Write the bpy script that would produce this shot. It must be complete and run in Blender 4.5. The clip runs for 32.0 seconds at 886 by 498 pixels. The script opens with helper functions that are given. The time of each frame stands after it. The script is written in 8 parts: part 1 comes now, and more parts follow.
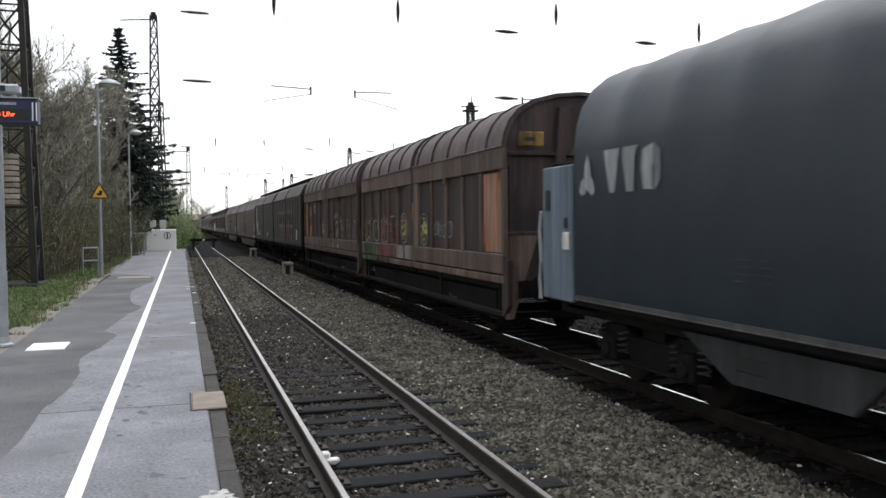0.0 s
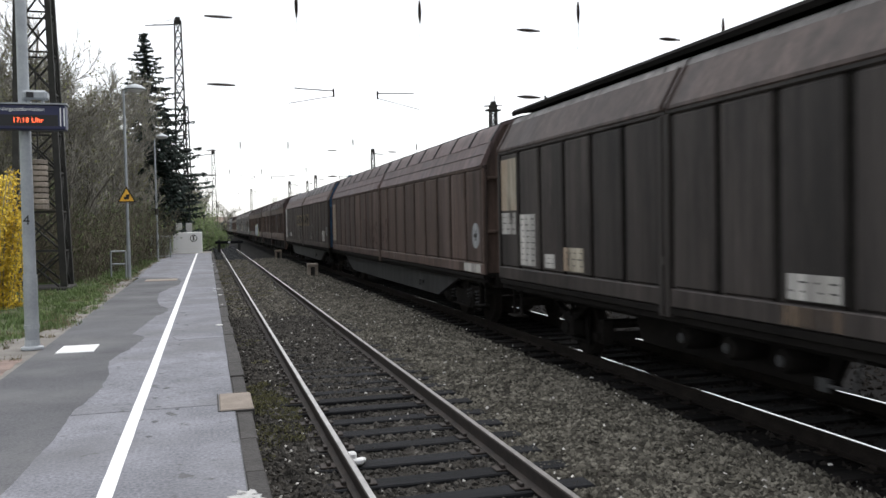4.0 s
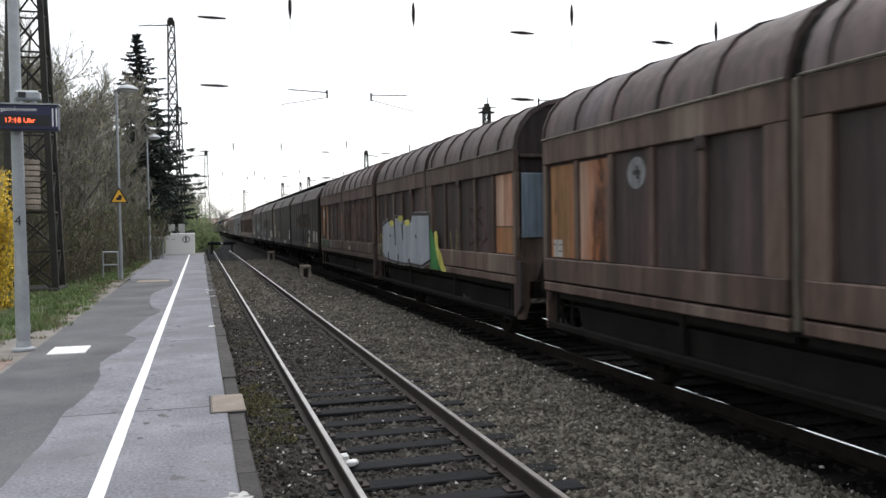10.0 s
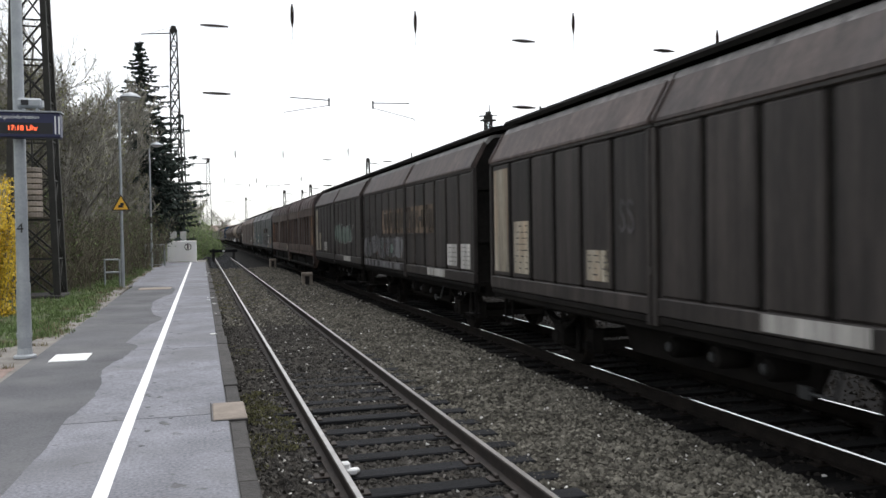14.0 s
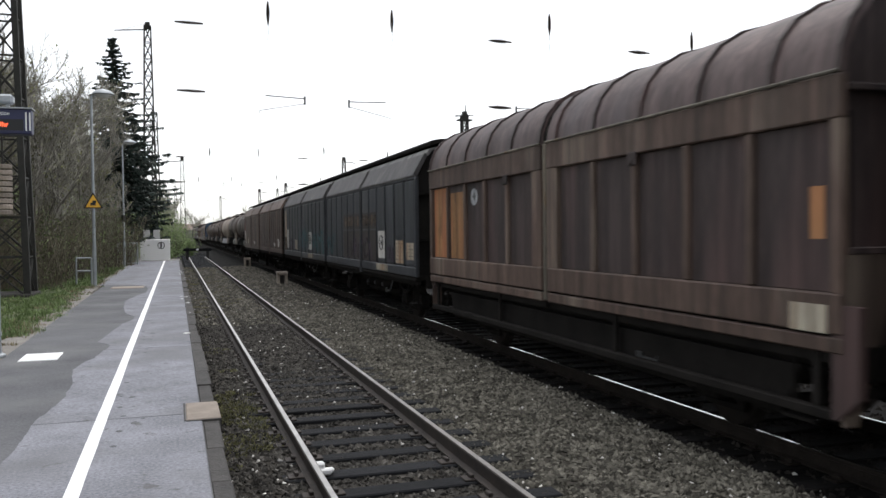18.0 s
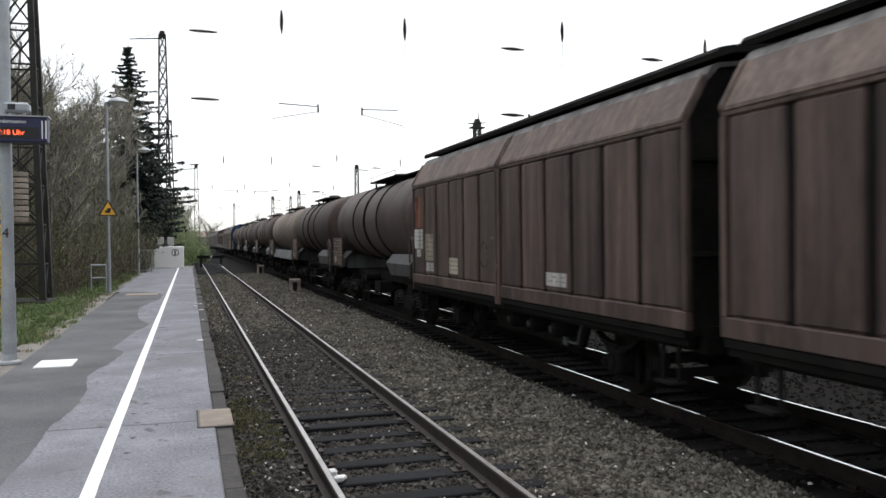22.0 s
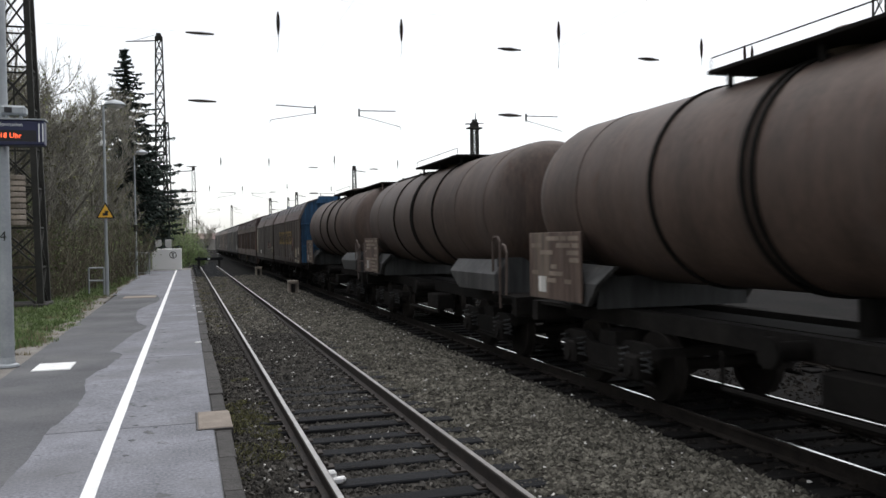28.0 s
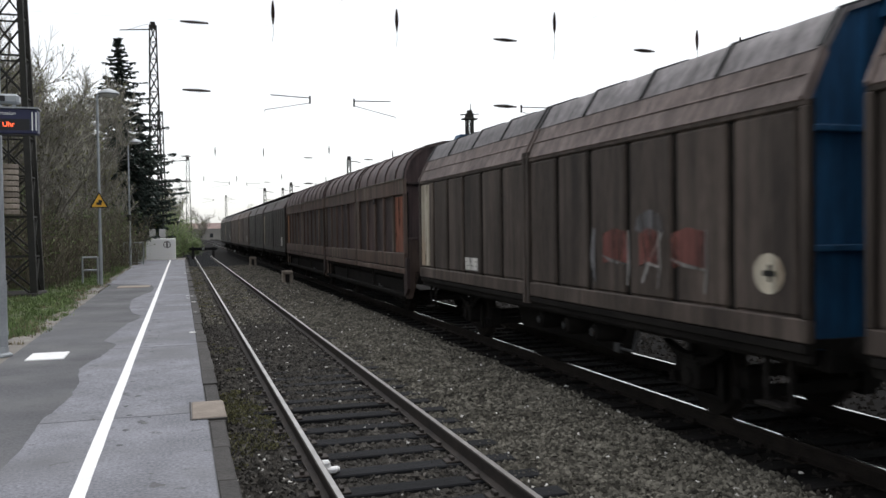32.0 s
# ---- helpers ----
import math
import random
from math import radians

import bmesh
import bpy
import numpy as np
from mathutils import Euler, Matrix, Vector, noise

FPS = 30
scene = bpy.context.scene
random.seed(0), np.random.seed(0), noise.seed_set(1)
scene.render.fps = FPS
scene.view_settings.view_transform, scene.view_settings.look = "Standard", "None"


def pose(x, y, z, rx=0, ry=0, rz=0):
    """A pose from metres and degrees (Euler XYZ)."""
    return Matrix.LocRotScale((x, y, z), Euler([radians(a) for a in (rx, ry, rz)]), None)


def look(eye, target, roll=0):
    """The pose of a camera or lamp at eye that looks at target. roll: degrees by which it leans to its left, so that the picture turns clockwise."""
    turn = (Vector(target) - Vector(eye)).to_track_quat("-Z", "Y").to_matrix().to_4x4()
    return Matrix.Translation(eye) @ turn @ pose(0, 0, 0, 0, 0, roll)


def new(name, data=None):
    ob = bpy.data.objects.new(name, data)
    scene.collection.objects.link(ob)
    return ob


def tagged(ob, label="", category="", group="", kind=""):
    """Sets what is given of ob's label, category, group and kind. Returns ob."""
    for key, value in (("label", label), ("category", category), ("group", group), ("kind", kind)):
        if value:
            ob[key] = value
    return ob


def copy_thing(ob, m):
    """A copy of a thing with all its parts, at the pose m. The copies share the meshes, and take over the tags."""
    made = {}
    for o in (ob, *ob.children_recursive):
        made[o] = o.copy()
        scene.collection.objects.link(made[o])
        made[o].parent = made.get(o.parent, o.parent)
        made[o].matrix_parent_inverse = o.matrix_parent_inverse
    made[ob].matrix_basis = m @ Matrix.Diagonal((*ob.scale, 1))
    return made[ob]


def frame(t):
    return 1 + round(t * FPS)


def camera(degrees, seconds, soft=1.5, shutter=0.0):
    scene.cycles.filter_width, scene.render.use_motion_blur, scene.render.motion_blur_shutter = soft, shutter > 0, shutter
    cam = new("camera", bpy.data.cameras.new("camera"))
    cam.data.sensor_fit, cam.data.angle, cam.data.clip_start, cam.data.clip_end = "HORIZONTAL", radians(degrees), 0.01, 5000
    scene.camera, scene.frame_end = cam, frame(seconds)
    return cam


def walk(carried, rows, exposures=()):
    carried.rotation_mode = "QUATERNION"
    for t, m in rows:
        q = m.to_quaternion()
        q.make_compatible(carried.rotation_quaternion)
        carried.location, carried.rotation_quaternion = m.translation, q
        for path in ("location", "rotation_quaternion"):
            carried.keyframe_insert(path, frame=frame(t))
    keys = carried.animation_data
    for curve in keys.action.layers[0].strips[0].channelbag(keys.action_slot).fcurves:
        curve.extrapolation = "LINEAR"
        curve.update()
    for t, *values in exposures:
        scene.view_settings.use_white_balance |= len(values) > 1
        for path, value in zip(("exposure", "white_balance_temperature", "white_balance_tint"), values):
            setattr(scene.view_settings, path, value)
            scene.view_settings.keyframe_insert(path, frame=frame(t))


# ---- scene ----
cam = camera(55.1, 32.0, soft=1.55, shutter=0.22)
EYE = (0, 0, 2.15)
PATH = [
    (0.0, pose(*EYE, 88.20, 0.51, -17.13)),
    (0.5, pose(*EYE, 88.19, 0.57, -17.81)),
    (1.0, pose(*EYE, 88.18, 0.56, -17.39)),
    (1.5, pose(*EYE, 88.24, 0.57, -17.65)),
    (2.0, pose(*EYE, 88.40, 0.66, -17.83)),
    (2.5, pose(*EYE, 88.40, 0.94, -17.54)),
    (3.0, pose(*EYE, 88.45, 0.93, -17.47)),
    (3.5, pose(*EYE, 88.43, 1.00, -16.82)),
    (4.0, pose(*EYE, 88.22, 1.14, -15.53)),
    (4.5, pose(*EYE, 88.33, 1.18, -15.09)),
    (6.5, pose(*EYE, 88.26, 1.11, -14.87)),
    (7.0, pose(*EYE, 88.51, 0.98, -15.08)),
    (7.5, pose(*EYE, 88.46, 0.96, -15.12)),
    (8.0, pose(*EYE, 88.41, 1.02, -15.07)),
    (8.5, pose(*EYE, 88.46, 0.95, -15.10)),
    (9.0, pose(*EYE, 88.46, 0.86, -15.17)),
    (9.5, pose(*EYE, 88.49, 0.85, -15.42)),
    (10.0, pose(*EYE, 88.34, 0.95, -15.99)),
    (10.5, pose(*EYE, 88.32, 0.97, -16.17)),
    (11.0, pose(*EYE, 88.34, 0.87, -16.17)),
    (11.5, pose(*EYE, 88.42, 0.82, -15.89)),
    (12.0, pose(*EYE, 88.44, 0.87, -15.91)),
    (12.5, pose(*EYE, 88.52, 0.81, -15.93)),
    (13.0, pose(*EYE, 88.76, 0.95, -15.61)),
    (13.5, pose(*EYE, 88.87, 0.90, -15.42)),
    (14.0, pose(*EYE, 88.86, 0.91, -15.88)),
    (14.5, pose(*EYE, 88.75, 0.97, -15.90)),
    (15.0, pose(*EYE, 88.65, 1.02, -15.94)),
    (15.5, pose(*EYE, 88.73, 0.83, -16.65)),
    (17.5, pose(*EYE, 88.78, 0.64, -17.29)),
    (18.0, pose(*EYE, 88.81, 0.66, -17.51)),
    (18.5, pose(*EYE, 88.82, 0.73, -17.41)),
    (19.0, pose(*EYE, 88.82, 0.68, -17.22)),
    (19.5, pose(*EYE, 88.98, 0.66, -17.06)),
    (20.0, pose(*EYE, 89.08, 0.63, -16.98)),
    (20.5, pose(*EYE, 89.27, 0.65, -16.64)),
    (21.0, pose(*EYE, 89.31, 0.56, -16.67)),
    (21.5, pose(*EYE, 89.33, 0.62, -16.80)),
    (22.0, pose(*EYE, 89.32, 0.63, -16.66)),
    (22.5, pose(*EYE, 89.28, 0.76, -16.59)),
    (23.0, pose(*EYE, 89.26, 0.64, -16.66)),
    (23.5, pose(*EYE, 89.19, 0.70, -16.74)),
    (24.0, pose(*EYE, 89.07, 0.72, -16.85)),
    (24.5, pose(*EYE, 89.25, 0.83, -17.07)),
    (25.0, pose(*EYE, 89.19, 0.93, -17.00)),
    (25.5, pose(*EYE, 89.19, 0.90, -16.90)),
    (27.5, pose(*EYE, 89.36, 0.91, -16.82)),
    (28.0, pose(*EYE, 89.36, 0.98, -16.80)),
    (28.5, pose(*EYE, 89.50, 0.85, -16.91)),
    (29.0, pose(*EYE, 89.32, 0.78, -17.06)),
    (29.5, pose(*EYE, 89.13, 0.88, -17.05)),
    (30.0, pose(*EYE, 89.12, 0.97, -17.00)),
    (30.5, pose(*EYE, 88.98, 0.88, -16.95)),
    (31.0, pose(*EYE, 89.10, 0.92, -16.87)),
    (31.5, pose(*EYE, 88.97, 0.80, -16.82)),
    (32.0, pose(*EYE, 88.74, 0.75, -17.16)),
]
walk(cam, PATH, exposures=[(0.0, 0.96), (21.0, 0.96), (25.0, 0.66), (32.0, 0.7)])

# ---- world, sun, exposure ----
world = bpy.data.worlds.new("overcast_sky")
scene.world = world
world.use_nodes = True
wn, wl = world.node_tree.nodes, world.node_tree.links
sky = wn.new("ShaderNodeTexSky")
sky.sky_type = "NISHITA"
sky.sun_disc = False
sky.sun_elevation = radians(75)
sky.sun_rotation = radians(34)
sky.air_density, sky.dust_density, sky.ozone_density = 1.0, 1.0, 1.0
pale = wn.new("ShaderNodeHueSaturation")
pale.inputs["Saturation"].default_value = 0.19
wl.new(sky.outputs[0], pale.inputs["Color"])
wl.new(pale.outputs[0], wn["Background"].inputs["Color"])
wn["Background"].inputs["Strength"].default_value = 0.127
sun_data = bpy.data.lights.new("sun", "SUN")
sun_data.energy, sun_data.angle, sun_data.color = 1.25, radians(70), (1.0, 0.99, 0.98)
sun = new("sun", sun_data)
sun.matrix_world = look((8, 12, 52), (0, 0, 0))

# ---- mesh and part helpers ----
TRACK_1, TRACK_2, TRACK_3 = 1.95, 6.62, 11.3
PLAT = 0.40
SPEED = 11.97


class Geo:
    """Vertices and faces, gathered before they become one mesh."""

    def __init__(self):
        self.v, self.f = [], []

    def add(self, verts, faces):
        n = len(self.v)
        self.v += [tuple(p) for p in verts]
        self.f += [tuple(i + n for i in face) for face in faces]
        return self

    def box(self, x0, x1, y0, y1, z0, z1, c=0.0):
        if c <= 0:
            return self.add([(x, y, z) for x in (x0, x1) for y in (y0, y1) for z in (z0, z1)],
                            [(0, 1, 3, 2), (4, 6, 7, 5), (0, 4, 5, 1), (2, 3, 7, 6), (0, 2, 6, 4), (1, 5, 7, 3)])
        lo, hi = (x0, y0, z0), (x1, y1, z1)
        bm = bmesh.new()
        bmesh.ops.create_cube(bm, size=1)
        for q in bm.verts:
            q.co = [lo[k] if q.co[k] < 0 else hi[k] for k in range(3)]
        bmesh.ops.bevel(bm, geom=bm.edges[:], offset=c, segments=1, affect="EDGES")
        bm.verts.index_update()
        self.add([q.co for q in bm.verts], [[q.index for q in f.verts] for f in bm.faces])
        bm.free()
        return self

    def tube(self, p0, p1, r0, r1=None, seg=8, caps=True):
        r1 = r0 if r1 is None else r1
        a, b = Vector(p0), Vector(p1)
        d = (b - a).normalized()
        u = d.orthogonal().normalized()
        w = d.cross(u)
        ring = [u * math.cos(2 * math.pi * k / seg) + w * math.sin(2 * math.pi * k / seg) for k in range(seg)]
        faces = [(k, (k + 1) % seg, seg + (k + 1) % seg, seg + k) for k in range(seg)]
        if caps:
            faces += [tuple(range(seg))[::-1], tuple(range(seg, 2 * seg))]
        return self.add([a + q * r0 for q in ring] + [b + q * r1 for q in ring], faces)

    def path(self, points, r, seg=6):
        """One bent tube through the points."""
        pts = [Vector(p) for p in points]
        n0, last = len(self.v), len(pts) - 1
        u = (pts[1] - pts[0]).orthogonal().normalized()
        for i, p in enumerate(pts):
            d = (pts[min(i + 1, last)] - pts[max(i - 1, 0)]).normalized()
            if d.length < 0.5:
                d = (pts[i] - pts[i - 1]).normalized()
            u = u - d * u.dot(d)
            u = u.normalized() if u.length > 1e-4 else d.orthogonal().normalized()
            w = d.cross(u)
            self.v += [tuple(p + (u * math.cos(2 * math.pi * k / seg) + w * math.sin(2 * math.pi * k / seg)) * r) for k in range(seg)]
        for i in range(last):
            a = n0 + i * seg
            self.f += [(a + k, a + (k + 1) % seg, a + seg + (k + 1) % seg, a + seg + k) for k in range(seg)]
        self.f += [tuple(range(n0, n0 + seg))[::-1], tuple(range(n0 + last * seg, n0 + (last + 1) * seg))]
        return self

    def prism(self, profile, y0, y1, caps=True):
        """A closed outline of (x, z) drawn out along y."""
        n = len(profile)
        faces = [(k, (k + 1) % n, n + (k + 1) % n, n + k) for k in range(n)]
        if caps:
            faces += [tuple(range(n))[::-1], tuple(range(n, 2 * n))]
        return self.add([(x, y0, z) for x, z in profile] + [(x, y1, z) for x, z in profile], faces)

    def plate(self, outline, z0, z1):
        """A closed outline of (x, y) with a thickness in z."""
        n = len(outline)
        faces = [(k, (k + 1) % n, n + (k + 1) % n, n + k) for k in range(n)]
        faces += [tuple(range(n))[::-1], tuple(range(n, 2 * n))]
        return self.add([(x, y, z0) for x, y in outline] + [(x, y, z1) for x, y in outline], faces)

    def lathe(self, rows, seg=24, axis="y"):
        """Rings of (place along the axis, radius)."""
        n0 = len(self.v)
        for s, r in rows:
            for k in range(seg):
                a = 2 * math.pi * k / seg
                p = (r * math.cos(a), r * math.sin(a))
                self.v.append({"y": (p[0], s, p[1]), "x": (s, p[0], p[1]), "z": (p[0], p[1], s)}[axis])
        for i in range(len(rows) - 1):
            for k in range(seg):
                a, b = n0 + i * seg + k, n0 + i * seg + (k + 1) % seg
                self.f.append((a, b, b + seg, a + seg))
        self.f.append(tuple(range(n0, n0 + seg)))
        last = n0 + (len(rows) - 1) * seg
        self.f.append(tuple(range(last, last + seg)))
        return self

    def moved(self, dx, dy, dz, n0=0):
        self.v[n0:] = [(x + dx, y + dy, z + dz) for x, y, z in self.v[n0:]]
        return self

    def mesh(self, name, material, smooth=False):
        me = bpy.data.meshes.new(name)
        me.from_pydata(self.v, [], self.f)
        bm = bmesh.new()
        bm.from_mesh(me)
        bmesh.ops.recalc_face_normals(bm, faces=bm.faces[:])
        bm.to_mesh(me)
        bm.free()
        if smooth:
            me.polygons.foreach_set("use_smooth", [True] * len(me.polygons))
            me.set_sharp_from_angle(angle=radians(40))
        me.materials.append(material)
        return me


def thing(name, label, category, at=None, group="", kind=""):
    ob = new(name)
    ob.empty_display_size = 0.2
    if at is not None:
        ob.matrix_basis = at
    return tagged(ob, label, category, group, kind)


def solid(name, geo, material, label, category, at=None, group="", kind="", smooth=False):
    ob = new(name, geo.mesh(name, material, smooth))
    if at is not None:
        ob.matrix_basis = at
    return tagged(ob, label, category, group, kind)


def part(name, geo, material, parent, label="", smooth=False, at=None, kind=""):
    me = geo if isinstance(geo, bpy.types.Mesh) else geo.mesh(name, material, smooth)
    ob = new(name, me)
    ob.parent = parent
    if at is not None:
        ob.matrix_basis = at
    return tagged(ob, label, kind=kind)


MESHES = {}


def shared(key, build, material, smooth=False):
    """One mesh for all parts that are alike."""
    if key not in MESHES:
        MESHES[key] = build().mesh(key[0], material, smooth)
    return MESHES[key]


def between(rows, y):
    """A value read off rows of (y, value), straight from row to row."""
    return float(np.interp(y, [r[0] for r in rows], [r[1] for r in rows]))


# ---- materials ----
def surface(name, dark, light, rough=0.8, metal=0.0, size=1.0, stretch=(1, 1, 1), bump=0.3, fine=40.0, spots=None, spot_at=0.62,
            spot_size=6.0, per_object=0.25, island=False, stops=(0.35, 0.65), grain=0.35, spec=0.5, worn=None, stains=None, stain_at=0.6, stain_size=0.9, streaks=0.0):
    """A two-scale weathered surface. spots: a third colour in patches with a ragged edge; stains: a fourth in wide soft blots;
    worn: (scale, from, to) of the noise below which the paint has flaked off; streaks: how strongly rain has run down it."""
    m = bpy.data.materials.new(name)
    m.use_nodes = True
    nt = m.node_tree
    n, l = nt.nodes, nt.links
    b = n["Principled BSDF"]
    b.inputs["Roughness"].default_value = rough
    b.inputs["Metallic"].default_value = metal
    b.inputs["Specular IOR Level"].default_value = spec
    co = n.new("ShaderNodeTexCoord")
    info = n.new("ShaderNodeObjectInfo")
    shift = n.new("ShaderNodeVectorMath")
    shift.operation = "MULTIPLY_ADD"
    wide = n.new("ShaderNodeVectorMath")
    wide.operation = "SCALE"
    wide.inputs[0].default_value = (37.0, 61.0, 23.0)
    l.new(info.outputs["Random"], wide.inputs["Scale"])
    l.new(co.outputs["Object"], shift.inputs[0])
    shift.inputs[1].default_value = stretch
    l.new(wide.outputs[0], shift.inputs[2])

    def noise_node(scale, detail, rough_=0.6):
        q = n.new("ShaderNodeTexNoise")
        q.inputs["Scale"].default_value = scale
        q.inputs["Detail"].default_value = detail
        q.inputs["Roughness"].default_value = rough_
        l.new(shift.outputs[0], q.inputs["Vector"])
        return q

    big, small = noise_node(size, 5), noise_node(fine, 3)
    both = n.new("ShaderNodeMix")
    both.inputs[0].default_value = grain
    l.new(big.outputs["Fac"], both.inputs[2])
    l.new(small.outputs["Fac"], both.inputs[3])
    ramp = n.new("ShaderNodeValToRGB")
    ramp.color_ramp.elements[0].position, ramp.color_ramp.elements[1].position = stops
    ramp.color_ramp.elements[0].color = (*dark, 1)
    ramp.color_ramp.elements[1].color = (*light, 1)
    l.new(both.outputs[0], ramp.inputs[0])
    colour = ramp.outputs[0]
    if spots:
        patch = noise_node(spot_size, 6, 0.7)
        edge = n.new("ShaderNodeValToRGB")
        edge.color_ramp.elements[0].position, edge.color_ramp.elements[1].position = spot_at, spot_at + 0.06
        l.new(patch.outputs["Fac"], edge.inputs[0])
        mix = n.new("ShaderNodeMix")
        mix.data_type = "RGBA"
        l.new(edge.outputs[0], mix.inputs[0])
        l.new(colour, mix.inputs[6])
        mix.inputs[7].default_value = (*spots, 1)
        colour = mix.outputs[2]
    if stains:
        blot = noise_node(stain_size, 4, 0.55)
        soft = n.new("ShaderNodeMapRange")
        soft.inputs[1].default_value, soft.inputs[2].default_value, soft.inputs[4].default_value = stain_at - 0.1, stain_at + 0.12, 0.85
        l.new(blot.outputs["Fac"], soft.inputs[0])
        tint = n.new("ShaderNodeMix")
        tint.data_type = "RGBA"
        l.new(soft.outputs[0], tint.inputs[0])
        l.new(colour, tint.inputs[6])
        tint.inputs[7].default_value = (*stains, 1)
        colour = tint.outputs[2]
    if worn:
        flake = noise_node(worn[0], 6, 0.65)
        cover = n.new("ShaderNodeMapRange")
        cover.inputs[1].default_value, cover.inputs[2].default_value = worn[1:]
        l.new(flake.outputs["Fac"], cover.inputs[0])
        l.new(cover.outputs[0], b.inputs["Alpha"])
    if streaks:
        for scale, low, much in ((5.0, 0.05, streaks), (17.0, 0.03, streaks * 0.6)):
            tall = n.new("ShaderNodeVectorMath")
            tall.operation = "MULTIPLY"
            tall.inputs[1].default_value = (1, 1, low / 0.22)
            l.new(shift.outputs[0], tall.inputs[0])
            run = noise_node(scale, 4, 0.6)
            l.new(tall.outputs[0], run.inputs["Vector"])
            span = n.new("ShaderNodeMapRange")
            span.inputs[1].default_value, span.inputs[2].default_value = 0.3, 0.7
            span.inputs[3].default_value, span.inputs[4].default_value = 1 - much, 1 + much
            l.new(run.outputs["Fac"], span.inputs[0])
            wash = n.new("ShaderNodeVectorMath")
            wash.operation = "SCALE"
            l.new(colour, wash.inputs[0])
            l.new(span.outputs[0], wash.inputs["Scale"])
            colour = wash.outputs[0]
    if per_object:
        hsv = n.new("ShaderNodeHueSaturation")
        span = n.new("ShaderNodeMapRange")
        span.inputs[3].default_value, span.inputs[4].default_value = 1 - per_object, 1 + per_object
        if island:
            geo = n.new("ShaderNodeNewGeometry")
            l.new(geo.outputs["Random Per Island"], span.inputs[0])
        else:
            l.new(info.outputs["Random"], span.inputs[0])
        l.new(span.outputs[0], hsv.inputs["Value"])
        l.new(colour, hsv.inputs["Color"])
        colour = hsv.outputs[0]
    l.new(colour, b.inputs["Base Color"])
    if bump:
        bp = n.new("ShaderNodeBump")
        bp.inputs["Strength"].default_value = bump
        bp.inputs["Distance"].default_value = 0.01
        l.new(small.outputs["Fac"], bp.inputs["Height"])
        l.new(bp.outputs[0], b.inputs["Normal"])
    return m


def plain(name, colour, rough=0.5, metal=0.0, glow=0.0):
    m = bpy.data.materials.new(name)
    m.use_nodes = True
    b = m.node_tree.nodes["Principled BSDF"]
    b.inputs["Base Color"].default_value = (*colour, 1)
    b.inputs["Roughness"].default_value, b.inputs["Metallic"].default_value = rough, metal
    if glow:
        b.inputs["Emission Color"].default_value = (*colour, 1)
        b.inputs["Emission Strength"].default_value = glow
    return m


ASPHALT_OLD = surface("old_asphalt", (0.114, 0.116, 0.131), (0.243, 0.247, 0.274), 0.9, size=1.3, fine=38, grain=0.6, bump=0.6, spots=(0.1, 0.1, 0.105), spot_at=0.6, spot_size=4.0, stains=(0.13, 0.13, 0.138), stain_at=0.58, stain_size=0.7, per_object=0.04, stops=(0.38, 0.62), spec=0.3)
ASPHALT_NEW = surface("dark_asphalt", (0.062, 0.063, 0.069), (0.118, 0.119, 0.127), 0.9, size=0.8, fine=34, grain=0.55, bump=0.6, per_object=0, stops=(0.38, 0.62), spec=0.3, stains=(0.14, 0.14, 0.142), stain_at=0.56, stain_size=0.6)
FLAKE = surface("worn_white_paint", (0.3, 0.3, 0.29), (0.62, 0.62, 0.61), 0.8, size=7, fine=50, bump=0.3, per_object=0.15, spots=(0.14, 0.14, 0.14), spot_at=0.56, spot_size=9.0)
WHITE_LINE = surface("line_paint", (0.5, 0.5, 0.49), (0.78, 0.78, 0.78), 0.7, size=5, fine=50, bump=0.2, per_object=0, stops=(0.2, 0.5))
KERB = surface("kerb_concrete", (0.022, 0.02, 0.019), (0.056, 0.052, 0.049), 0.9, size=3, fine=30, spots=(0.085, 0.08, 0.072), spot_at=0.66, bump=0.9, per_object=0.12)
SAND = surface("sandy_soil", (0.11, 0.1, 0.088), (0.225, 0.21, 0.19), 0.95, size=2.5, fine=45, bump=0.5, per_object=0)
SOIL = surface("grassy_soil", (0.03, 0.045, 0.012), (0.085, 0.1, 0.04), 0.95, size=1.2, fine=50, bump=0.6, spots=(0.13, 0.11, 0.075), spot_at=0.6, spot_size=1.2, per_object=0)
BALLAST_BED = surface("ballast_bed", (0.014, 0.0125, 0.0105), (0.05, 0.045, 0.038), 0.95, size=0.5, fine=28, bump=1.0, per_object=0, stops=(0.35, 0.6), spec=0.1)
STONE = surface("ballast_stone", (0.045, 0.042, 0.034), (0.15, 0.141, 0.119), 0.95, size=3, fine=60, bump=0.3, per_object=0.65, island=True, spec=0.15)
STONE_TRACK = surface("sooty_ballast_stone", (0.023, 0.0215, 0.0195), (0.076, 0.071, 0.064), 0.95, size=3, fine=60, bump=0.3, per_object=0.8, island=True, spec=0.15)
# Stones and bed under and beyond the train: its shade is in these colours
STONE_SHADED = surface("shaded_ballast_stone", (0.012, 0.011, 0.010), (0.03, 0.027, 0.024), 0.95, size=3, fine=60, bump=0.3, per_object=0.5, island=True, spec=0.05)
BED_SHADED = surface("shaded_ballast_bed", (0.006, 0.006, 0.006), (0.015, 0.0135, 0.0125), 0.95, size=0.5, fine=28, bump=1.0, per_object=0, spec=0.05)
STONE_PALE = surface("pale_stone", (0.35, 0.34, 0.32), (0.6, 0.58, 0.55), 0.9, size=4, fine=60, bump=0.2, per_object=0.3, island=True)
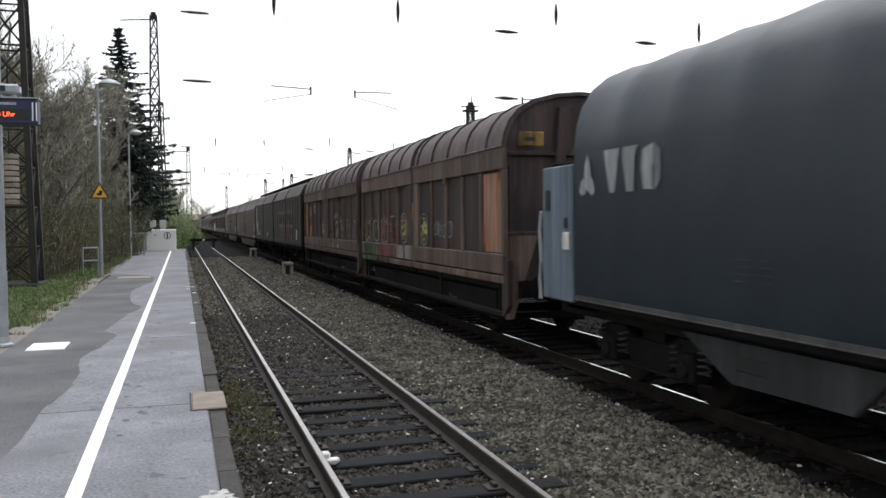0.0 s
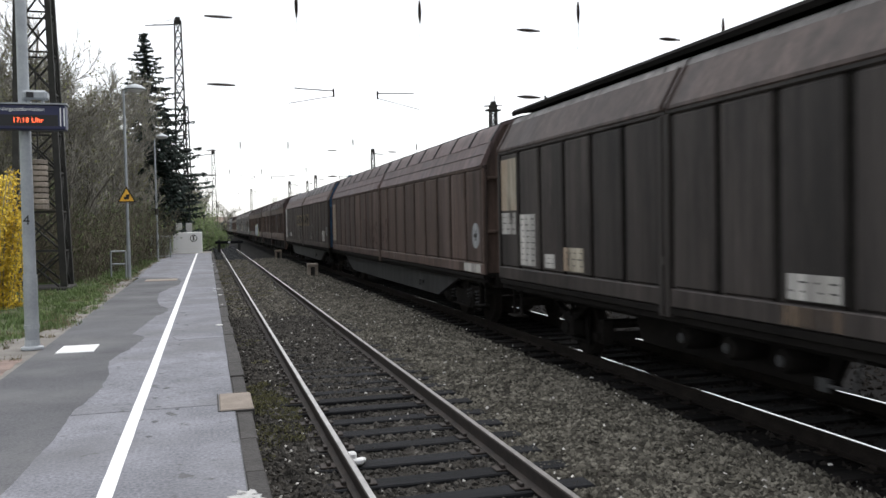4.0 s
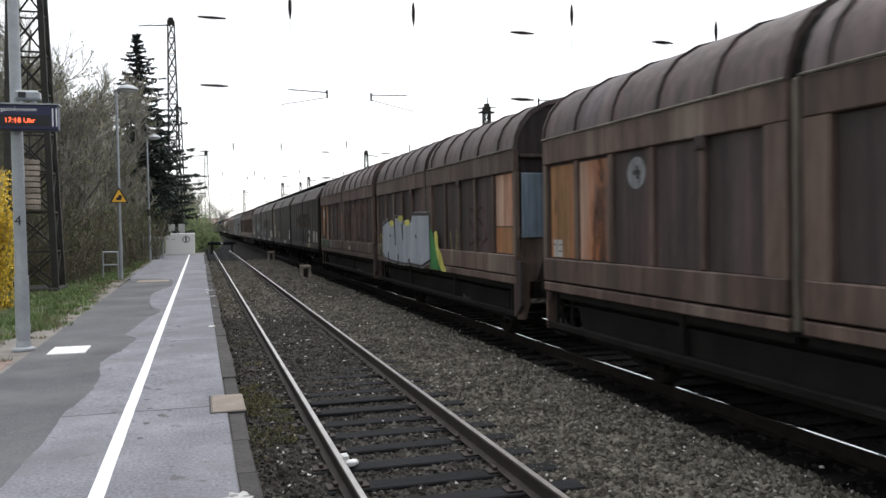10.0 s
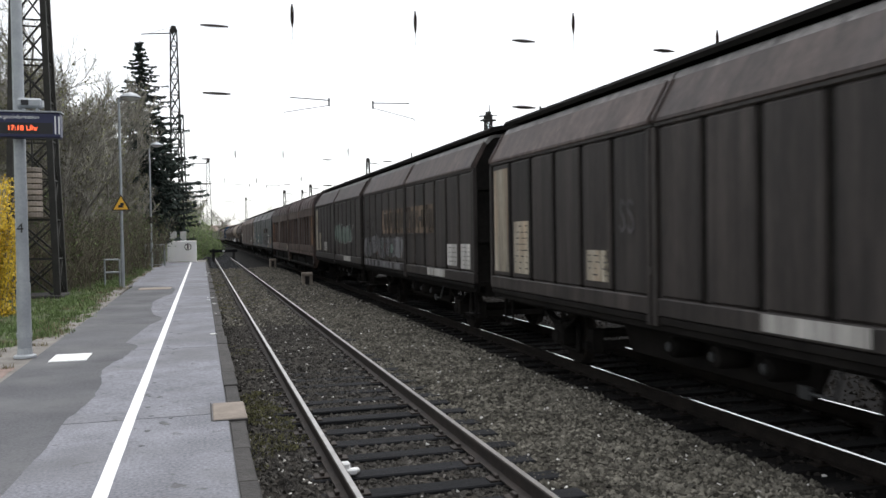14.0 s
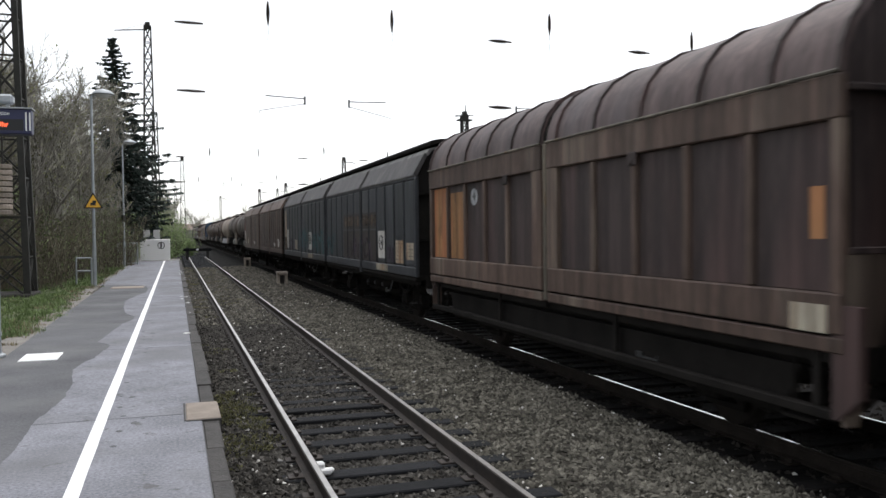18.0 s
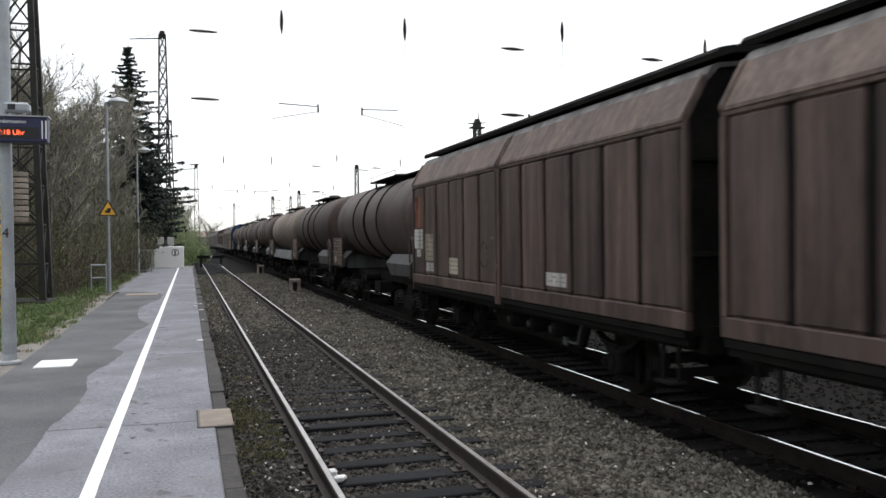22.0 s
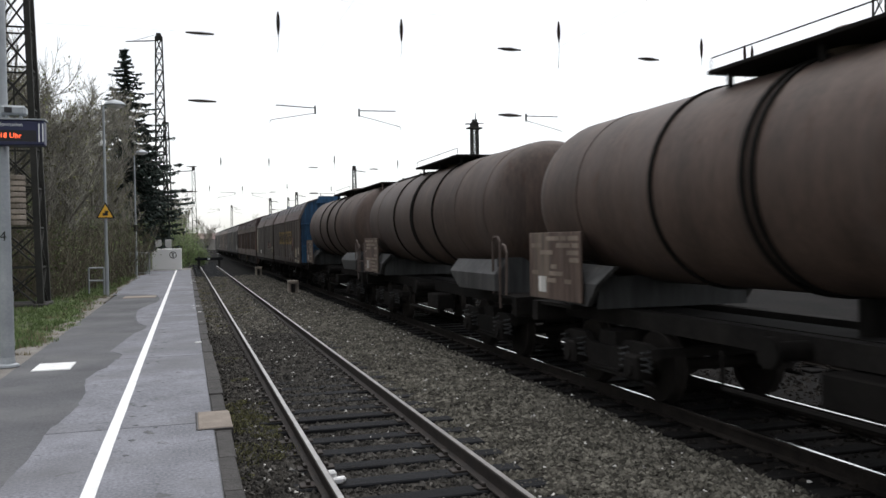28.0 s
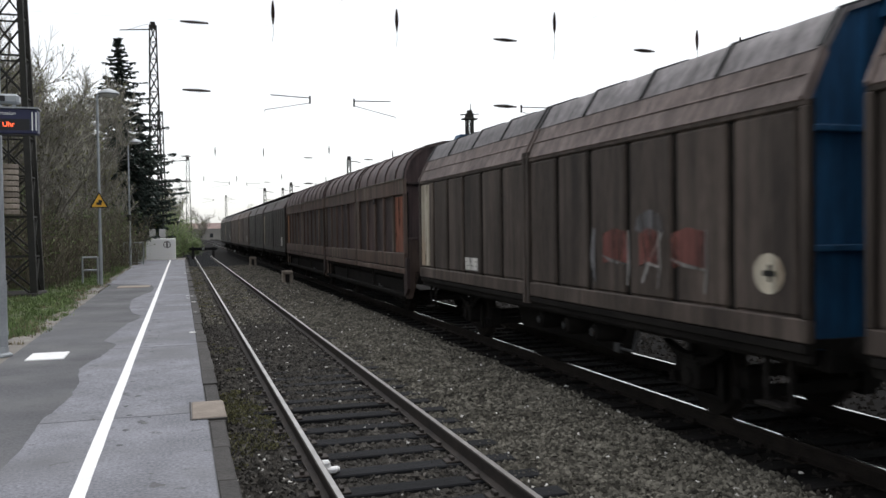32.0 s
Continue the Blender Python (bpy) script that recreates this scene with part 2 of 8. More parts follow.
SLEEPER = surface("tarred_timber", (0.006, 0.0064, 0.0075), (0.016, 0.0168, 0.019), 0.9, size=2, stretch=(0.3, 3, 3), fine=20, bump=0.6, spec=0.2)
# Timber under and beyond the train, darkened to hold the shade there
SLEEPER_SHADED = surface("shaded_timber", (0.006, 0.006, 0.006), (0.014, 0.013, 0.0125), 0.95, size=2, stretch=(0.3, 3, 3), fine=20, bump=0.6, spec=0.05)
RAIL_RUST = surface("rusty_rail_steel", (0.015, 0.012, 0.0105), (0.042, 0.032, 0.026), 0.75, metal=0.2, size=4, fine=40, per_object=0)
# Rail sides and baseplates on those tracks, with the same shade in their colour
RAIL_SHADED = surface("shaded_rail_steel", (0.009, 0.0075, 0.0065), (0.022, 0.018, 0.015), 0.85, size=4, fine=40, per_object=0, spec=0.1)
RAIL_TOP = plain("polished_rail_head", (0.72, 0.71, 0.7), 0.16, 1.0)
RAIL_TOP_DULL = surface("worn_rail_head", (0.3, 0.285, 0.27), (0.5, 0.48, 0.46), 0.36, metal=0.95, size=3, fine=30, per_object=0)
GALV = surface("galvanised_steel", (0.27, 0.29, 0.31), (0.38, 0.40, 0.42), 0.5, metal=0.35, size=3, fine=30, bump=0.05, per_object=0.05)
MAST_IRON = surface("weathered_iron", (0.02, 0.02, 0.018), (0.045, 0.043, 0.038), 0.8, metal=0.3, size=3, fine=25)
BLACK_IRON = surface("black_iron", (0.012, 0.012, 0.012), (0.03, 0.028, 0.026), 0.7, metal=0.3, size=3, fine=25)
INSULATOR = plain("brown_porcelain", (0.03, 0.018, 0.012), 0.3)
WIRE = plain("copper_wire", (0.05, 0.05, 0.048), 0.6, 0.5)

# ---- ground and tracks ----
def bed_height(x, y):
    mound = 0.07 * math.exp(-((x - 4.25) / 0.75) ** 2) + 0.055 * math.exp(-((x - 0.6) / 0.42) ** 4) + 0.03 * min(1, max(0, (y - 11) / 5)) * math.exp(-((x - 1.95) / 0.6) ** 4)
    return -0.215 + mound + 0.025 * noise.noise(Vector((x * 0.9, y * 0.5, 3.1)))


def grid_sheet(xs, ys, height):
    g = Geo()
    g.v = [(x, y, height(x, y)) for y in ys for x in xs]
    n = len(xs)
    g.f = [(j * n + i, j * n + i + 1, (j + 1) * n + i + 1, (j + 1) * n + i) for j in range(len(ys) - 1) for i in range(n - 1)]
    return g


def lerp_list(a, b, n):
    return [a + (b - a) * k / n for k in range(n + 1)]


solid("ground", Geo().box(-1500, 1500, -600, 2600, -0.92, -0.62), SOIL, "flat grassy ground that reaches the horizon", "ground", kind="structure")
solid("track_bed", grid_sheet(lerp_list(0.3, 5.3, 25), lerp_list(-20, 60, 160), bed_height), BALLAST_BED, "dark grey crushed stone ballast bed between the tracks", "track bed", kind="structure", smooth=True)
# These three sheets carry the train's shade in their near-black colour
solid("main_track_bed", grid_sheet(lerp_list(5.3, 8.1, 14), lerp_list(-20, 110, 130), bed_height), BED_SHADED, "ballast bed under the main track, coloured dark for train shade", "track bed", kind="structure", smooth=True)
solid("side_track_bed", grid_sheet(lerp_list(8.1, 13.5, 12), lerp_list(-20, 60, 80), bed_height), BED_SHADED, "ballast bed beyond the train with shade in its dark colour", "track bed", kind="structure", smooth=True)
solid("yard_ground", Geo().box(-4, 80, -60, 500, -0.6, -0.30), BED_SHADED, "railway yard ground with shade put in its dark colour", "yard ground", kind="structure")


def build_track(name, x, y0, y1, head, label, from_y=3.0, to_y=110.0):
    track = thing(name, label, "railway track", kind="structure")
    for side in (-1, 1):
        c = x + side * 0.7525
        g = Geo()
        g.prism([(c - 0.07, -0.17), (c + 0.07, -0.17), (c + 0.07, -0.158), (c + 0.012, -0.14), (c + 0.012, -0.045), (c + 0.034, -0.035),
                 (c + 0.034, -0.012), (c - 0.034, -0.012), (c - 0.034, -0.035), (c - 0.012, -0.045), (c - 0.012, -0.14), (c - 0.07, -0.158)], y0, y1)
        rail = part("rail", g, RAIL_RUST if head is RAIL_TOP_DULL else RAIL_SHADED, track)
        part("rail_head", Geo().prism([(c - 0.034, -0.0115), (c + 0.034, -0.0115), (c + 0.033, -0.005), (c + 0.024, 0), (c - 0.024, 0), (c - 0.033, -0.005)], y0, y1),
             RAIL_RUST if head is RAIL_TOP_DULL else RAIL_SHADED, rail)
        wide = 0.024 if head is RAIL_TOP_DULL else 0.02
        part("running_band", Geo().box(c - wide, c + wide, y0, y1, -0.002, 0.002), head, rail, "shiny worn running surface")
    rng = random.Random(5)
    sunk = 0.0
    me = shared(("sleeper", name == "track_near"), lambda: Geo().box(-1.3, 1.3, -0.125, 0.125, -0.16, 0, 0.012), SLEEPER if name == "track_near" else SLEEPER_SHADED)
    base = shared(("baseplate", name == "track_near"), lambda: Geo().box(-0.19, 0.19, -0.08, 0.08, 0, 0.02, 0.006).box(-0.13, -0.09, -0.05, 0.05, 0.02, 0.055, 0.005).box(0.09, 0.13, -0.05, 0.05, 0.02, 0.055, 0.005), RAIL_RUST if name == "track_near" else RAIL_SHADED)
    y = from_y
    while y < to_y:
        if name == "track_near":
            sunk = 0.022 * min(1, max(0, (y - 10.5) / 5))
        s = part("sleeper", me, None, track, at=pose(x + rng.uniform(-0.03, 0.03), y, -0.178 - sunk + rng.uniform(-0.008, 0.008), 0, 0, rng.uniform(-0.8, 0.8)))
        if y < 32:
            for side in (-1, 1):
                part("baseplate", base, None, s, at=pose(side * 0.7525, 0, 0.0))
        y += 0.615
    return track


build_track("track_near", TRACK_1, -40, 84, RAIL_TOP_DULL, "railway track with dull rails on dark timber sleepers", -9.1)
build_track("track_middle", TRACK_2, -60, 400, RAIL_TOP, "main railway track with polished rails under the goods train", -9.07, 60.0)
build_track("track_far", TRACK_3, -60, 400, RAIL_TOP, "railway track with polished rails beyond the goods train", 4.0, 40.0)


# ---- loose stone, moss and weeds of the track bed ----
def stones(name, count, x0, x1, y0, y1, small, large, material, label, seed, power=1.0, height=bed_height, sink=0.4):
    rng = np.random.default_rng(seed)
    base = np.array([(1, 0, 0), (-1, 0, 0), (0, 1, 0), (0, -1, 0), (0, 0, 1), (0, 0, -1)], float)
    tri = np.array([(0, 2, 4), (2, 1, 4), (1, 3, 4), (3, 0, 4), (2, 0, 5), (1, 2, 5), (3, 1, 5), (0, 3, 5)])
    xs = rng.uniform(x0, x1, count)
    ys = y0 + (y1 - y0) * rng.uniform(0, 1, count) ** power
    size = rng.uniform(small, large, count)
    zs = np.array([height(a, b) for a, b in zip(xs, ys)])
    pts = base[None] * rng.uniform(0.55, 1.15, (count, 6, 1)) + rng.normal(0, 0.22, (count, 6, 3))
    pts *= size[:, None, None]
    pts[:, :, 2] *= 0.75
    pts += np.stack([xs, ys, zs + size * (0.5 - sink)], 1)[:, None]
    faces = (tri[None] + (np.arange(count) * 6)[:, None, None]).reshape(-1, 3)
    me = bpy.data.meshes.new(name)
    me.from_pydata(pts.reshape(-1, 3).tolist(), [], faces.tolist())
    me.materials.append(material)
    return tagged(new(name, me), label, "ballast", kind="stuff")


stones("ballast", 21000, 0.40, 2.9, 4.5, 24, 0.02, 0.042, STONE_TRACK, "sooty ballast stones between the near rails", 1, 1.5)
stones("ballast", 26000, 2.75, 5.35, 5.0, 26, 0.02, 0.046, STONE, "fine grey-brown gravel between the two tracks", 7, 1.4)
stones("ballast", 13000, 0.40, 5.35, 22, 62, 0.03, 0.06, STONE, "crushed grey-brown ballast stones further along the tracks", 2, 1.3)
stones("ballast", 9000, 0.40, 5.35, -9, 5, 0.02, 0.042, STONE, "crushed ballast stones beside the platform", 21)
stones("ballast", 5000, 5.2, 8.1, 4.0, 30, 0.03, 0.055, STONE_SHADED, "ballast stones between the main rails, coloured dark for shade", 3, 1.3)
stones("ballast", 4000, 8.0, 10.4, 4.0, 30, 0.03, 0.06, STONE_SHADED, "ballast stones beyond the main track, coloured dark for shade", 6, 1.3)
stones("pale_stones", 120, 0.42, 1.15, 4.8, 16, 0.01, 0.026, STONE_PALE, "scattered pale chippings beside the kerb", 14, 1.4, sink=0.1)
stones("pale_stones", 520, 0.42, 5.6, 4.8, 34, 0.014, 0.034, STONE_PALE, "scattered pale chippings on the ballast", 4, 1.6, sink=0.1)

MOSS = surface("mossy_weeds", (0.075, 0.074, 0.03), (0.155, 0.15, 0.062), 0.95, size=4, fine=60, bump=0.5, island=True, per_object=0.4)
GRASS = surface("spring_grass", (0.065, 0.105, 0.03), (0.17, 0.235, 0.085), 0.8, size=2, fine=30, bump=0, island=True, per_object=0.45)
DRY = surface("dead_grass", (0.12, 0.1, 0.06), (0.27, 0.23, 0.15), 0.9, size=2, fine=30, bump=0, island=True, per_object=0.35)


def blades(name, spots, material, label, seed, low, high, kind="stuff", category="grass"):
    """Tufts of grass: spots are (x, y, z, radius, number of blades)."""
    rng = np.random.default_rng(seed)
    v = []
    for x, y, z, r, n in spots:
        a, d = rng.uniform(0, 6.283, n), r * np.sqrt(rng.uniform(0, 1, n))
        px, py = x + d * np.cos(a), y + d * np.sin(a)
        h, lean, turn = rng.uniform(low, high, n), rng.uniform(0.1, 0.7, n), rng.uniform(0, 6.283, n)
        wd = 0.006 + 0.008 * rng.uniform(0, 1, n)
        ox, oy = np.cos(turn) * wd, np.sin(turn) * wd
        tx, ty = px - np.sin(turn) * h * lean, py + np.cos(turn) * h * lean
        v.append(np.stack([np.stack([px - ox, py - oy, np.full(n, z)], 1), np.stack([px + ox, py + oy, np.full(n, z)], 1), np.stack([tx, ty, z + h], 1)], 1))
    pts = np.concatenate(v).reshape(-1, 3)
    me = bpy.data.meshes.new(name)
    me.from_pydata(pts.tolist(), [], np.arange(len(pts)).reshape(-1, 3).tolist())
    me.materials.append(material)
    return tagged(new(name, me), label, category, kind=kind)


rng = random.Random(9)
weeds = []
for k in range(150):
    y = 8.9 + rng.random() * 3.6 if k < 62 else 6 + rng.random() * 14 if k < 70 else 24 + rng.random() * 36
    x = rng.uniform(0.42, 0.98) if k < 110 else rng.uniform(1.3, 2.6)
    if x > 1.2 and y < 26:
        y += 18
    weeds.append((x, y, bed_height(x, y) + 0.01, rng.uniform(0.08, 0.3), 90))
blades("moss_and_weeds", weeds, MOSS, "low green moss and weeds between platform and rail", 5, 0.008, 0.03)

# ---- the platform: body, worn old asphalt strip, darker newer asphalt, kerb, covers ----
platform = thing("platform", "low station platform with patched grey asphalt", "platform", kind="structure")
part("platform_body", Geo().box(-2.4, 0.215, -12, 60, -0.6, PLAT - 0.004), ASPHALT_NEW, platform)
rng = random.Random(21)


def ragged(x_of, y0, y1, step, jag, seed):
    r, pts, y = random.Random(seed), [], y0
    while y < y1:
        pts.append((x_of(y) + r.uniform(-jag, jag), y))
        y += step * r.uniform(0.5, 1.5)
    pts.append((x_of(y1), y1))
    return pts


EDGE = [(-12, -1.5), (6.2, -1.36), (8.0, -1.28), (8.6, -1.31), (9.9, -1.17), (11.0, -1.20), (12.0, -1.31), (12.6, -1.24), (13.0, -1.14), (14.5, -1.0), (14.9, -1.24), (16.2, -1.15), (17.9, -1.02), (18.6, -0.86), (19.4, -0.86), (20.0, -1.05),
        (21.5, -1.2), (24.0, -1.3), (26.0, -1.08), (27.2, -0.88), (29.0, -0.86), (31.0, -1.0), (32.2, -2.55), (60, -2.58)]


def old_edge(y):
    return between(EDGE, y)


left = ragged(old_edge, -12, 60, 0.16, 0.014, 2)
cracks = [-12, 8.62, 13.9, 21.5, 33.0, 60]
for a, b in zip(cracks, cracks[1:]):
    edge = [(x, y) for x, y in left if a + 0.03 < y < b - 0.03]
    slab = [(0.205, b - 0.012), (edge[-1][0], b - 0.012)] + edge[::-1] + [(edge[0][0], a + 0.012), (0.205, a + 0.012)]
    part("old_asphalt_slab", Geo().plate(slab, PLAT - 0.03, PLAT), ASPHALT_OLD, platform, "pale grey worn asphalt")
fleck = random.Random(55)
for k in range(30):
    x, y, r = -0.6 + abs(fleck.gauss(0, 0.12)), 6.5 + fleck.random() * 12, fleck.uniform(0.012, 0.04)
    part("tar_fleck", Geo().plate([(x + r * fleck.uniform(0.5, 1.3) * math.cos(a), y + 1.3 * r * fleck.uniform(0.5, 1.3) * math.sin(a)) for a in [q * 0.7 for q in range(9)]], PLAT - 0.01, PLAT + 0.003), ASPHALT_NEW, platform)
part("safety_line", Geo().plate(ragged(lambda y: -0.745, -12, 60, 0.4, 0.002, 6) + ragged(lambda y: -0.645, -12, 60, 0.4, 0.002, 7)[::-1], PLAT, PLAT + 0.004), WHITE_LINE, platform, "white painted safety line")
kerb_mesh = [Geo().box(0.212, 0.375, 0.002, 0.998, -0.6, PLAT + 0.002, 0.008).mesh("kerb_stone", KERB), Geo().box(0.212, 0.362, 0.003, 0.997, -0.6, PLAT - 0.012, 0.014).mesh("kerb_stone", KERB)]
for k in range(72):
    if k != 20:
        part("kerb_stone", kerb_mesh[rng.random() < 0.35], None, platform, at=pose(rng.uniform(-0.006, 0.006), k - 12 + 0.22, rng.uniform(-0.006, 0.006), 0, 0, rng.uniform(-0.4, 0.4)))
part("kerb_stone", kerb_mesh[0], None, platform, at=pose(0, 8.2, -0.015))
COVER = surface("tan_concrete", (0.2, 0.165, 0.135), (0.31, 0.265, 0.225), 0.9, size=4, fine=50, bump=0.4, spots=(0.15, 0.12, 0.1), spot_at=0.64)
part("pit_cover", Geo().box(0.07, 0.39, 8.3, 9.12, PLAT - 0.1, PLAT + 0.012, 0.012), COVER, platform, "tan concrete pit cover at the kerb")
part("pit_frame", Geo().box(0.05, 0.065, 8.28, 9.14, PLAT - 0.1, PLAT + 0.008).box(0.065, 0.39, 8.26, 8.285, PLAT - 0.1, PLAT + 0.008), KERB, platform)
part("cover_plate", Geo().box(-2.13, -1.62, 13.05, 13.78, PLAT - 0.02, PLAT + 0.012, 0.01), WHITE_LINE, platform, "white cover plate in the asphalt", at=pose(0, 0, 0))
part("cover_plate", Geo().box(-2.05, -1.02, 29.7, 30.7, PLAT - 0.02, PLAT + 0.010, 0.01), COVER, platform, "pale concrete cover plate", at=pose(0, 0, 0))
fl = random.Random(31)
for k in range(16):
    y = 5.55 if k == 0 else 10 + fl.random() * 34
    r = 0.13 if k == 0 else fl.uniform(0.03, 0.08)
    x = 0.2 if k == 0 else fl.uniform(0.14, 0.36)
    out = [(x + r * fl.uniform(0.6, 1.1) * math.cos(a), y + 1.6 * r * fl.uniform(0.6, 1.1) * math.sin(a)) for a in [q * 0.3 for q in range(21)]]
    part("paint_flake", Geo().plate(out, PLAT - 0.01, PLAT + 0.0075), FLAKE, platform)
solid("verge", grid_sheet(lerp_list(-45, -2.55, 60), lerp_list(-12, 130, 140), lambda x, y: PLAT - 0.035 + 0.05 * noise.noise(Vector((x * 0.3, y * 0.3, 0))) * min(1, max(0, (-x - 2.9)))), SOIL, "grassy verge behind the platform", "verge", kind="structure", smooth=True)
sand = ragged(lambda y: between(((-12, -2.34), (11, -2.34), (14, -2.27), (19, -2.32), (24, -2.33), (30, -2.5), (60, -2.56)), y), -12, 60, 0.25, 0.04, 8)
sand_out = ragged(lambda y: between(((-12, -3.7), (14.5, -3.3), (15.6, -2.95), (16.5, -2.72), (19.6, -2.7), (23, -2.75), (27.4, -2.85), (33, -2.75), (60, -2.7)), y), -12, 60, 0.25, 0.09, 10)
solid("sandy_strip", Geo().plate(sand + sand_out[::-1], PLAT - 0.06, PLAT - 0.012), SAND, "trodden sandy strip beside the asphalt", "sandy ground", kind="structure")
PAVER = surface("red_paver", (0.14, 0.1, 0.085), (0.23, 0.17, 0.145), 0.9, size=3, fine=40, bump=0.4)
paving = thing("paved_patch", "weathered reddish paving stones beside the display post", "paving", kind="structure")
paver = Geo().box(-0.148, 0.148, -0.148, 0.148, -0.06, 0, 0.008).mesh("paving_stone", PAVER)
for i in range(6):
    for j in range(11):
        part("paving_stone", paver, None, paving, at=pose(-2.62 - i * 0.3 - 0.02 * (j % 2), 9.6 + j * 0.3, PLAT - 0.004 + rng.uniform(-0.004, 0.004), 0, 0, rng.uniform(-0.6, 0.6)))
solid("platform_end_path", Geo().plate([(-2.6, 60), (0.3, 60), (0.3, 66), (-2.6, 66)], -0.2, PLAT - 0.05), SAND, "sandy path past the platform's end", "path", kind="structure")
spots, dry = [], []
rng = random.Random(77)
for k in range(2600):
    y = 9 + rng.random() ** 1.3 * 45
    x = -2.42 - rng.random() ** 1.7 * 7
    edge = between(((9, -3.3), (14.5, -3.1), (16.5, -2.55), (19.6, -2.45), (27, -2.6), (33, -2.55), (60, -2.6)), y) - rng.random() ** 2 * 0.5
    if x < edge:
        (dry if rng.random() < (0.35 if x > -3.1 else 0.12) else spots).append((x, y, PLAT - 0.03, rng.uniform(0.1, 0.35), 45 if y < 26 else 25))
    elif rng.random() < 0.18 and x < -2.5:
        dry.append((x, y, PLAT - 0.02, rng.uniform(0.05, 0.2), 22))
blades("grass", spots, GRASS, "short spring grass on the verge", 11, 0.03, 0.13)
blades("dead_grass", dry, DRY, "tufts of dead straw-coloured grass", 12, 0.02, 0.1)

# ---- the goods train: materials ----
def paint(name, dark, light, rough=0.6, spots=None, spot_at=0.64, metal=0.0, stops=(0.39, 0.61), worn=None, stains=None, stain_at=0.6, stain_size=0.9, streaks=0.42):
    return surface(name, dark, light, rough, metal, size=1.6, stretch=(1, 1, 0.22), fine=18, bump=0.12, spots=spots, spot_at=spot_at, spot_size=2.2, per_object=0.2, stops=stops, spec=0.34, streaks=streaks, worn=worn, stains=stains, stain_at=stain_at, stain_size=stain_size)


P_DARK = paint("sooty_brown_paint", (0.01825, 0.01517, 0.01407), (0.04109, 0.03357, 0.03036), 0.6, spots=(0.05708, 0.0455, 0.03937), stains=(0.04967, 0.04247, 0.03893), stain_at=0.62)
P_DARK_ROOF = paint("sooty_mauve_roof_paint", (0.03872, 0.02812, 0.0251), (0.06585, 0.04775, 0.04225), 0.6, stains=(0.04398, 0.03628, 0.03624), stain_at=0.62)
P_BLACK = paint("sooty_black_paint", (0.01994, 0.02223, 0.02644), (0.04352, 0.04627, 0.05288), 0.5, spots=(0.06346, 0.05549, 0.05288), stains=(0.07169, 0.07105, 0.07251), stain_at=0.62)
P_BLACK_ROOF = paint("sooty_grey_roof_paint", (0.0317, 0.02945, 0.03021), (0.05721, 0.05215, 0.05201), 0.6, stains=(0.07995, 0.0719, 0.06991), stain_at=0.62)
P_UMBER = paint("umber_paint", (0.0447, 0.02974, 0.02394), (0.09458, 0.06377, 0.05211), 0.65, spots=(0.1203, 0.08217, 0.06762), stains=(0.102, 0.07339, 0.06635), stain_at=0.62)
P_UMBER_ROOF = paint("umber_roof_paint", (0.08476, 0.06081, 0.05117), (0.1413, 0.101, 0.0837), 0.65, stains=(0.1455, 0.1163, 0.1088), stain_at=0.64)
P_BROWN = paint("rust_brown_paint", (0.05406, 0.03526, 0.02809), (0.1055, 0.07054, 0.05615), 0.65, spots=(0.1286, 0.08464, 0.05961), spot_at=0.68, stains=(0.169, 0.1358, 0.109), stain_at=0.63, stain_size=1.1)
# Panel brown; on the end walls it stands in for shade between wagons
P_BROWN_PANEL = paint("dark_brown_panel_and_end_shade", (0.02237, 0.01621, 0.01595), (0.04796, 0.03441, 0.03296), 0.65, spots=(0.06929, 0.03932, 0.02979), spot_at=0.66, stains=(0.07274, 0.04389, 0.04142), stain_at=0.57, stain_size=1.3)
P_BROWN_ROOF = paint("rust_brown_roof_paint", (0.05725, 0.03896, 0.03708), (0.1015, 0.07133, 0.06869), 0.6, stains=(0.09519, 0.07732, 0.0823), stain_at=0.6)
P_LIGHT = paint("faded_brown_paint", (0.03027, 0.0227, 0.01862), (0.07148, 0.05448, 0.0456), 0.7, spots=(0.09247, 0.07189, 0.06079), spot_at=0.66, stains=(0.1162, 0.09242, 0.07951), stain_at=0.62)
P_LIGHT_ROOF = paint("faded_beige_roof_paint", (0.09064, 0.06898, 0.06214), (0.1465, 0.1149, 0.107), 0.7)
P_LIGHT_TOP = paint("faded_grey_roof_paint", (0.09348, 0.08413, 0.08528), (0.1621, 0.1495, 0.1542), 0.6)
P_BLUE = paint("blue_end_paint", (0.008736, 0.03822, 0.08736), (0.01747, 0.0819, 0.1747), 0.55, spots=(0.02184, 0.03276, 0.04914))
P_TARP = surface("slate_tarpaulin", (0.0107, 0.0168, 0.0245), (0.0168, 0.0255, 0.0355), 0.42, size=0.8, fine=8, bump=0.25, per_object=0, spec=0.4)
P_STEEL_BLUE = paint("blue_grey_paint", (0.08, 0.108, 0.136), (0.128, 0.16, 0.196), 0.5)
P_TANK = paint("grimy_tank_paint", (0.05198, 0.03721, 0.03127), (0.104, 0.07348, 0.06163), 0.6, spots=(0.06238, 0.03349, 0.02207), spot_at=0.62, stains=(0.1075, 0.08702, 0.08251), stain_at=0.6, stain_size=0.6, streaks=0.13)
P_TANK_DARK = paint("sooty_tank_paint", (0.04216, 0.02829, 0.0224), (0.08437, 0.05585, 0.04412), 0.6, spots=(0.05062, 0.02544, 0.01582), spot_at=0.62, stains=(0.08727, 0.06617, 0.05907), stain_at=0.6, stain_size=0.6, streaks=0.13)
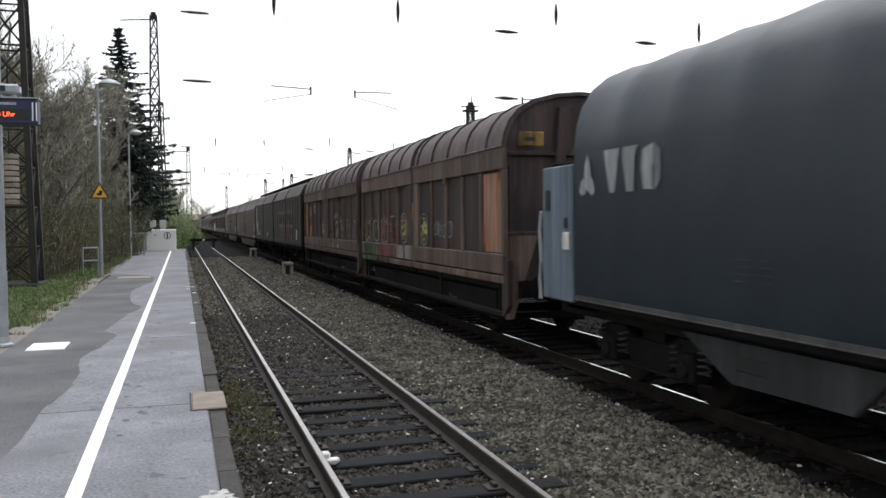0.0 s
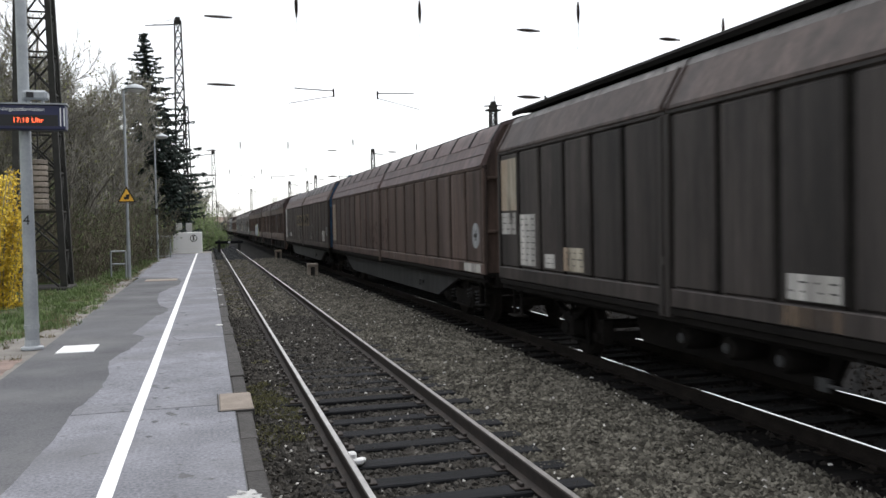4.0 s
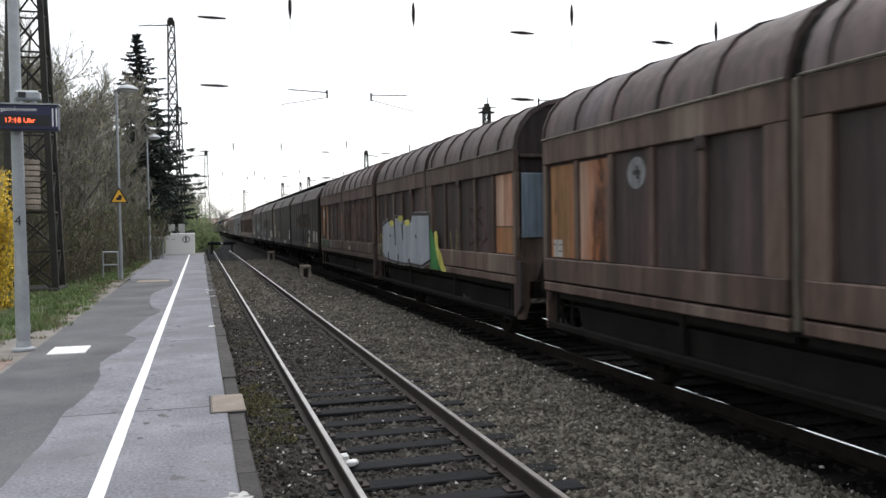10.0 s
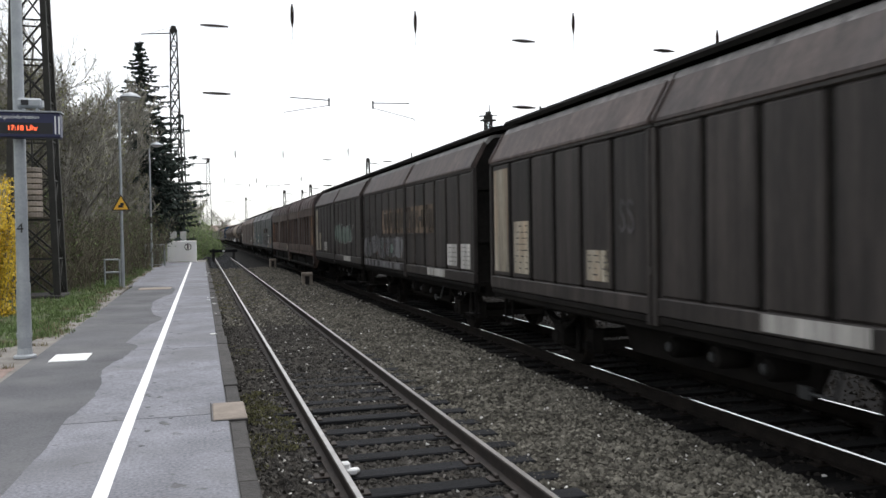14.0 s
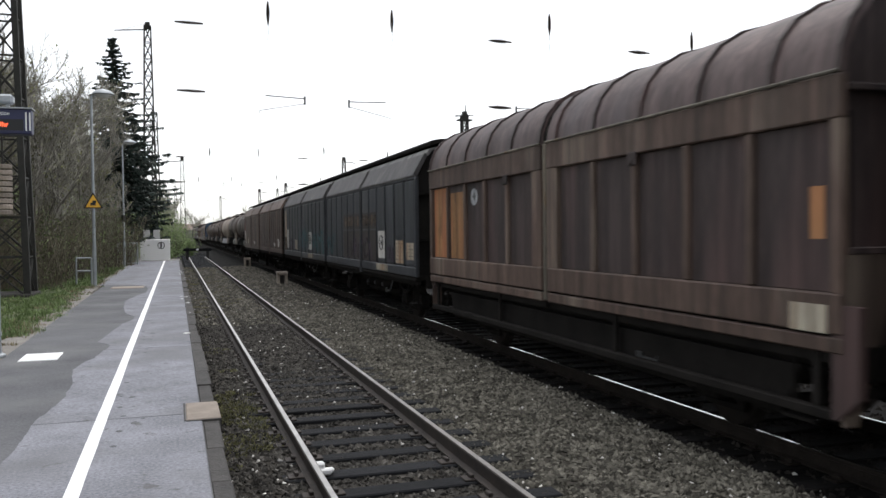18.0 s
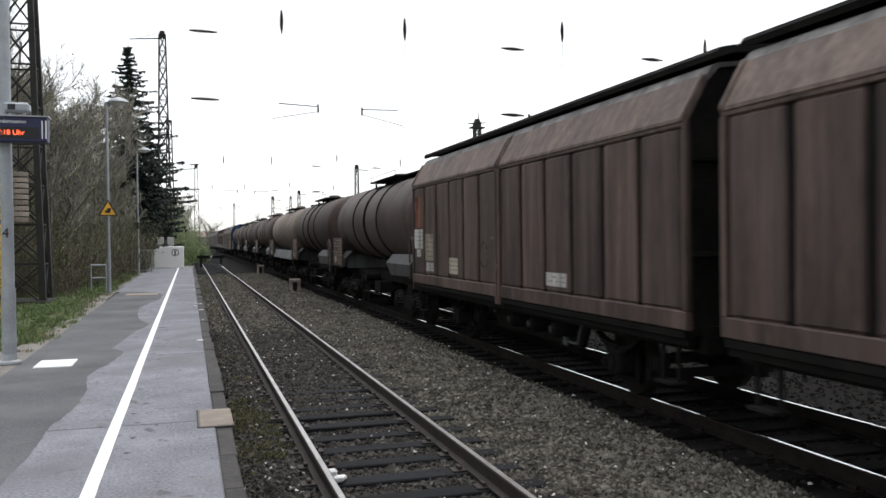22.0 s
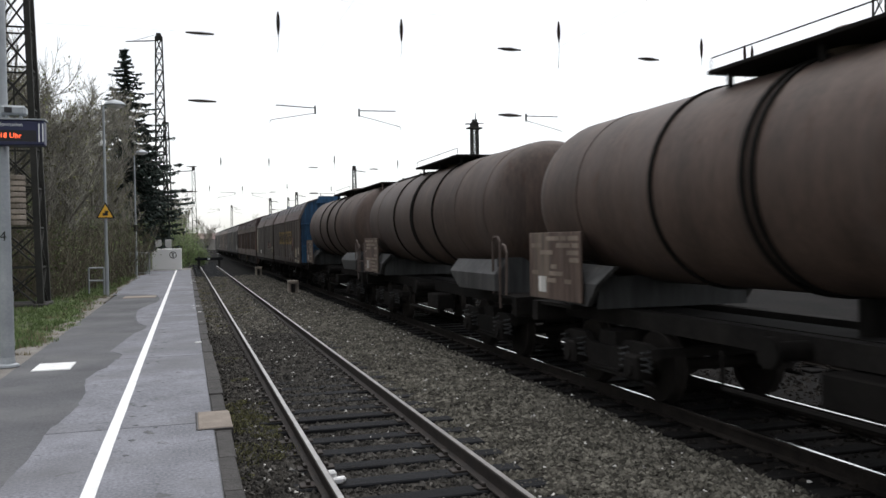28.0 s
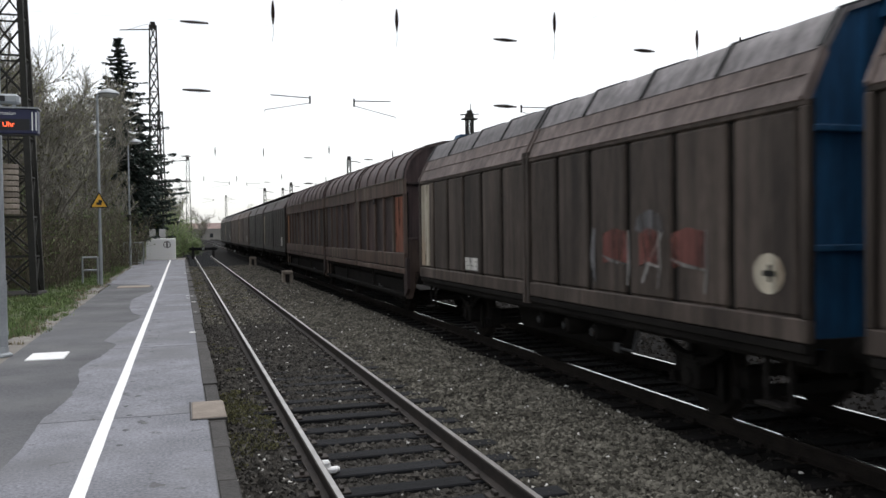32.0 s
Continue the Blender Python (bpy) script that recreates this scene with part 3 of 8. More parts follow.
P_TANK_RED = paint("reddish_tank_paint", (0.04968, 0.03084, 0.0225), (0.09945, 0.06093, 0.04433), 0.6, spots=(0.05963, 0.02776, 0.01588), spot_at=0.62, stains=(0.1028, 0.07219, 0.05935), stain_at=0.6, stain_size=0.6, streaks=0.13)
P_SKIRT = paint("pale_grey_steel_paint", (0.13, 0.135, 0.14), (0.2, 0.205, 0.21), 0.6, spots=(0.09, 0.088, 0.085), spot_at=0.6)
P_STRIP = paint("pale_grey_roof_strip", (0.06, 0.056, 0.055), (0.16, 0.152, 0.15), 0.6, spots=(0.03, 0.028, 0.027), spot_at=0.58)
P_POST = paint("worn_pale_post_paint", (0.0558, 0.0496, 0.0403), (0.1178, 0.1023, 0.0806), 0.7, spots=(0.0992, 0.0558, 0.0186), spot_at=0.6)
P_TANK_PALE = paint("grimy_cream_tank_paint", (0.1496, 0.1161, 0.0911), (0.2692, 0.2183, 0.1774), 0.6, spots=(0.1994, 0.13, 0.07744), spot_at=0.64, streaks=0.13)
P_SADDLE = paint("dusty_grey_saddle_paint", (0.03039, 0.02928, 0.02928), (0.05525, 0.05359, 0.05304), 0.6, spots=(0.0221, 0.01989, 0.01878), spot_at=0.6)
P_GREY = paint("grimy_grey_steel_paint", (0.02022, 0.02089, 0.02157), (0.04043, 0.04111, 0.04178), 0.6)
# Running-gear grime, made near black to hold the shade of undersides and grooves too
P_GRIME_SHADE = surface("brake_dust_and_shade", (0.007, 0.0064, 0.006), (0.017, 0.0152, 0.0138), 0.9, size=2, fine=20, bump=0.2, spec=0.08)
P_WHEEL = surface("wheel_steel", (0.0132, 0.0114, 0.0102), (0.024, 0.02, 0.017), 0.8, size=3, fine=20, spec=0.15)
P_ORANGE = paint("orange_primer", (0.1956, 0.0765, 0.0315), (0.316, 0.13, 0.063), 0.7, spots=(0.09029, 0.0459, 0.0315), spot_at=0.54, stains=(0.3168, 0.221, 0.171), stain_at=0.52, stain_size=1.6, worn=(1.6, 0.3, 0.46))
P_OCHRE = paint("ochre_primer", (0.1981, 0.1006, 0.04044), (0.32, 0.1761, 0.08089), 0.7, spots=(0.1066, 0.05661, 0.02888), spot_at=0.55, stains=(0.2831, 0.1036, 0.04519), stain_at=0.52, stain_size=1.6, worn=(1.716, 0.2707, 0.3494))
P_RUST = paint("red_rust_primer", (0.1135, 0.0405, 0.0232), (0.2095, 0.0765, 0.04639), 0.7, stains=(0.1, 0.05, 0.04), stain_at=0.58, stain_size=1.6, worn=(1.6, 0.3, 0.5))
P_CREAM = paint("grimy_cream_paint", (0.24, 0.208, 0.16), (0.4, 0.36, 0.288), 0.7, spots=(0.16, 0.12, 0.08), spot_at=0.62, stains=(0.3, 0.17, 0.09), stain_at=0.62, stain_size=1.4, worn=(1.8, 0.3, 0.45))
P_WHITE = paint("grimy_white_paint", (0.357, 0.34, 0.3145), (0.527, 0.51, 0.4845), 0.65, spots=(0.2125, 0.187, 0.1615), spot_at=0.64, worn=(2.2, 0.27, 0.4))
P_BAR = plain("lettering_black", (0.009, 0.008, 0.008), 0.6)
P_TAN = paint("faded_tan_band", (0.0855, 0.06161, 0.04275), (0.1966, 0.1432, 0.1026), 0.7, worn=(1.68, 0.34, 0.6))
P_GOLD = paint("faded_yellow_band", (0.091, 0.065, 0.036), (0.169, 0.125, 0.072), 0.7, worn=(1.4, 0.3, 0.5))
P_INK = paint("worn_dark_lettering", (0.016, 0.013, 0.011), (0.035, 0.029, 0.024), 0.7, worn=(1.8, 0.27, 0.45))
P_TAN_BRIGHT = paint("worn_tan_band", (0.108, 0.08112, 0.0594), (0.1836, 0.1404, 0.108), 0.7, worn=(1.12, 0.216, 0.384))
P_GOLD_BRIGHT = paint("yellow_band", (0.1596, 0.09942, 0.02561), (0.2873, 0.1835, 0.05121), 0.7, worn=(1.4, 0.28, 0.5))
FLAKED = (2.6, 0.3, 0.54)
SPRAY = {
    "white": paint("white_spray", (0.125, 0.116, 0.11), (0.284, 0.272, 0.26), worn=FLAKED), "grey": paint("grey_spray", (0.0473, 0.0443, 0.0443), (0.103, 0.0967, 0.0967), worn=FLAKED),
    "red": paint("red_spray", (0.0762, 0.0252, 0.021), (0.153, 0.054, 0.045), worn=FLAKED), "green": paint("green_spray", (0.0219, 0.0429, 0.0177), (0.0507, 0.0867, 0.0387), worn=FLAKED),
    "teal": paint("teal_spray", (0.02, 0.075, 0.085), (0.05, 0.16, 0.18), worn=FLAKED), "mint": paint("mint_spray", (0.078, 0.114, 0.096), (0.169, 0.223, 0.193), worn=FLAKED),
    "pale": paint("pale_grey_spray", (0.085, 0.083, 0.087), (0.155, 0.15, 0.155), worn=FLAKED),
    "purple": paint("purple_spray", (0.031, 0.019, 0.034), (0.0657, 0.0417, 0.0687), worn=FLAKED), "blue": paint("blue_spray", (0.0147, 0.0267, 0.0627), (0.0313, 0.0523, 0.112), worn=FLAKED),
    "yellow": paint("yellow_spray", (0.177, 0.159, 0.0633), (0.311, 0.287, 0.113), worn=FLAKED), "silver": paint("silver_spray", (0.19, 0.21, 0.235), (0.27, 0.292, 0.322), streaks=0.1),
    "olive": paint("olive_spray", (0.04, 0.042, 0.024), (0.085, 0.085, 0.045), worn=FLAKED), "lemon": paint("lemon_spray", (0.3, 0.29, 0.06), (0.44, 0.42, 0.1)), "bright_green": paint("bright_green_spray", (0.02, 0.11, 0.03), (0.04, 0.2, 0.055)), "rust": paint("rust_spray", (0.05, 0.026, 0.02), (0.0863, 0.0473, 0.0383), worn=FLAKED),
}
P_FADED = paint("faded_company_white", (0.1755, 0.1823, 0.189), (0.3105, 0.3172, 0.324), 0.6, worn=(4.0, 0.25, 0.42))

WAGONS = []
GROUP = "wagons of the goods train"


def outline_strip(pts, thick):
    """A bent sheet: the outer line of (x, z) and the same line moved inwards."""
    return list(pts) + [(x * (1 - thick / 1.5), z - thick) for x, z in reversed(pts)]


# ---- running gear ----
def wheel_mesh():
    g = Geo()
    g.lathe([(-0.065, 0.455), (-0.06, 0.46), (0.06, 0.46), (0.065, 0.49), (0.09, 0.49), (0.095, 0.46), (0.095, 0.38), (0.05, 0.37), (0.03, 0.14), (0.09, 0.12), (0.09, 0.05)], 20, "x")
    g.lathe([(-0.065, 0.455), (-0.065, 0.385), (-0.03, 0.37), (-0.01, 0.14), (-0.07, 0.11), (-0.07, 0.0)], 20, "x")
    for k in range(5):
        a = 2 * math.pi * k / 5
        g.tube((-0.05, 0.25 * math.cos(a), 0.25 * math.sin(a)), (0.0, 0.25 * math.cos(a), 0.25 * math.sin(a)), 0.035, 0.035, 6)
    return g


shared(("axle_box",), lambda: Geo().box(-0.13, 0.13, -0.17, 0.17, -0.15, 0.17, 0.03).tube((-0.17, 0, 0), (-0.12, 0, 0), 0.1, 0.11, 10), P_GRIME_SHADE)


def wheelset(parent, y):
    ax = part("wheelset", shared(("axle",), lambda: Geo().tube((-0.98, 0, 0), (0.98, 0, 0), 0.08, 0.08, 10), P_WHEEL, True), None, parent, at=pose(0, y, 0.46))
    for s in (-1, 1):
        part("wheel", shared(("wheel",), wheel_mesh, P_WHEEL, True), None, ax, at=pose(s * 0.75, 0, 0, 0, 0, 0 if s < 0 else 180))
        part("axle_box", shared(("axle_box",), None, P_GRIME_SHADE), None, parent, at=pose(s * 1.0, y, 0.46, 0, 0, 0 if s < 0 else 180))
        part("leaf_spring", shared(("leaf_spring",), lambda: leaf_spring(), P_GRIME_SHADE), None, parent, at=pose(s * 1.02, y, 0.66))
        part("axle_guard", shared(("axle_guard",), lambda: Geo().prism([(-0.02, -0.2), (0.02, -0.2), (0.02, 0.5), (-0.02, 0.5)], -0.34, -0.24).prism([(-0.02, -0.2), (0.02, -0.2), (0.02, 0.5), (-0.02, 0.5)], 0.24, 0.34).box(-0.02, 0.02, -0.34, 0.34, -0.26, -0.2), P_GRIME_SHADE), None, parent, at=pose(s * 0.9, y, 0.46))


def leaf_spring():
    g = Geo()
    for k in range(6):
        w = 0.62 - k * 0.085
        n = len(g.v)
        for i in range(7):
            f = i / 6 * 2 - 1
            z = 0.14 * (w * f / 0.62) ** 2 - k * 0.018
            for x in (-0.06, 0.06):
                for dz in (0, 0.014):
                    g.v.append((x, w * f, z + dz))
        for i in range(6):
            a = n + i * 4
            g.f += [(a, a + 4, a + 6, a + 2), (a + 1, a + 3, a + 7, a + 5), (a, a + 1, a + 5, a + 4), (a + 2, a + 6, a + 7, a + 3)]
    g.box(-0.08, 0.08, -0.06, 0.06, -0.12, 0.04)
    return g


def bogie(parent, y):
    """A two-axle cast bogie."""
    def cast_frame():
        """Two side frames with a dropped middle, joined by the bolster and the end bars."""
        side = [(-1.32, 0.6), (-1.27, 0.73), (-1.1, 0.78), (-0.6, 0.78), (-0.42, 0.66), (0.42, 0.66), (0.6, 0.78), (1.1, 0.78), (1.27, 0.73), (1.32, 0.6),
                (1.05, 0.62), (0.66, 0.6), (0.46, 0.36), (-0.46, 0.36), (-0.66, 0.6), (-1.05, 0.62)]
        n, g = len(side), Geo()
        for x0 in (-1.1, 1.0):
            g.add([(x0 + dx, y_, z) for dx in (0, 0.1) for y_, z in side], [tuple(range(n)), tuple(range(n, 2 * n))[::-1]] + [(k, (k + 1) % n, n + (k + 1) % n, n + k) for k in range(n)])
            g.box(x0 - 0.03, x0 + 0.13, -0.46, 0.46, 0.335, 0.375)
        return g.box(-1.05, 1.05, -0.25, 0.25, 0.5, 0.85).box(-1.0, 1.0, -1.32, -1.2, 0.62, 0.74).box(-1.0, 1.0, 1.2, 1.32, 0.62, 0.74)

    frame_mesh = shared(("bogie_frame",), cast_frame, P_GRIME_SHADE)
    b = part("bogie", frame_mesh, None, parent, at=pose(0, y, 0))
    for s in (-1, 1):
        wheelset_y = s * 0.9
        ax = part("wheelset", shared(("axle_with_wheels",), lambda: bogie_axle(), P_WHEEL, True), None, b, at=pose(0, wheelset_y, 0.46))
        for e in (-1, 1):
            part("coil_spring", shared(("coil_spring",), coil_spring, P_GREY, True), None, b, at=pose(e * 1.12, wheelset_y - 0.28, 0.42))
            part("coil_spring", shared(("coil_spring",), coil_spring, P_GREY, True), None, b, at=pose(e * 1.12, wheelset_y + 0.28, 0.42))
            part("axle_box", shared(("axle_box",), None, P_GRIME_SHADE), None, b, at=pose(e * 1.08, wheelset_y, 0.46, 0, 0, 0 if e < 0 else 180))
    for e in (-1.1, 1.1):
        part("brake_rod", shared(("brake_rod",), lambda: Geo().tube((0, -1.3, 0.3), (0, 1.3, 0.3), 0.025), P_GRIME_SHADE), None, b, at=pose(e, 0, 0))
    return b


def bogie_axle():
    g = Geo().tube((-0.98, 0, 0), (0.98, 0, 0), 0.08, 0.08, 10)
    for s in (-1, 1):
        w = wheel_mesh()
        g.add([(s * (0.75 - x) if s < 0 else 0.75 - x, y, z) if s > 0 else (x - 0.75, y, z) for x, y, z in w.v], w.f)
    return g


def coil_spring():
    g = Geo()
    pts = [Vector((0.065 * math.cos(a * 0.8), 0.065 * math.sin(a * 0.8), a * 0.0095)) for a in range(32)]
    return g.path(pts, 0.014, 5)


def buffers(parent, y, way):
    for s in (-1, 1):
        g = lambda: (Geo().tube((0, 0, 0), (0, -0.16, 0), 0.12, 0.11, 14).tube((0, -0.16, 0), (0, -0.27, 0), 0.075, 0.075, 12)
                     .lathe([(-0.31, 0.18), (-0.3, 0.21), (-0.28, 0.22), (-0.265, 0.2), (-0.25, 0.08)], 18))
        part("buffer", shared(("buffer",), g, P_GRIME_SHADE, True), None, parent, at=pose(s * 0.875, y, 1.04, 0, 0, 0 if way < 0 else 180))
    hook = lambda: Geo().box(-0.03, 0.03, -0.3, 0, -0.05, 0.05, 0.01).path([(0, -0.22, 0), (0.05, -0.25, -0.18), (0, -0.28, -0.34), (-0.05, -0.25, -0.18), (0, -0.22, 0)], 0.022, 6)
    part("screw_coupling", shared(("screw_coupling",), hook, P_GRIME_SHADE), None, parent, at=pose(0, y, 0.98, 0, 0, 0 if way < 0 else 180))
    hose = lambda: Geo().path([(0.3, 0, 0.0), (0.3, -0.12, -0.06), (0.29, -0.2, -0.22), (0.25, -0.26, -0.36), (0.2, -0.3, -0.42)], 0.025, 6)
    part("brake_hose", shared(("brake_hose",), hose, P_BAR, True), None, parent, at=pose(0, y, 1.0, 0, 0, 0 if way < 0 else 180))


# ---- covered wagons ----
ANGLED = [(-1.46, 3.41), (-1.455, 3.45), (-1.19, 3.92)]
RIBBED = [(-1.46, 3.25), (-1.35, 3.48), (-1.24, 3.70)]
RIBBED_TOP = [(-1.245, 3.71), (-1.13, 3.90), (-1.03, 4.06), (-0.6, 4.20), (0.0, 4.26)]
ROUND = [(-1.44, 3.42), (-1.41, 3.62), (-1.32, 3.84), (-1.15, 4.04), (-0.88, 4.20), (-0.45, 4.31), (0.0, 4.35)]


def roof_rib(pts, out, width):
    g = Geo()
    far = [(x * (1 + out / 1.5), z + out) for x, z in pts]
    n = len(pts)
    for y in (-width / 2, width / 2):
        g.v += [(x, y, z - 0.01) for x, z in pts] + [(x, y, z) for x, z in far]
    for i in range(n - 1):
        a, b, c, d = i, i + 1, n + i + 1, n + i
        g.f += [(a, b, c, d), (2 * n + a, 2 * n + d, 2 * n + c, 2 * n + b), (d, c, 2 * n + c, 2 * n + d)]
    g.f += [(0, n, 3 * n, 2 * n), (n - 1, 2 * n - 1, 4 * n - 1, 3 * n - 1)]
    return g


def end_outline(kind):
    if kind == "brown":
        half = [(-1.4, 0.95), (-1.4, 3.40)] + [(x * 0.975, z - 0.02) for x, z in ROUND]
    elif kind == "angled":
        half = [(-1.38, 1.05), (-1.38, 3.36), (-1.15, 3.86), (-1.0, 4.05), (-0.5, 4.17), (0, 4.2)]
    else:
        half = [(-1.38, 1.05), (-1.40, 3.29)] + [(x * 0.975, z - 0.02) for x, z in RIBBED[1:] + RIBBED_TOP]
    return half + [(-x, z) for x, z in reversed(half[:-1])]


def end_walls(w, L, kind, mat, key, yellow=False):
    for way in (-1, 1):
        y = way * (L / 2 - 0.10)
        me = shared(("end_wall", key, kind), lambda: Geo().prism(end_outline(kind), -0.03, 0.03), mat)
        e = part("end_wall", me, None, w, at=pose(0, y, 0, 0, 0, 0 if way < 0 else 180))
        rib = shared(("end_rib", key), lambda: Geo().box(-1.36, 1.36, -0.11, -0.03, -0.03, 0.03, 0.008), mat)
        for z in (1.95, 3.0 if kind != "brown" else 3.3):
            part("end_rib", rib, None, e, at=pose(0, 0, z))
        if kind == "brown":
            gusset = shared(("end_gusset",), lambda: Geo().prism([(-1.41, 1.92), (-0.82, 1.92), (-1.27, 0.5), (-1.41, 0.5)], -0.1, -0.06), P_BROWN)
            part("end_gusset", gusset, None, e, "tapered steel corner plate")
            part("end_gusset", gusset, None, e, at=pose(0, -0.16, 0, 0, 0, 180))
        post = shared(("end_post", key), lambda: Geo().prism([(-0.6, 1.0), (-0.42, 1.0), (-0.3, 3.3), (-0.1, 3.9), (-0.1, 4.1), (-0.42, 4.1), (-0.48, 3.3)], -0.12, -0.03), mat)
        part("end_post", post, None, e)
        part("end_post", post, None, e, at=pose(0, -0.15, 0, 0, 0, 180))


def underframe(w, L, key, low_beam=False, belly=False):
    part("floor_plate", shared(("floor_plate", key), lambda: Geo().box(-1.35, 1.35, -L / 2 + 0.04, L / 2 - 0.04, 1.06, 1.15), P_GRIME_SHADE), None, w)
    part("centre_sill", shared(("centre_sill", key), lambda: Geo().box(-0.2, 0.2, -L / 2, L / 2, 0.82, 1.1), P_GRIME_SHADE), None, w)
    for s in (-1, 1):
        part("sole_bar", shared(("sole_bar", key), lambda: Geo().prism([(-0.06, 0.86), (0.06, 0.86), (0.06, 0.89), (-0.03, 0.9), (-0.03, 1.09), (0.06, 1.1), (0.06, 1.14), (-0.06, 1.14)], -L / 2 + 0.05, L / 2 - 0.05), P_GRIME_SHADE), None, w, at=pose(s * 1.14, 0, 0, 0, 0, 0 if s > 0 else 180))
        part("headstock", shared(("headstock",), lambda: Geo().box(-1.2, 1.2, -0.08, 0.08, 0.85, 1.15), P_GRIME_SHADE), None, w, at=pose(0, s * (L / 2 - 0.08), 0))
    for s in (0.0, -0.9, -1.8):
        tank = part("brake_reservoir", shared(("brake_reservoir",), lambda: Geo().lathe([(-0.3, 0.04), (-0.27, 0.11), (-0.2, 0.14), (0.2, 0.14), (0.27, 0.11), (0.3, 0.04)], 12, "x"), P_GRIME_SHADE, True), None, w, at=pose(-0.95, s, 0.73))
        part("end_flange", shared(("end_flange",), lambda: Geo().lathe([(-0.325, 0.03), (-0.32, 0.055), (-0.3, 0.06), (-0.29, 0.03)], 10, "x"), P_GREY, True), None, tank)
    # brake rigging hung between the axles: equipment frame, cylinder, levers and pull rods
    # Behind low beams: a long dark sheet added where shade hides the wheels
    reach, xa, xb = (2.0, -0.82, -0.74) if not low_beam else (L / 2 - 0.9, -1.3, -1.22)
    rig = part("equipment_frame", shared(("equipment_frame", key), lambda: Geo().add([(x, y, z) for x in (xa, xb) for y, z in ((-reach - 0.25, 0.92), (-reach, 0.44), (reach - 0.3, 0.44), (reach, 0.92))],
               [(0, 1, 2, 3), (7, 6, 5, 4), (0, 4, 5, 1), (1, 5, 6, 2), (2, 6, 7, 3), (3, 7, 4, 0)]), P_GRIME_SHADE), None, w)
    part("brake_cylinder", shared(("brake_cylinder",), lambda: Geo().lathe([(-0.5, 0.05), (-0.46, 0.17), (0.3, 0.19), (0.42, 0.15), (0.6, 0.04)], 12, "y"), P_GRIME_SHADE, True), None, rig, at=pose(-0.5, 0.3, 0.7))
    part("pull_rod", shared(("pull_rod", key), lambda: Geo().tube((0, -L / 2 + 2.4, 0), (0, L / 2 - 2.4, 0), 0.03, 0.03, 6), P_GRIME_SHADE), None, rig, at=pose(-0.6, 0, 0.76))
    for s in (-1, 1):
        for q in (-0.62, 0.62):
            part("brake_beam", shared(("brake_beam",), lambda: Geo().box(-0.95, 0.95, -0.05, 0.05, 0.3, 0.42).box(-0.86, -0.66, -0.09, 0.07, 0.24, 0.62, 0.02).box(0.66, 0.86, -0.09, 0.07, 0.24, 0.62, 0.02), P_GRIME_SHADE), None, w, at=pose(0, s * (L / 2 - 2.3) + q, 0, 0, 0, 0 if q < 0 else 180))
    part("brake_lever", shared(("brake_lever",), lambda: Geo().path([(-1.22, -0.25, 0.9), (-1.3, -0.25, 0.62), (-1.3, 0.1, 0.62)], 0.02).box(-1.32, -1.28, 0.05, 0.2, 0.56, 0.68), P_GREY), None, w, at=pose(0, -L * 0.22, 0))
    part("step", shared(("step",), lambda: Geo().box(-1.42, -1.2, -0.2, 0.2, 0.46, 0.49).box(-1.32, -1.28, -0.19, -0.15, 0.46, 1.0).box(-1.32, -1.28, 0.15, 0.19, 0.46, 1.0), P_GRIME_SHADE), None, w, at=pose(0, -L / 2 + 0.55, 0))
    part("step", MESHES[("step",)], None, w, at=pose(0, L / 2 - 0.55, 0))
    if low_beam:
        b = lambda: Geo().box(-1.44, -1.34, -L / 2 + 0.1, L / 2 - 0.1, 0.53, 0.62, 0.012).box(1.34, 1.44, -L / 2 + 0.1, L / 2 - 0.1, 0.53, 0.62, 0.012)
        part("low_beam", shared(("low_beam", key), b, P_GRIME_SHADE), None, w)
        for f in (-0.47, -0.17, 0.17, 0.47):
            for e in (-1.38, 1.38):
                part("hanger", shared(("hanger",), lambda: Geo().box(-0.02, 0.02, -0.04, 0.04, 0.6, 1.1), P_GRIME_SHADE), None, w, at=pose(e, L * f, 0))
        part("corner_gusset", shared(("corner_gusset",), lambda: Geo().add([(x, y, z) for x in (-1.44, -1.36) for y, z in ((-0.18, 1.5), (-0.18, 0.75), (0.05, 0.55), (0.12, 0.55), (0.12, 1.5))],
             [(0, 1, 2, 3, 4), (9, 8, 7, 6, 5), (0, 5, 6, 1), (1, 6, 7, 2), (2, 7, 8, 3), (3, 8, 9, 4), (4, 9, 5, 0)]), P_BROWN_PANEL), None, w, at=pose(0, -L / 2 + 0.0, 0))
    if belly:
        q = L * 0.3
        for s in (-1, 1):
            b = lambda: Geo().add([(x, y, z) for x in (-1.28, -1.2) for y, z in ((-q - 1.9, 0.95), (-q, 0.42), (q, 0.42), (q + 1.9, 0.95))], [(0, 1, 2, 3), (7, 6, 5, 4), (0, 4, 5, 1), (1, 5, 6, 2), (2, 6, 7, 3), (3, 7, 4, 0)])
            part("belly_girder", shared(("belly_girder", key), b, P_GREY), None, w, at=pose(0, 0, 0, 0, 0, 0 if s < 0 else 180))


def door_brown(L):
    """A sliding side door with framed panels, for one half of the side."""
    h = L / 2 - 0.1
    n, post = 5, 0.11
    outer, inner = 0.12, 0.34
    bay = (h - outer - inner) / n
    return n, post, outer, inner, bay


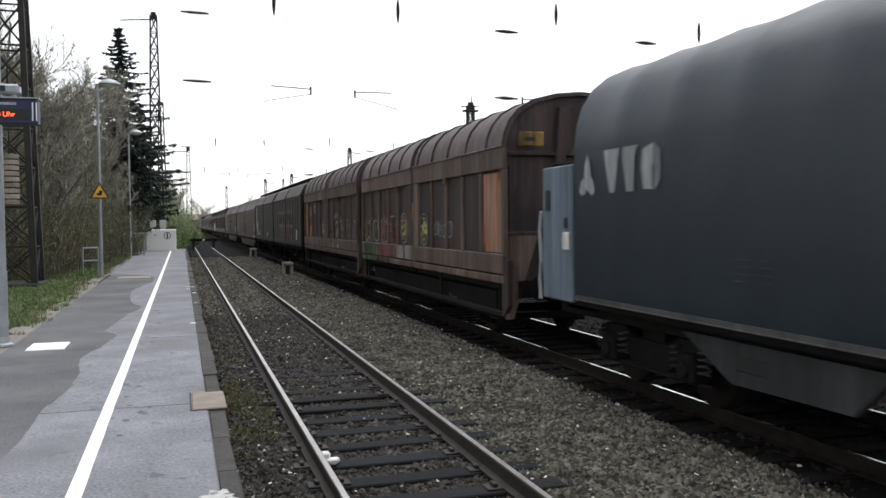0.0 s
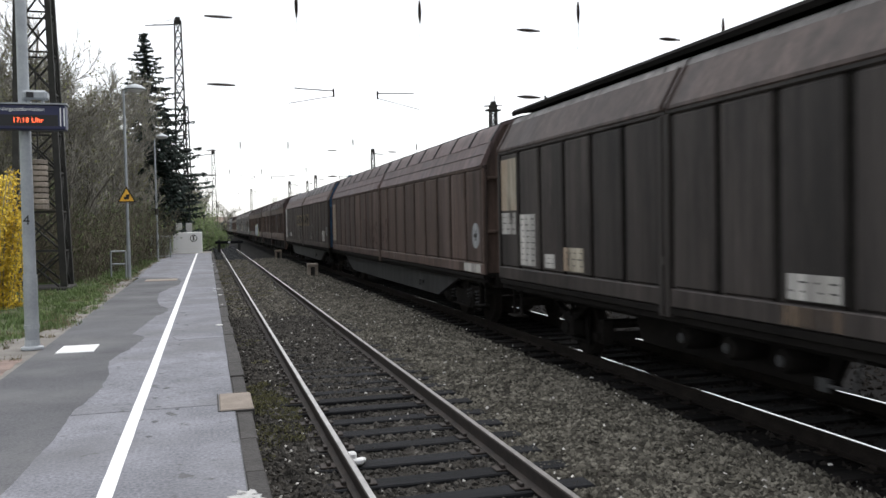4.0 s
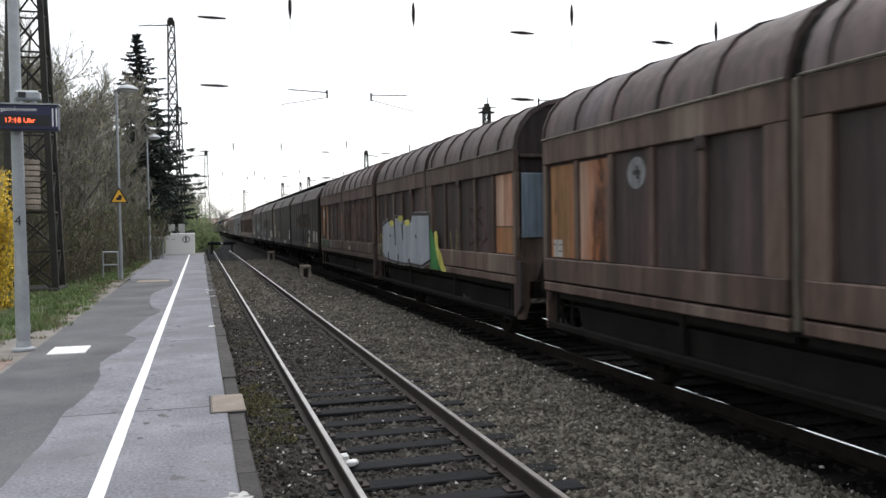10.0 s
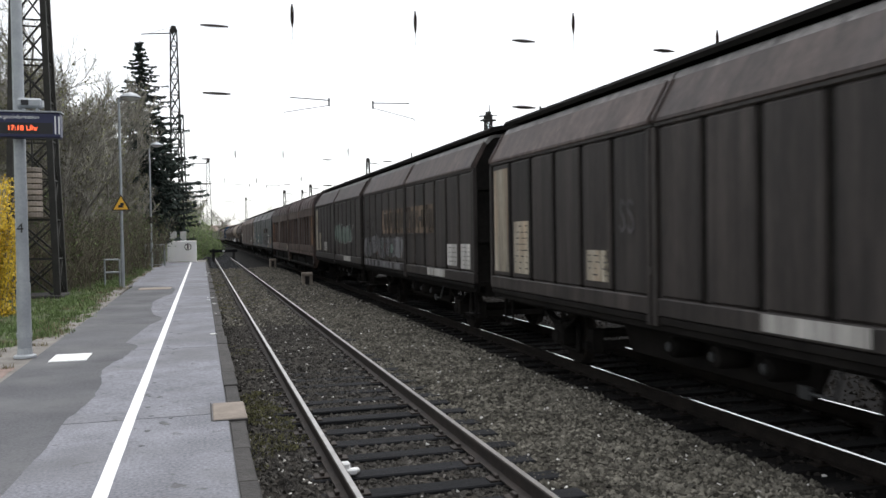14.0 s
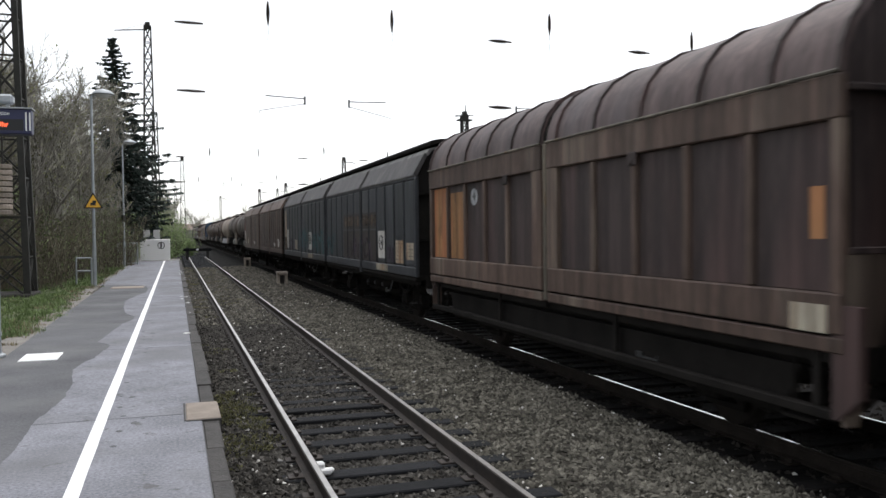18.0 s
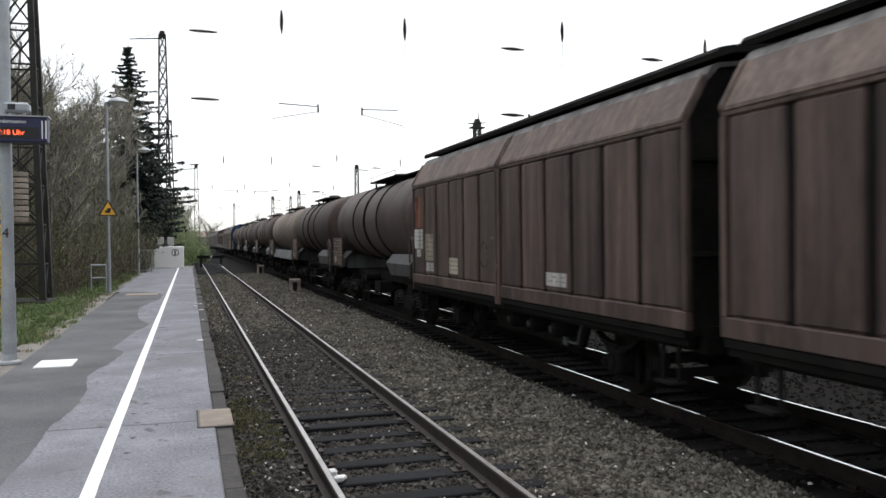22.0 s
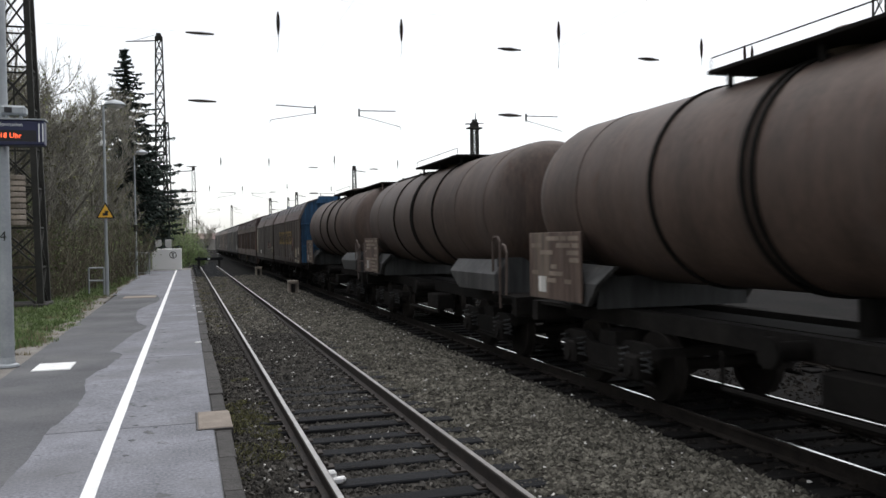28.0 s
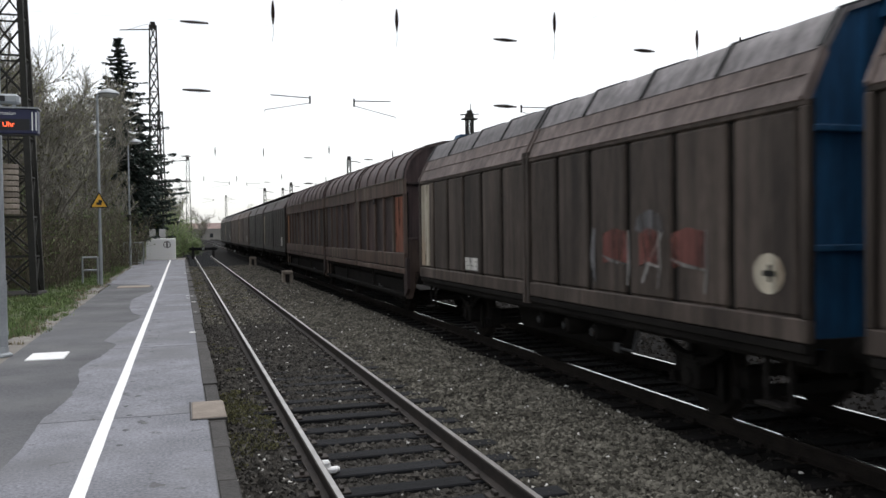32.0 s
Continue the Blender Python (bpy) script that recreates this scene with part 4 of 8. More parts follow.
def covered_wagon(kind, key, L, mats, panels=6, gear="axles", blue_ends=False):
    """kind: brown (framed panels, round roof), angled (flat panels, slanted fascia) or ribbed (flat panels, ribbed roof)."""
    panel_mat, frame_mat, fascia_mat, roof_mat, end_mat = mats
    w = thing("covered_wagon", "covered goods wagon", "goods wagon", group=GROUP)
    underframe(w, L, key, low_beam=(kind == "brown"), belly=(gear == "bogies" and kind == "ribbed"))
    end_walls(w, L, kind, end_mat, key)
    if gear == "axles":
        for s in (-1, 1):
            wheelset(w, s * (L / 2 - 2.3))
    else:
        for s in (-1, 1):
            bogie(w, s * (L / 2 - 2.6))
    buffers(w, -L / 2 + 0.02, -1)
    buffers(w, L / 2 - 0.02, 1)
    for side in (-1, 1):
        turn = pose(0, 0, 0, 0, 0, 0 if side < 0 else 180)
        if kind == "brown":
            part("centre_post", shared(("pale_centre_post", key), lambda: Geo().box(-1.45, -1.37, -0.04, 0.04, 1.12, 3.42, 0.012), P_POST), None, w, "worn pale centre post between the doors", at=turn)
            # Dark strip below the roof gap; the gap's shade is in its colour
            part("roof_joint", shared(("roof_joint", key), lambda: Geo().prism(outline_strip([(x * 0.985, z - 0.03) for x, z in ROUND], 0.03), -0.16, 0.16), P_GRIME_SHADE), None, w, at=turn)
        for half in (-1, 1):
            n, post, outer, inner, bay = door_brown(L)
            gap = 0.1 if kind == "brown" else 0.02
            y0, y1 = (-L / 2, -gap) if half < 0 else (gap, L / 2)
            if kind == "brown":
                sa, sb = (outer, inner) if half < 0 else (inner, outer)

                d = part("sliding_door", shared(("sliding_door", key, half), lambda: Geo().box(-1.37, -1.34, y0, y1, 1.0, 3.1), P_GRIME_SHADE), None, w, at=turn)
                for nm, za, zb, out in (("top_rail", 3.04, 3.41, 1.46), ("bottom_rail", 1.26, 1.60, 1.46), ("lower_rail", 1.10, 1.235, 1.455)):
                    part(nm, shared((nm, key, half), lambda: Geo().box(-out, -1.37, y0, y1, za, zb, 0.014), frame_mat), None, d)
                part("stile", shared(("stile", key, half, 0), lambda: Geo().box(-1.45, -1.37, y0, y0 + sa, 1.60, 3.04), frame_mat), None, d)
                part("stile", shared(("stile", key, half, 1), lambda: Geo().box(-1.45, -1.37, y1 - sb, y1, 1.60, 3.04), frame_mat), None, d)
                for k in range(n):
                    c = y0 + sa + bay * (k + 0.5)
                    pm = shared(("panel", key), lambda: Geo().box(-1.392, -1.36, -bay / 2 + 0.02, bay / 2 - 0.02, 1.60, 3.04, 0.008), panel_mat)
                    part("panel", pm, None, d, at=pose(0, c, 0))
                    if k:
                        rm = shared(("door_rib", key), lambda: Geo().box(-1.452, -1.36, -post / 2, post / 2, 1.60, 3.04, 0.02), frame_mat)
                        part("door_rib", rm, None, d, at=pose(0, y0 + sa + bay * k, 0))
                        if side < 0 and k == (3 if half < 0 else 1):
                            part("latch_tab", shared(("latch_tab",), lambda: Geo().box(-1.475, -1.45, -0.1, 0.1, 2.9, 3.06, 0.012).tube((-1.49, 0.02, 2.93), (-1.47, 0.02, 2.93), 0.035, 0.035, 8), P_BROWN_PANEL), None, d, at=pose(0, y0 + sa + bay * k, 0))
                rf = shared(("roof_section", key, half), lambda: Geo().prism(outline_strip(ROUND, 0.04), y0 + 0.0, y1 - 0.0), roof_mat, True)
                r = part("roof_section", rf, None, w, at=turn)
                part("drip_edge", shared(("drip_edge", key, half), lambda: Geo().tube((-1.47, y0, 3.425), (-1.47, y1, 3.425), 0.018, 0.018, 6), P_POST), None, r)
                for k in range(6):
                    rb = shared(("roof_rib", key), lambda: roof_rib(ROUND, 0.024, 0.05), P_BROWN_PANEL)
                    part("roof_rib", rb, None, r, at=pose(0, max(-L / 2 + 0.03, -0.42 - 1.14 * k) if half < 0 else min(L / 2 - 0.03, 0.13 + 1.14 * k), 0))
            else:
                zt = 3.41 if kind == "angled" else 3.25
                step_y = (y1 - y0 - 0.16) / panels

                # Near-black backing puts the shade of the panel grooves into its colour
                d = part("sliding_door", shared(("sliding_door", key, half), lambda: Geo().box(-1.405, -1.36, y0, y1, 1.1, zt), P_GRIME_SHADE), None, w, at=turn)
                part("bottom_rail", shared(("bottom_rail", key, half), lambda: Geo().box(-1.46, -1.36, y0, y1, 1.12, 1.33, 0.012), frame_mat), None, d)
                part("top_rail", shared(("top_rail", key, half), lambda: Geo().box(-1.445, -1.36, y0, y1, zt - 0.06, zt, 0.01), frame_mat), None, d)
                part("stile", shared(("stile", key, half, 0), lambda: Geo().box(-1.46, -1.36, y0, y0 + 0.08, 1.33, zt - 0.06, 0.01), frame_mat), None, d)
                part("stile", shared(("stile", key, half, 1), lambda: Geo().box(-1.46, -1.36, y1 - 0.08, y1, 1.33, zt - 0.06, 0.01), frame_mat), None, d)
                for k in range(panels):
                    pm = shared(("panel", key), lambda: Geo().box(-1.445, -1.39, -step_y / 2 + 0.055, step_y / 2 - 0.055, 1.33, zt - 0.06, 0.04), panel_mat)
                    part("panel", pm, None, d, at=pose(0, y0 + 0.08 + step_y * (k + 0.5), 0))
                prof = ANGLED if kind == "angled" else RIBBED
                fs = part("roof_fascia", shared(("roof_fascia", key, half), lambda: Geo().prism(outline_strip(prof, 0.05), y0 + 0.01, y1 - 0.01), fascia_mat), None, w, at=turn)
                seam = shared(("fascia_seam", key), lambda: roof_rib(prof, 0.02, 0.05), fascia_mat)
                part("fascia_seam", seam, None, fs, at=pose(0, y0 + 0.05, 0))
                part("fascia_seam", seam, None, fs, at=pose(0, y1 - 0.05, 0))
                if kind == "angled":
                    lip = lambda: Geo().prism([(-1.19, 3.90), (-1.10, 4.02), (-1.02, 4.06), (0, 4.16), (0, 4.12), (-1.0, 4.01), (-1.15, 3.86)], y0 + 0.01, y1 - 0.01)
                    part("roof_section", shared(("roof_section", key, half), lip, P_STRIP), None, w, "paler crinkled roof strip", at=turn)
                else:
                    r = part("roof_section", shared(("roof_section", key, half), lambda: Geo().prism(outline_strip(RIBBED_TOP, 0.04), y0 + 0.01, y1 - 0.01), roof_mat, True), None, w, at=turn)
                    part("fold_line", shared(("fold_line", key, half), lambda: Geo().tube((-1.352, y0, 3.482), (-1.352, y1, 3.482), 0.012, 0.012, 6), fascia_mat), None, fs)
                    m = max(5, round(panels * 0.9))
                    for k in range(m):
                        rb = shared(("roof_rib", key), lambda: roof_rib(RIBBED_TOP, 0.02, 0.05), P_GREY)
                        part("roof_rib", rb, None, r, at=pose(0, y0 + 0.06 + (y1 - y0 - 0.12) * k / (m - 1), 0))
        sill = lambda: Geo().box(-1.45, -1.30, -L / 2 + 0.04, L / 2 - 0.04, 1.02, 1.11, 0.012).box(-1.40, -1.32, -L / 2 + 0.04, L / 2 - 0.04, 0.94, 1.02)
        if kind != "brown":
            part("door_track", shared(("door_track", key), sill, P_GRIME_SHADE), None, w, at=turn)
        mid = lambda: Geo().box(-1.475, -1.40, -0.12, -0.03, 1.0, zm).box(-1.475, -1.40, 0.03, 0.12, 1.0, zm).box(-1.485, -1.44, -0.03, 0.03, 1.6, 1.7)
        zm = 3.41 if kind == "brown" else 3.34
        if kind != "brown":
            part("centre_post", shared(("centre_post", key), mid, frame_mat), None, w, at=turn)
    if kind == "angled":
        slab = lambda: Geo().prism([(-1.1, 4.09), (-1.12, 4.15), (-1.08, 4.20), (-0.9, 4.235), (0, 4.30), (0.9, 4.235), (1.08, 4.20), (1.12, 4.15), (1.1, 4.09), (0.9, 4.15), (0, 4.21), (-0.9, 4.15)], -L / 2 - 0.12, L / 2 + 0.12)
        part("roof_canopy", shared(("roof_canopy", key), slab, P_GRIME_SHADE), None, w, "dark overhanging roof strip")
    elif kind == "ribbed":
        ridge = lambda: Geo().box(-0.22, 0.22, -L / 2, L / 2, 4.27, 4.31, 0.01)
        part("roof_ridge", shared(("roof_ridge", key), ridge, P_BLUE if blue_ends else fascia_mat), None, w)
        if blue_ends:
            for way in (-1, 1):
                cap = lambda: Geo().prism([(-0.62, 4.0), (-0.5, 4.33), (0.5, 4.33), (0.62, 4.0)], -0.28, 0.12)
                part("end_cap", shared(("end_cap", key), cap, P_BLUE), None, w, "blue pressed steel end cap", at=pose(0, way * (L / 2 - 0.05), 0, 0, 0, 0 if way < 0 else 180))
    else:
        ridge = lambda: Geo().box(-0.16, 0.16, -L / 2 + 0.02, L / 2 - 0.02, 4.34, 4.37, 0.01)
        part("roof_ridge", shared(("roof_ridge", key), ridge, roof_mat), None, w)
    return w


# Ends take the dark panel brown to hold the shade between wagons
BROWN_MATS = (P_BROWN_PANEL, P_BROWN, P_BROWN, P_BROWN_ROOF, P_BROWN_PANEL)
# Near-black ends in these three: shade from the next wagon is in the colour
DARK_MATS = (P_DARK, P_DARK, P_DARK_ROOF, P_DARK_ROOF, P_GRIME_SHADE)
BLACK_MATS = (P_BLACK, P_BLACK, P_BLACK_ROOF, P_BLACK_ROOF, P_GRIME_SHADE)
UMBER_MATS = (P_UMBER, P_UMBER, P_UMBER_ROOF, P_UMBER_ROOF, P_GRIME_SHADE)
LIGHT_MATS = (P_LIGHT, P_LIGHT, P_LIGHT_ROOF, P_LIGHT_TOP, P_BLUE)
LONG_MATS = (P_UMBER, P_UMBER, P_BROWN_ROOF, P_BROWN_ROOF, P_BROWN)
KINDS = {
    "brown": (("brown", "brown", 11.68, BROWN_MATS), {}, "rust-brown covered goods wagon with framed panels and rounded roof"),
    "dark": (("angled", "dark", 11.78, DARK_MATS), {}, "sooty dark brown covered goods wagon with sliding walls"),
    "black": (("angled", "black", 11.8, BLACK_MATS), {}, "sooty black covered goods wagon with sliding walls"),
    "umber": (("angled", "umber", 11.72, UMBER_MATS), {}, "grimy umber covered goods wagon with sliding walls"),
    "light": (("ribbed", "light", 12.45, LIGHT_MATS), dict(blue_ends=True), "faded brown covered wagon with a beige roof and blue ends"),
    "long_brown": (("ribbed", "long_brown", 20.55, LONG_MATS), dict(panels=9, gear="bogies"), "long dark brown covered bogie wagon with a ribbed roof"),
    "long_light": (("ribbed", "long_light", 20.95, LIGHT_MATS), dict(panels=9, gear="bogies", blue_ends=True), "long faded brown bogie wagon with beige roof and blue ends"),
}
MASTER = {}


def unit(kind, centre, extra=""):
    args, more, label = KINDS[kind]
    if kind in MASTER:
        w = copy_thing(MASTER[kind], pose(TRACK_2, centre, 0))
    else:
        w = MASTER[kind] = covered_wagon(*args, **more)
        w.matrix_basis = pose(TRACK_2, centre, 0)
    tagged(w, label + (" and " + extra if extra else ""))
    w["length"], w["face"] = args[2], -1.392 if kind == "brown" else -1.445
    WAGONS.append((w, centre))
    return w


# ---- marks painted on the wagons; places in metres from the wagon's leading end ----
def grooves(w):
    """Where the panels of this side end: the paint is interrupted there."""
    L, out = w["length"], []
    for p in w.children:
        if p.name.startswith("sliding_door") and abs(p.rotation_euler.z) < 0.1:
            for q in p.children:
                if q.name.startswith("panel"):
                    ys = [v.co.y for v in q.data.vertices]
                    c = q.matrix_basis.translation.y
                    out.append((c + min(ys), c + max(ys)))
    return sorted(out)


def patch(w, name, d0, d1, z0, z1, mat, label="", proud=0.004, flat=False):
    """A painted rectangle, cut where the panels end."""
    L, x = w["length"], w["face"]
    g = Geo()
    y0, y1 = d0 - L / 2, d1 - L / 2
    low = 1.34 if w["face"] < -1.43 else 1.61
    if flat or z0 < low - 0.05 or not w["has_panels"]:
        x = -1.46 if w["has_panels"] else x
        g.box(x - proud, x, y0, y1, z0, z1)
    else:
        for a, b in grooves(w):
            a, b = max(a + 0.03, y0), min(b - 0.03, y1)
            if b - a > 0.03:
                part(name, Geo().box(x - proud, x, a, b, z0, z1), mat, w, label)
        return None
    return part(name, g, mat, w, label)


def bars(w, d0, d1, z0, z1, rows, parent=None, mat=None, seed=1, proud=0.008, flat=False):
    """Unreadable small writing: rows of dark bars."""
    L, x = w["length"], (-1.46 if flat and w["has_panels"] else w["face"])
    g, rng = Geo(), random.Random(seed)
    for r in range(rows):
        za = z0 + (z1 - z0) * (r + 0.41) / rows
        zb = z0 + (z1 - z0) * (r + 0.6) / rows
        y = d0
        while y < d1 - 0.03:
            n = min(rng.uniform(0.04, 0.15), d1 - y)
            g.box(x - proud, x - 0.002, y - L / 2, y + n - L / 2, za, zb)
            y += n + rng.uniform(0.04, 0.2)
    return part("lettering", g, mat or P_BAR, parent or w, kind="stuff")


def label_plate(w, d0, d1, z0, z1, mat=None, seed=1):
    L, x = w["length"], w["face"]
    p = part("data_label", Geo().box(x - 0.006, x, d0 - L / 2, d1 - L / 2, z0, z1), mat or P_WHITE, w)
    rows = max(2, round((z1 - z0) / 0.11))
    m = 0.06 * (d1 - d0)
    bars(w, d0 + m, d1 - m, z0 + 0.04, z1 - 0.03, rows, p, P_GREY, seed)
    return p


def disc(w, d0, d1, z0, z1, mat=None, dark=None):
    L, x = w["length"], w["face"]
    c, r = (d0 + d1) / 2 - L / 2, max((z1 - z0) / 2, 0.1)
    rx = (d1 - d0) / 2
    g = Geo()
    n = 24
    g.v += [(x - 0.006, c + rx * math.cos(2 * math.pi * k / n), (z0 + z1) / 2 + r * math.sin(2 * math.pi * k / n)) for k in range(n)]
    g.v += [(x, a[1], a[2]) for a in g.v[:n]]
    g.f += [tuple(range(n))] + [(k, (k + 1) % n, n + (k + 1) % n, n + k) for k in range(n)]
    p = part("round_mark", g, mat or P_FADED, w)
    k = Geo().box(x - 0.012, x - 0.004, c - rx * 0.45, c + rx * 0.35, (z0 + z1) / 2 - r * 0.12, (z0 + z1) / 2 + r * 0.16)
    k.box(x - 0.012, x - 0.004, c - rx * 0.2, c - rx * 0.02, (z0 + z1) / 2 - r * 0.4, (z0 + z1) / 2 + r * 0.45)
    part("mark_sign", k, dark or P_BAR, p)


def ring_plate(w, d0, d1, z0, z1):
    """A white plate with a dark ring on it."""
    L, x = w["length"], w["face"]
    p = part("ring_plate", Geo().box(x - 0.006, x, d0 - L / 2, d1 - L / 2, z0, z1), P_WHITE, w)
    c, zc = (d0 + d1) / 2 - L / 2, (z0 + z1) / 2 + 0.05
    g, n = Geo(), 20
    ry, rz = (d1 - d0) * 0.3, (z1 - z0) * 0.26
    pts = [(x - 0.01, c + ry * math.cos(2 * math.pi * k / n), zc + rz * math.sin(2 * math.pi * k / n)) for k in range(n + 1)]
    g.path(pts, 0.016, 4).box(x - 0.016, x - 0.004, c - 0.06, c + 0.06, zc - 0.06, zc + 0.06)
    part("ring_mark", g, P_BAR, p)


def banner(w, d0, d1, z0, z1, mat, ink=None, seed=1):
    """A faded company band: eleven groups of plain bars stand for its lettering."""
    p = patch(w, "company_band", d0, d1, z0, z1, mat, "faded band with worn block lettering")
    L, x = w["length"], w["face"] - 0.004
    g = Geo()
    n = 11
    m = (d1 - d0) * 0.02
    step = (d1 - d0 - 2 * m) / n
    h = z1 - z0
    a, b = z0 + h * 0.2, z1 - h * 0.16
    spans = grooves(w)
    bold = min(0.11, step * 0.24)
    for k in range(n):
        c = d0 + m + step * (k + 0.5) - L / 2
        wd, mid = step * 0.43, (a + b) / 2
        l0, l1, r0, r1 = c - wd, c - wd + bold, c + wd - bold, c + wd
        cap = h * 0.09
        thin = bold * 0.45
        shapes = (((l0, l1, a, b), (c - thin / 2, c + thin / 2, a, b), (r0, r1, a, b)),
                  ((l0, l0 + thin, a, b), (c - bold * 0.7, c + bold * 0.7, a, b), (r1 - thin, r1, a, b)),
                  ((l0, l1, a, b), (l1, r0, mid - cap, mid + cap), (r1 - thin, r1, a, b)))[(k * 2 + seed) % 3]
        for y0, y1, za, zb in shapes:
            for s0, s1 in spans:
                q0, q1 = max(y0, s0 + 0.01), min(y1, s1 - 0.01)
                if q1 - q0 > 0.01:
                    part("letter_block", Geo().box(x - 0.004, x, q0, q1, za, zb), ink or P_INK, w)


LAYER = [0]


def stroke(w, line, mat, width, label=""):
    """One sprayed line through points of (metres from the leading end, height), thinner at its ends."""
    LAYER[0] = (LAYER[0] + 1) % 12
    L, x0 = w["length"], w["face"] - 0.006 - 0.0008 * LAYER[0]
    g, last = Geo(), len(line) - 1
    for i, (d, z) in enumerate(line):
        (dp, zp), (dq, zq) = line[max(i - 1, 0)], line[min(i + 1, last)]
        q = math.hypot(dq - dp, zq - zp) or 1
        h, x = width / 2 * (0.55 if i in (0, last) else 1), x0 - 0.00006 * i
        ny, nz = -(zq - zp) / q * h, (dq - dp) / q * h
        g.v += [(x, d - L / 2 + ny, z + nz), (x, d - L / 2 - ny, z - nz)]
    g.f = [(2 * i, 2 * i + 1, 2 * i + 3, 2 * i + 2) for i in range(last)]
    return part("spray_stroke", g, mat, w, label)


SCRAWL = (((0.75, 0.85), (0.35, 1.0), (0.1, 0.75), (0.6, 0.45), (0.75, 0.15), (0.3, 0.0), (0.0, 0.2)), ((0.8, 0.8), (0.4, 1.0), (0.05, 0.6), (0.1, 0.15), (0.5, 0.0), (0.85, 0.25)),
          ((0.1, 0.0), (0.2, 0.6), (0.25, 1.0), (0.7, 0.9), (0.75, 0.6), (0.25, 0.5), (0.55, 0.3), (0.95, 0.0)), ((0.05, 0.9), (0.2, 0.2), (0.45, 0.0), (0.7, 0.25), (0.75, 1.0)),
          ((0.5, 1.0), (0.1, 0.75), (0.1, 0.25), (0.5, 0.0), (0.85, 0.3), (0.8, 0.8), (0.45, 1.0)), ((0.0, 0.05), (0.3, 0.75), (0.45, 1.0), (0.6, 0.6), (0.85, 0.0), (0.95, -0.1)),
          ((0.0, 0.95), (0.5, 1.0), (0.9, 0.95), (0.55, 0.8), (0.45, 0.4), (0.4, 0.0)), ((0.05, 1.0), (0.1, 0.4), (0.05, 0.0), (0.4, 0.5), (0.85, 1.0), (0.35, 0.5), (0.9, 0.0)))


def bent(ctrl, steps=6):
    """A smooth line through the points."""
    pts = []
    for k in range(len(ctrl) - 1):
        q0, q1, q2, q3 = ctrl[max(k - 1, 0)], ctrl[k], ctrl[k + 1], ctrl[min(k + 2, len(ctrl) - 1)]
        for i in range(steps):
            f = i / steps
            pts.append(tuple(0.5 * (2 * q1[j] + (q2[j] - q0[j]) * f + (2 * q0[j] - 5 * q1[j] + 4 * q2[j] - q3[j]) * f * f + (3 * q1[j] - q0[j] - 3 * q2[j] + q3[j]) * f ** 3) for j in (0, 1)))
    return pts + [ctrl[-1]]


def tag(w, d0, d1, z0, z1, mat, seed=1, width=0.045, strokes=None, label=""):
    """Sprayed scrawl: a row of loops and hooks that overlap a little. The row runs towards the leading end."""
    rng = random.Random(seed)
    n = strokes or max(2, int((d1 - d0) / 0.5))
    cell = (d1 - d0) / n
    for s in range(n):
        c0, lean = d1 - cell * s, rng.uniform(-0.1, 0.15)
        wide, base, tall = cell * rng.uniform(0.8, 1.2), z0 + (z1 - z0) * rng.uniform(0, 0.15), (z1 - z0) * rng.uniform(0.7, 0.9)
        line = [(min(max(c0 - (u + lean * v + rng.uniform(-0.06, 0.06)) * wide, d0), d1), min(max(base + v * tall, z0), z1)) for u, v in SCRAWL[rng.randrange(len(SCRAWL))]]
        stroke(w, bent(line), mat, width, label)


def wild_tag(w, d0, d1, z0, z1, n, mat, seed, width=0.035):
    """Tangled pointed spray outlines: each figure is a crooked wedge drawn twice, with arrows and drips across it."""
    rng = random.Random(seed)
    cell = (d1 - d0) / n
    fit = lambda d, z: (min(max(d, d0), d1), min(max(z, z0), z1))
    for s in range(n):
        c, h = d0 + cell * (s + 0.5), z1 - z0
        top, low, lean = z1 - h * rng.uniform(0, 0.3), z0 + h * rng.uniform(0, 0.25), cell * rng.uniform(-0.35, 0.35)
        wd = cell * rng.uniform(0.3, 0.55)
        bar = [(c + lean + wd, top - h * 0.12), (c + lean * 0.8, top), (c + lean - wd * 0.6, top - h * 0.2), (c - wd * 0.3, (top + low) / 2), (c - lean - wd * 0.7, low + h * 0.15),
               (c - lean, low), (c - lean + wd * 0.5, low + h * 0.22), (c + wd * 0.25, (top + low) / 2 + h * 0.08), (c + lean + wd * 0.9, top - h * 0.1)]
        bar = [fit(d + rng.uniform(-0.12, 0.12) * cell, z + rng.uniform(-0.05, 0.05) * h) for d, z in bar]
        stroke(w, bent(bar, 3), mat, width * rng.uniform(0.7, 1.1))
        m = low + (top - low) * rng.uniform(0.35, 0.7)
        hook = [fit(c - cell * 0.55, m - h * 0.1), fit(c, m + h * rng.uniform(-0.05, 0.12)), fit(c + cell * 0.5, m + h * 0.2), fit(c + cell * 0.42, m + h * 0.02)]
        stroke(w, bent(hook, 3), mat, width * rng.uniform(0.5, 0.9))
        if rng.random() < 0.6:
            d = c + rng.uniform(-0.3, 0.3) * cell
            stroke(w, [fit(d, m), fit(d + 0.01, (m + z0) / 2), fit(d, z0)], mat, width * 0.5)


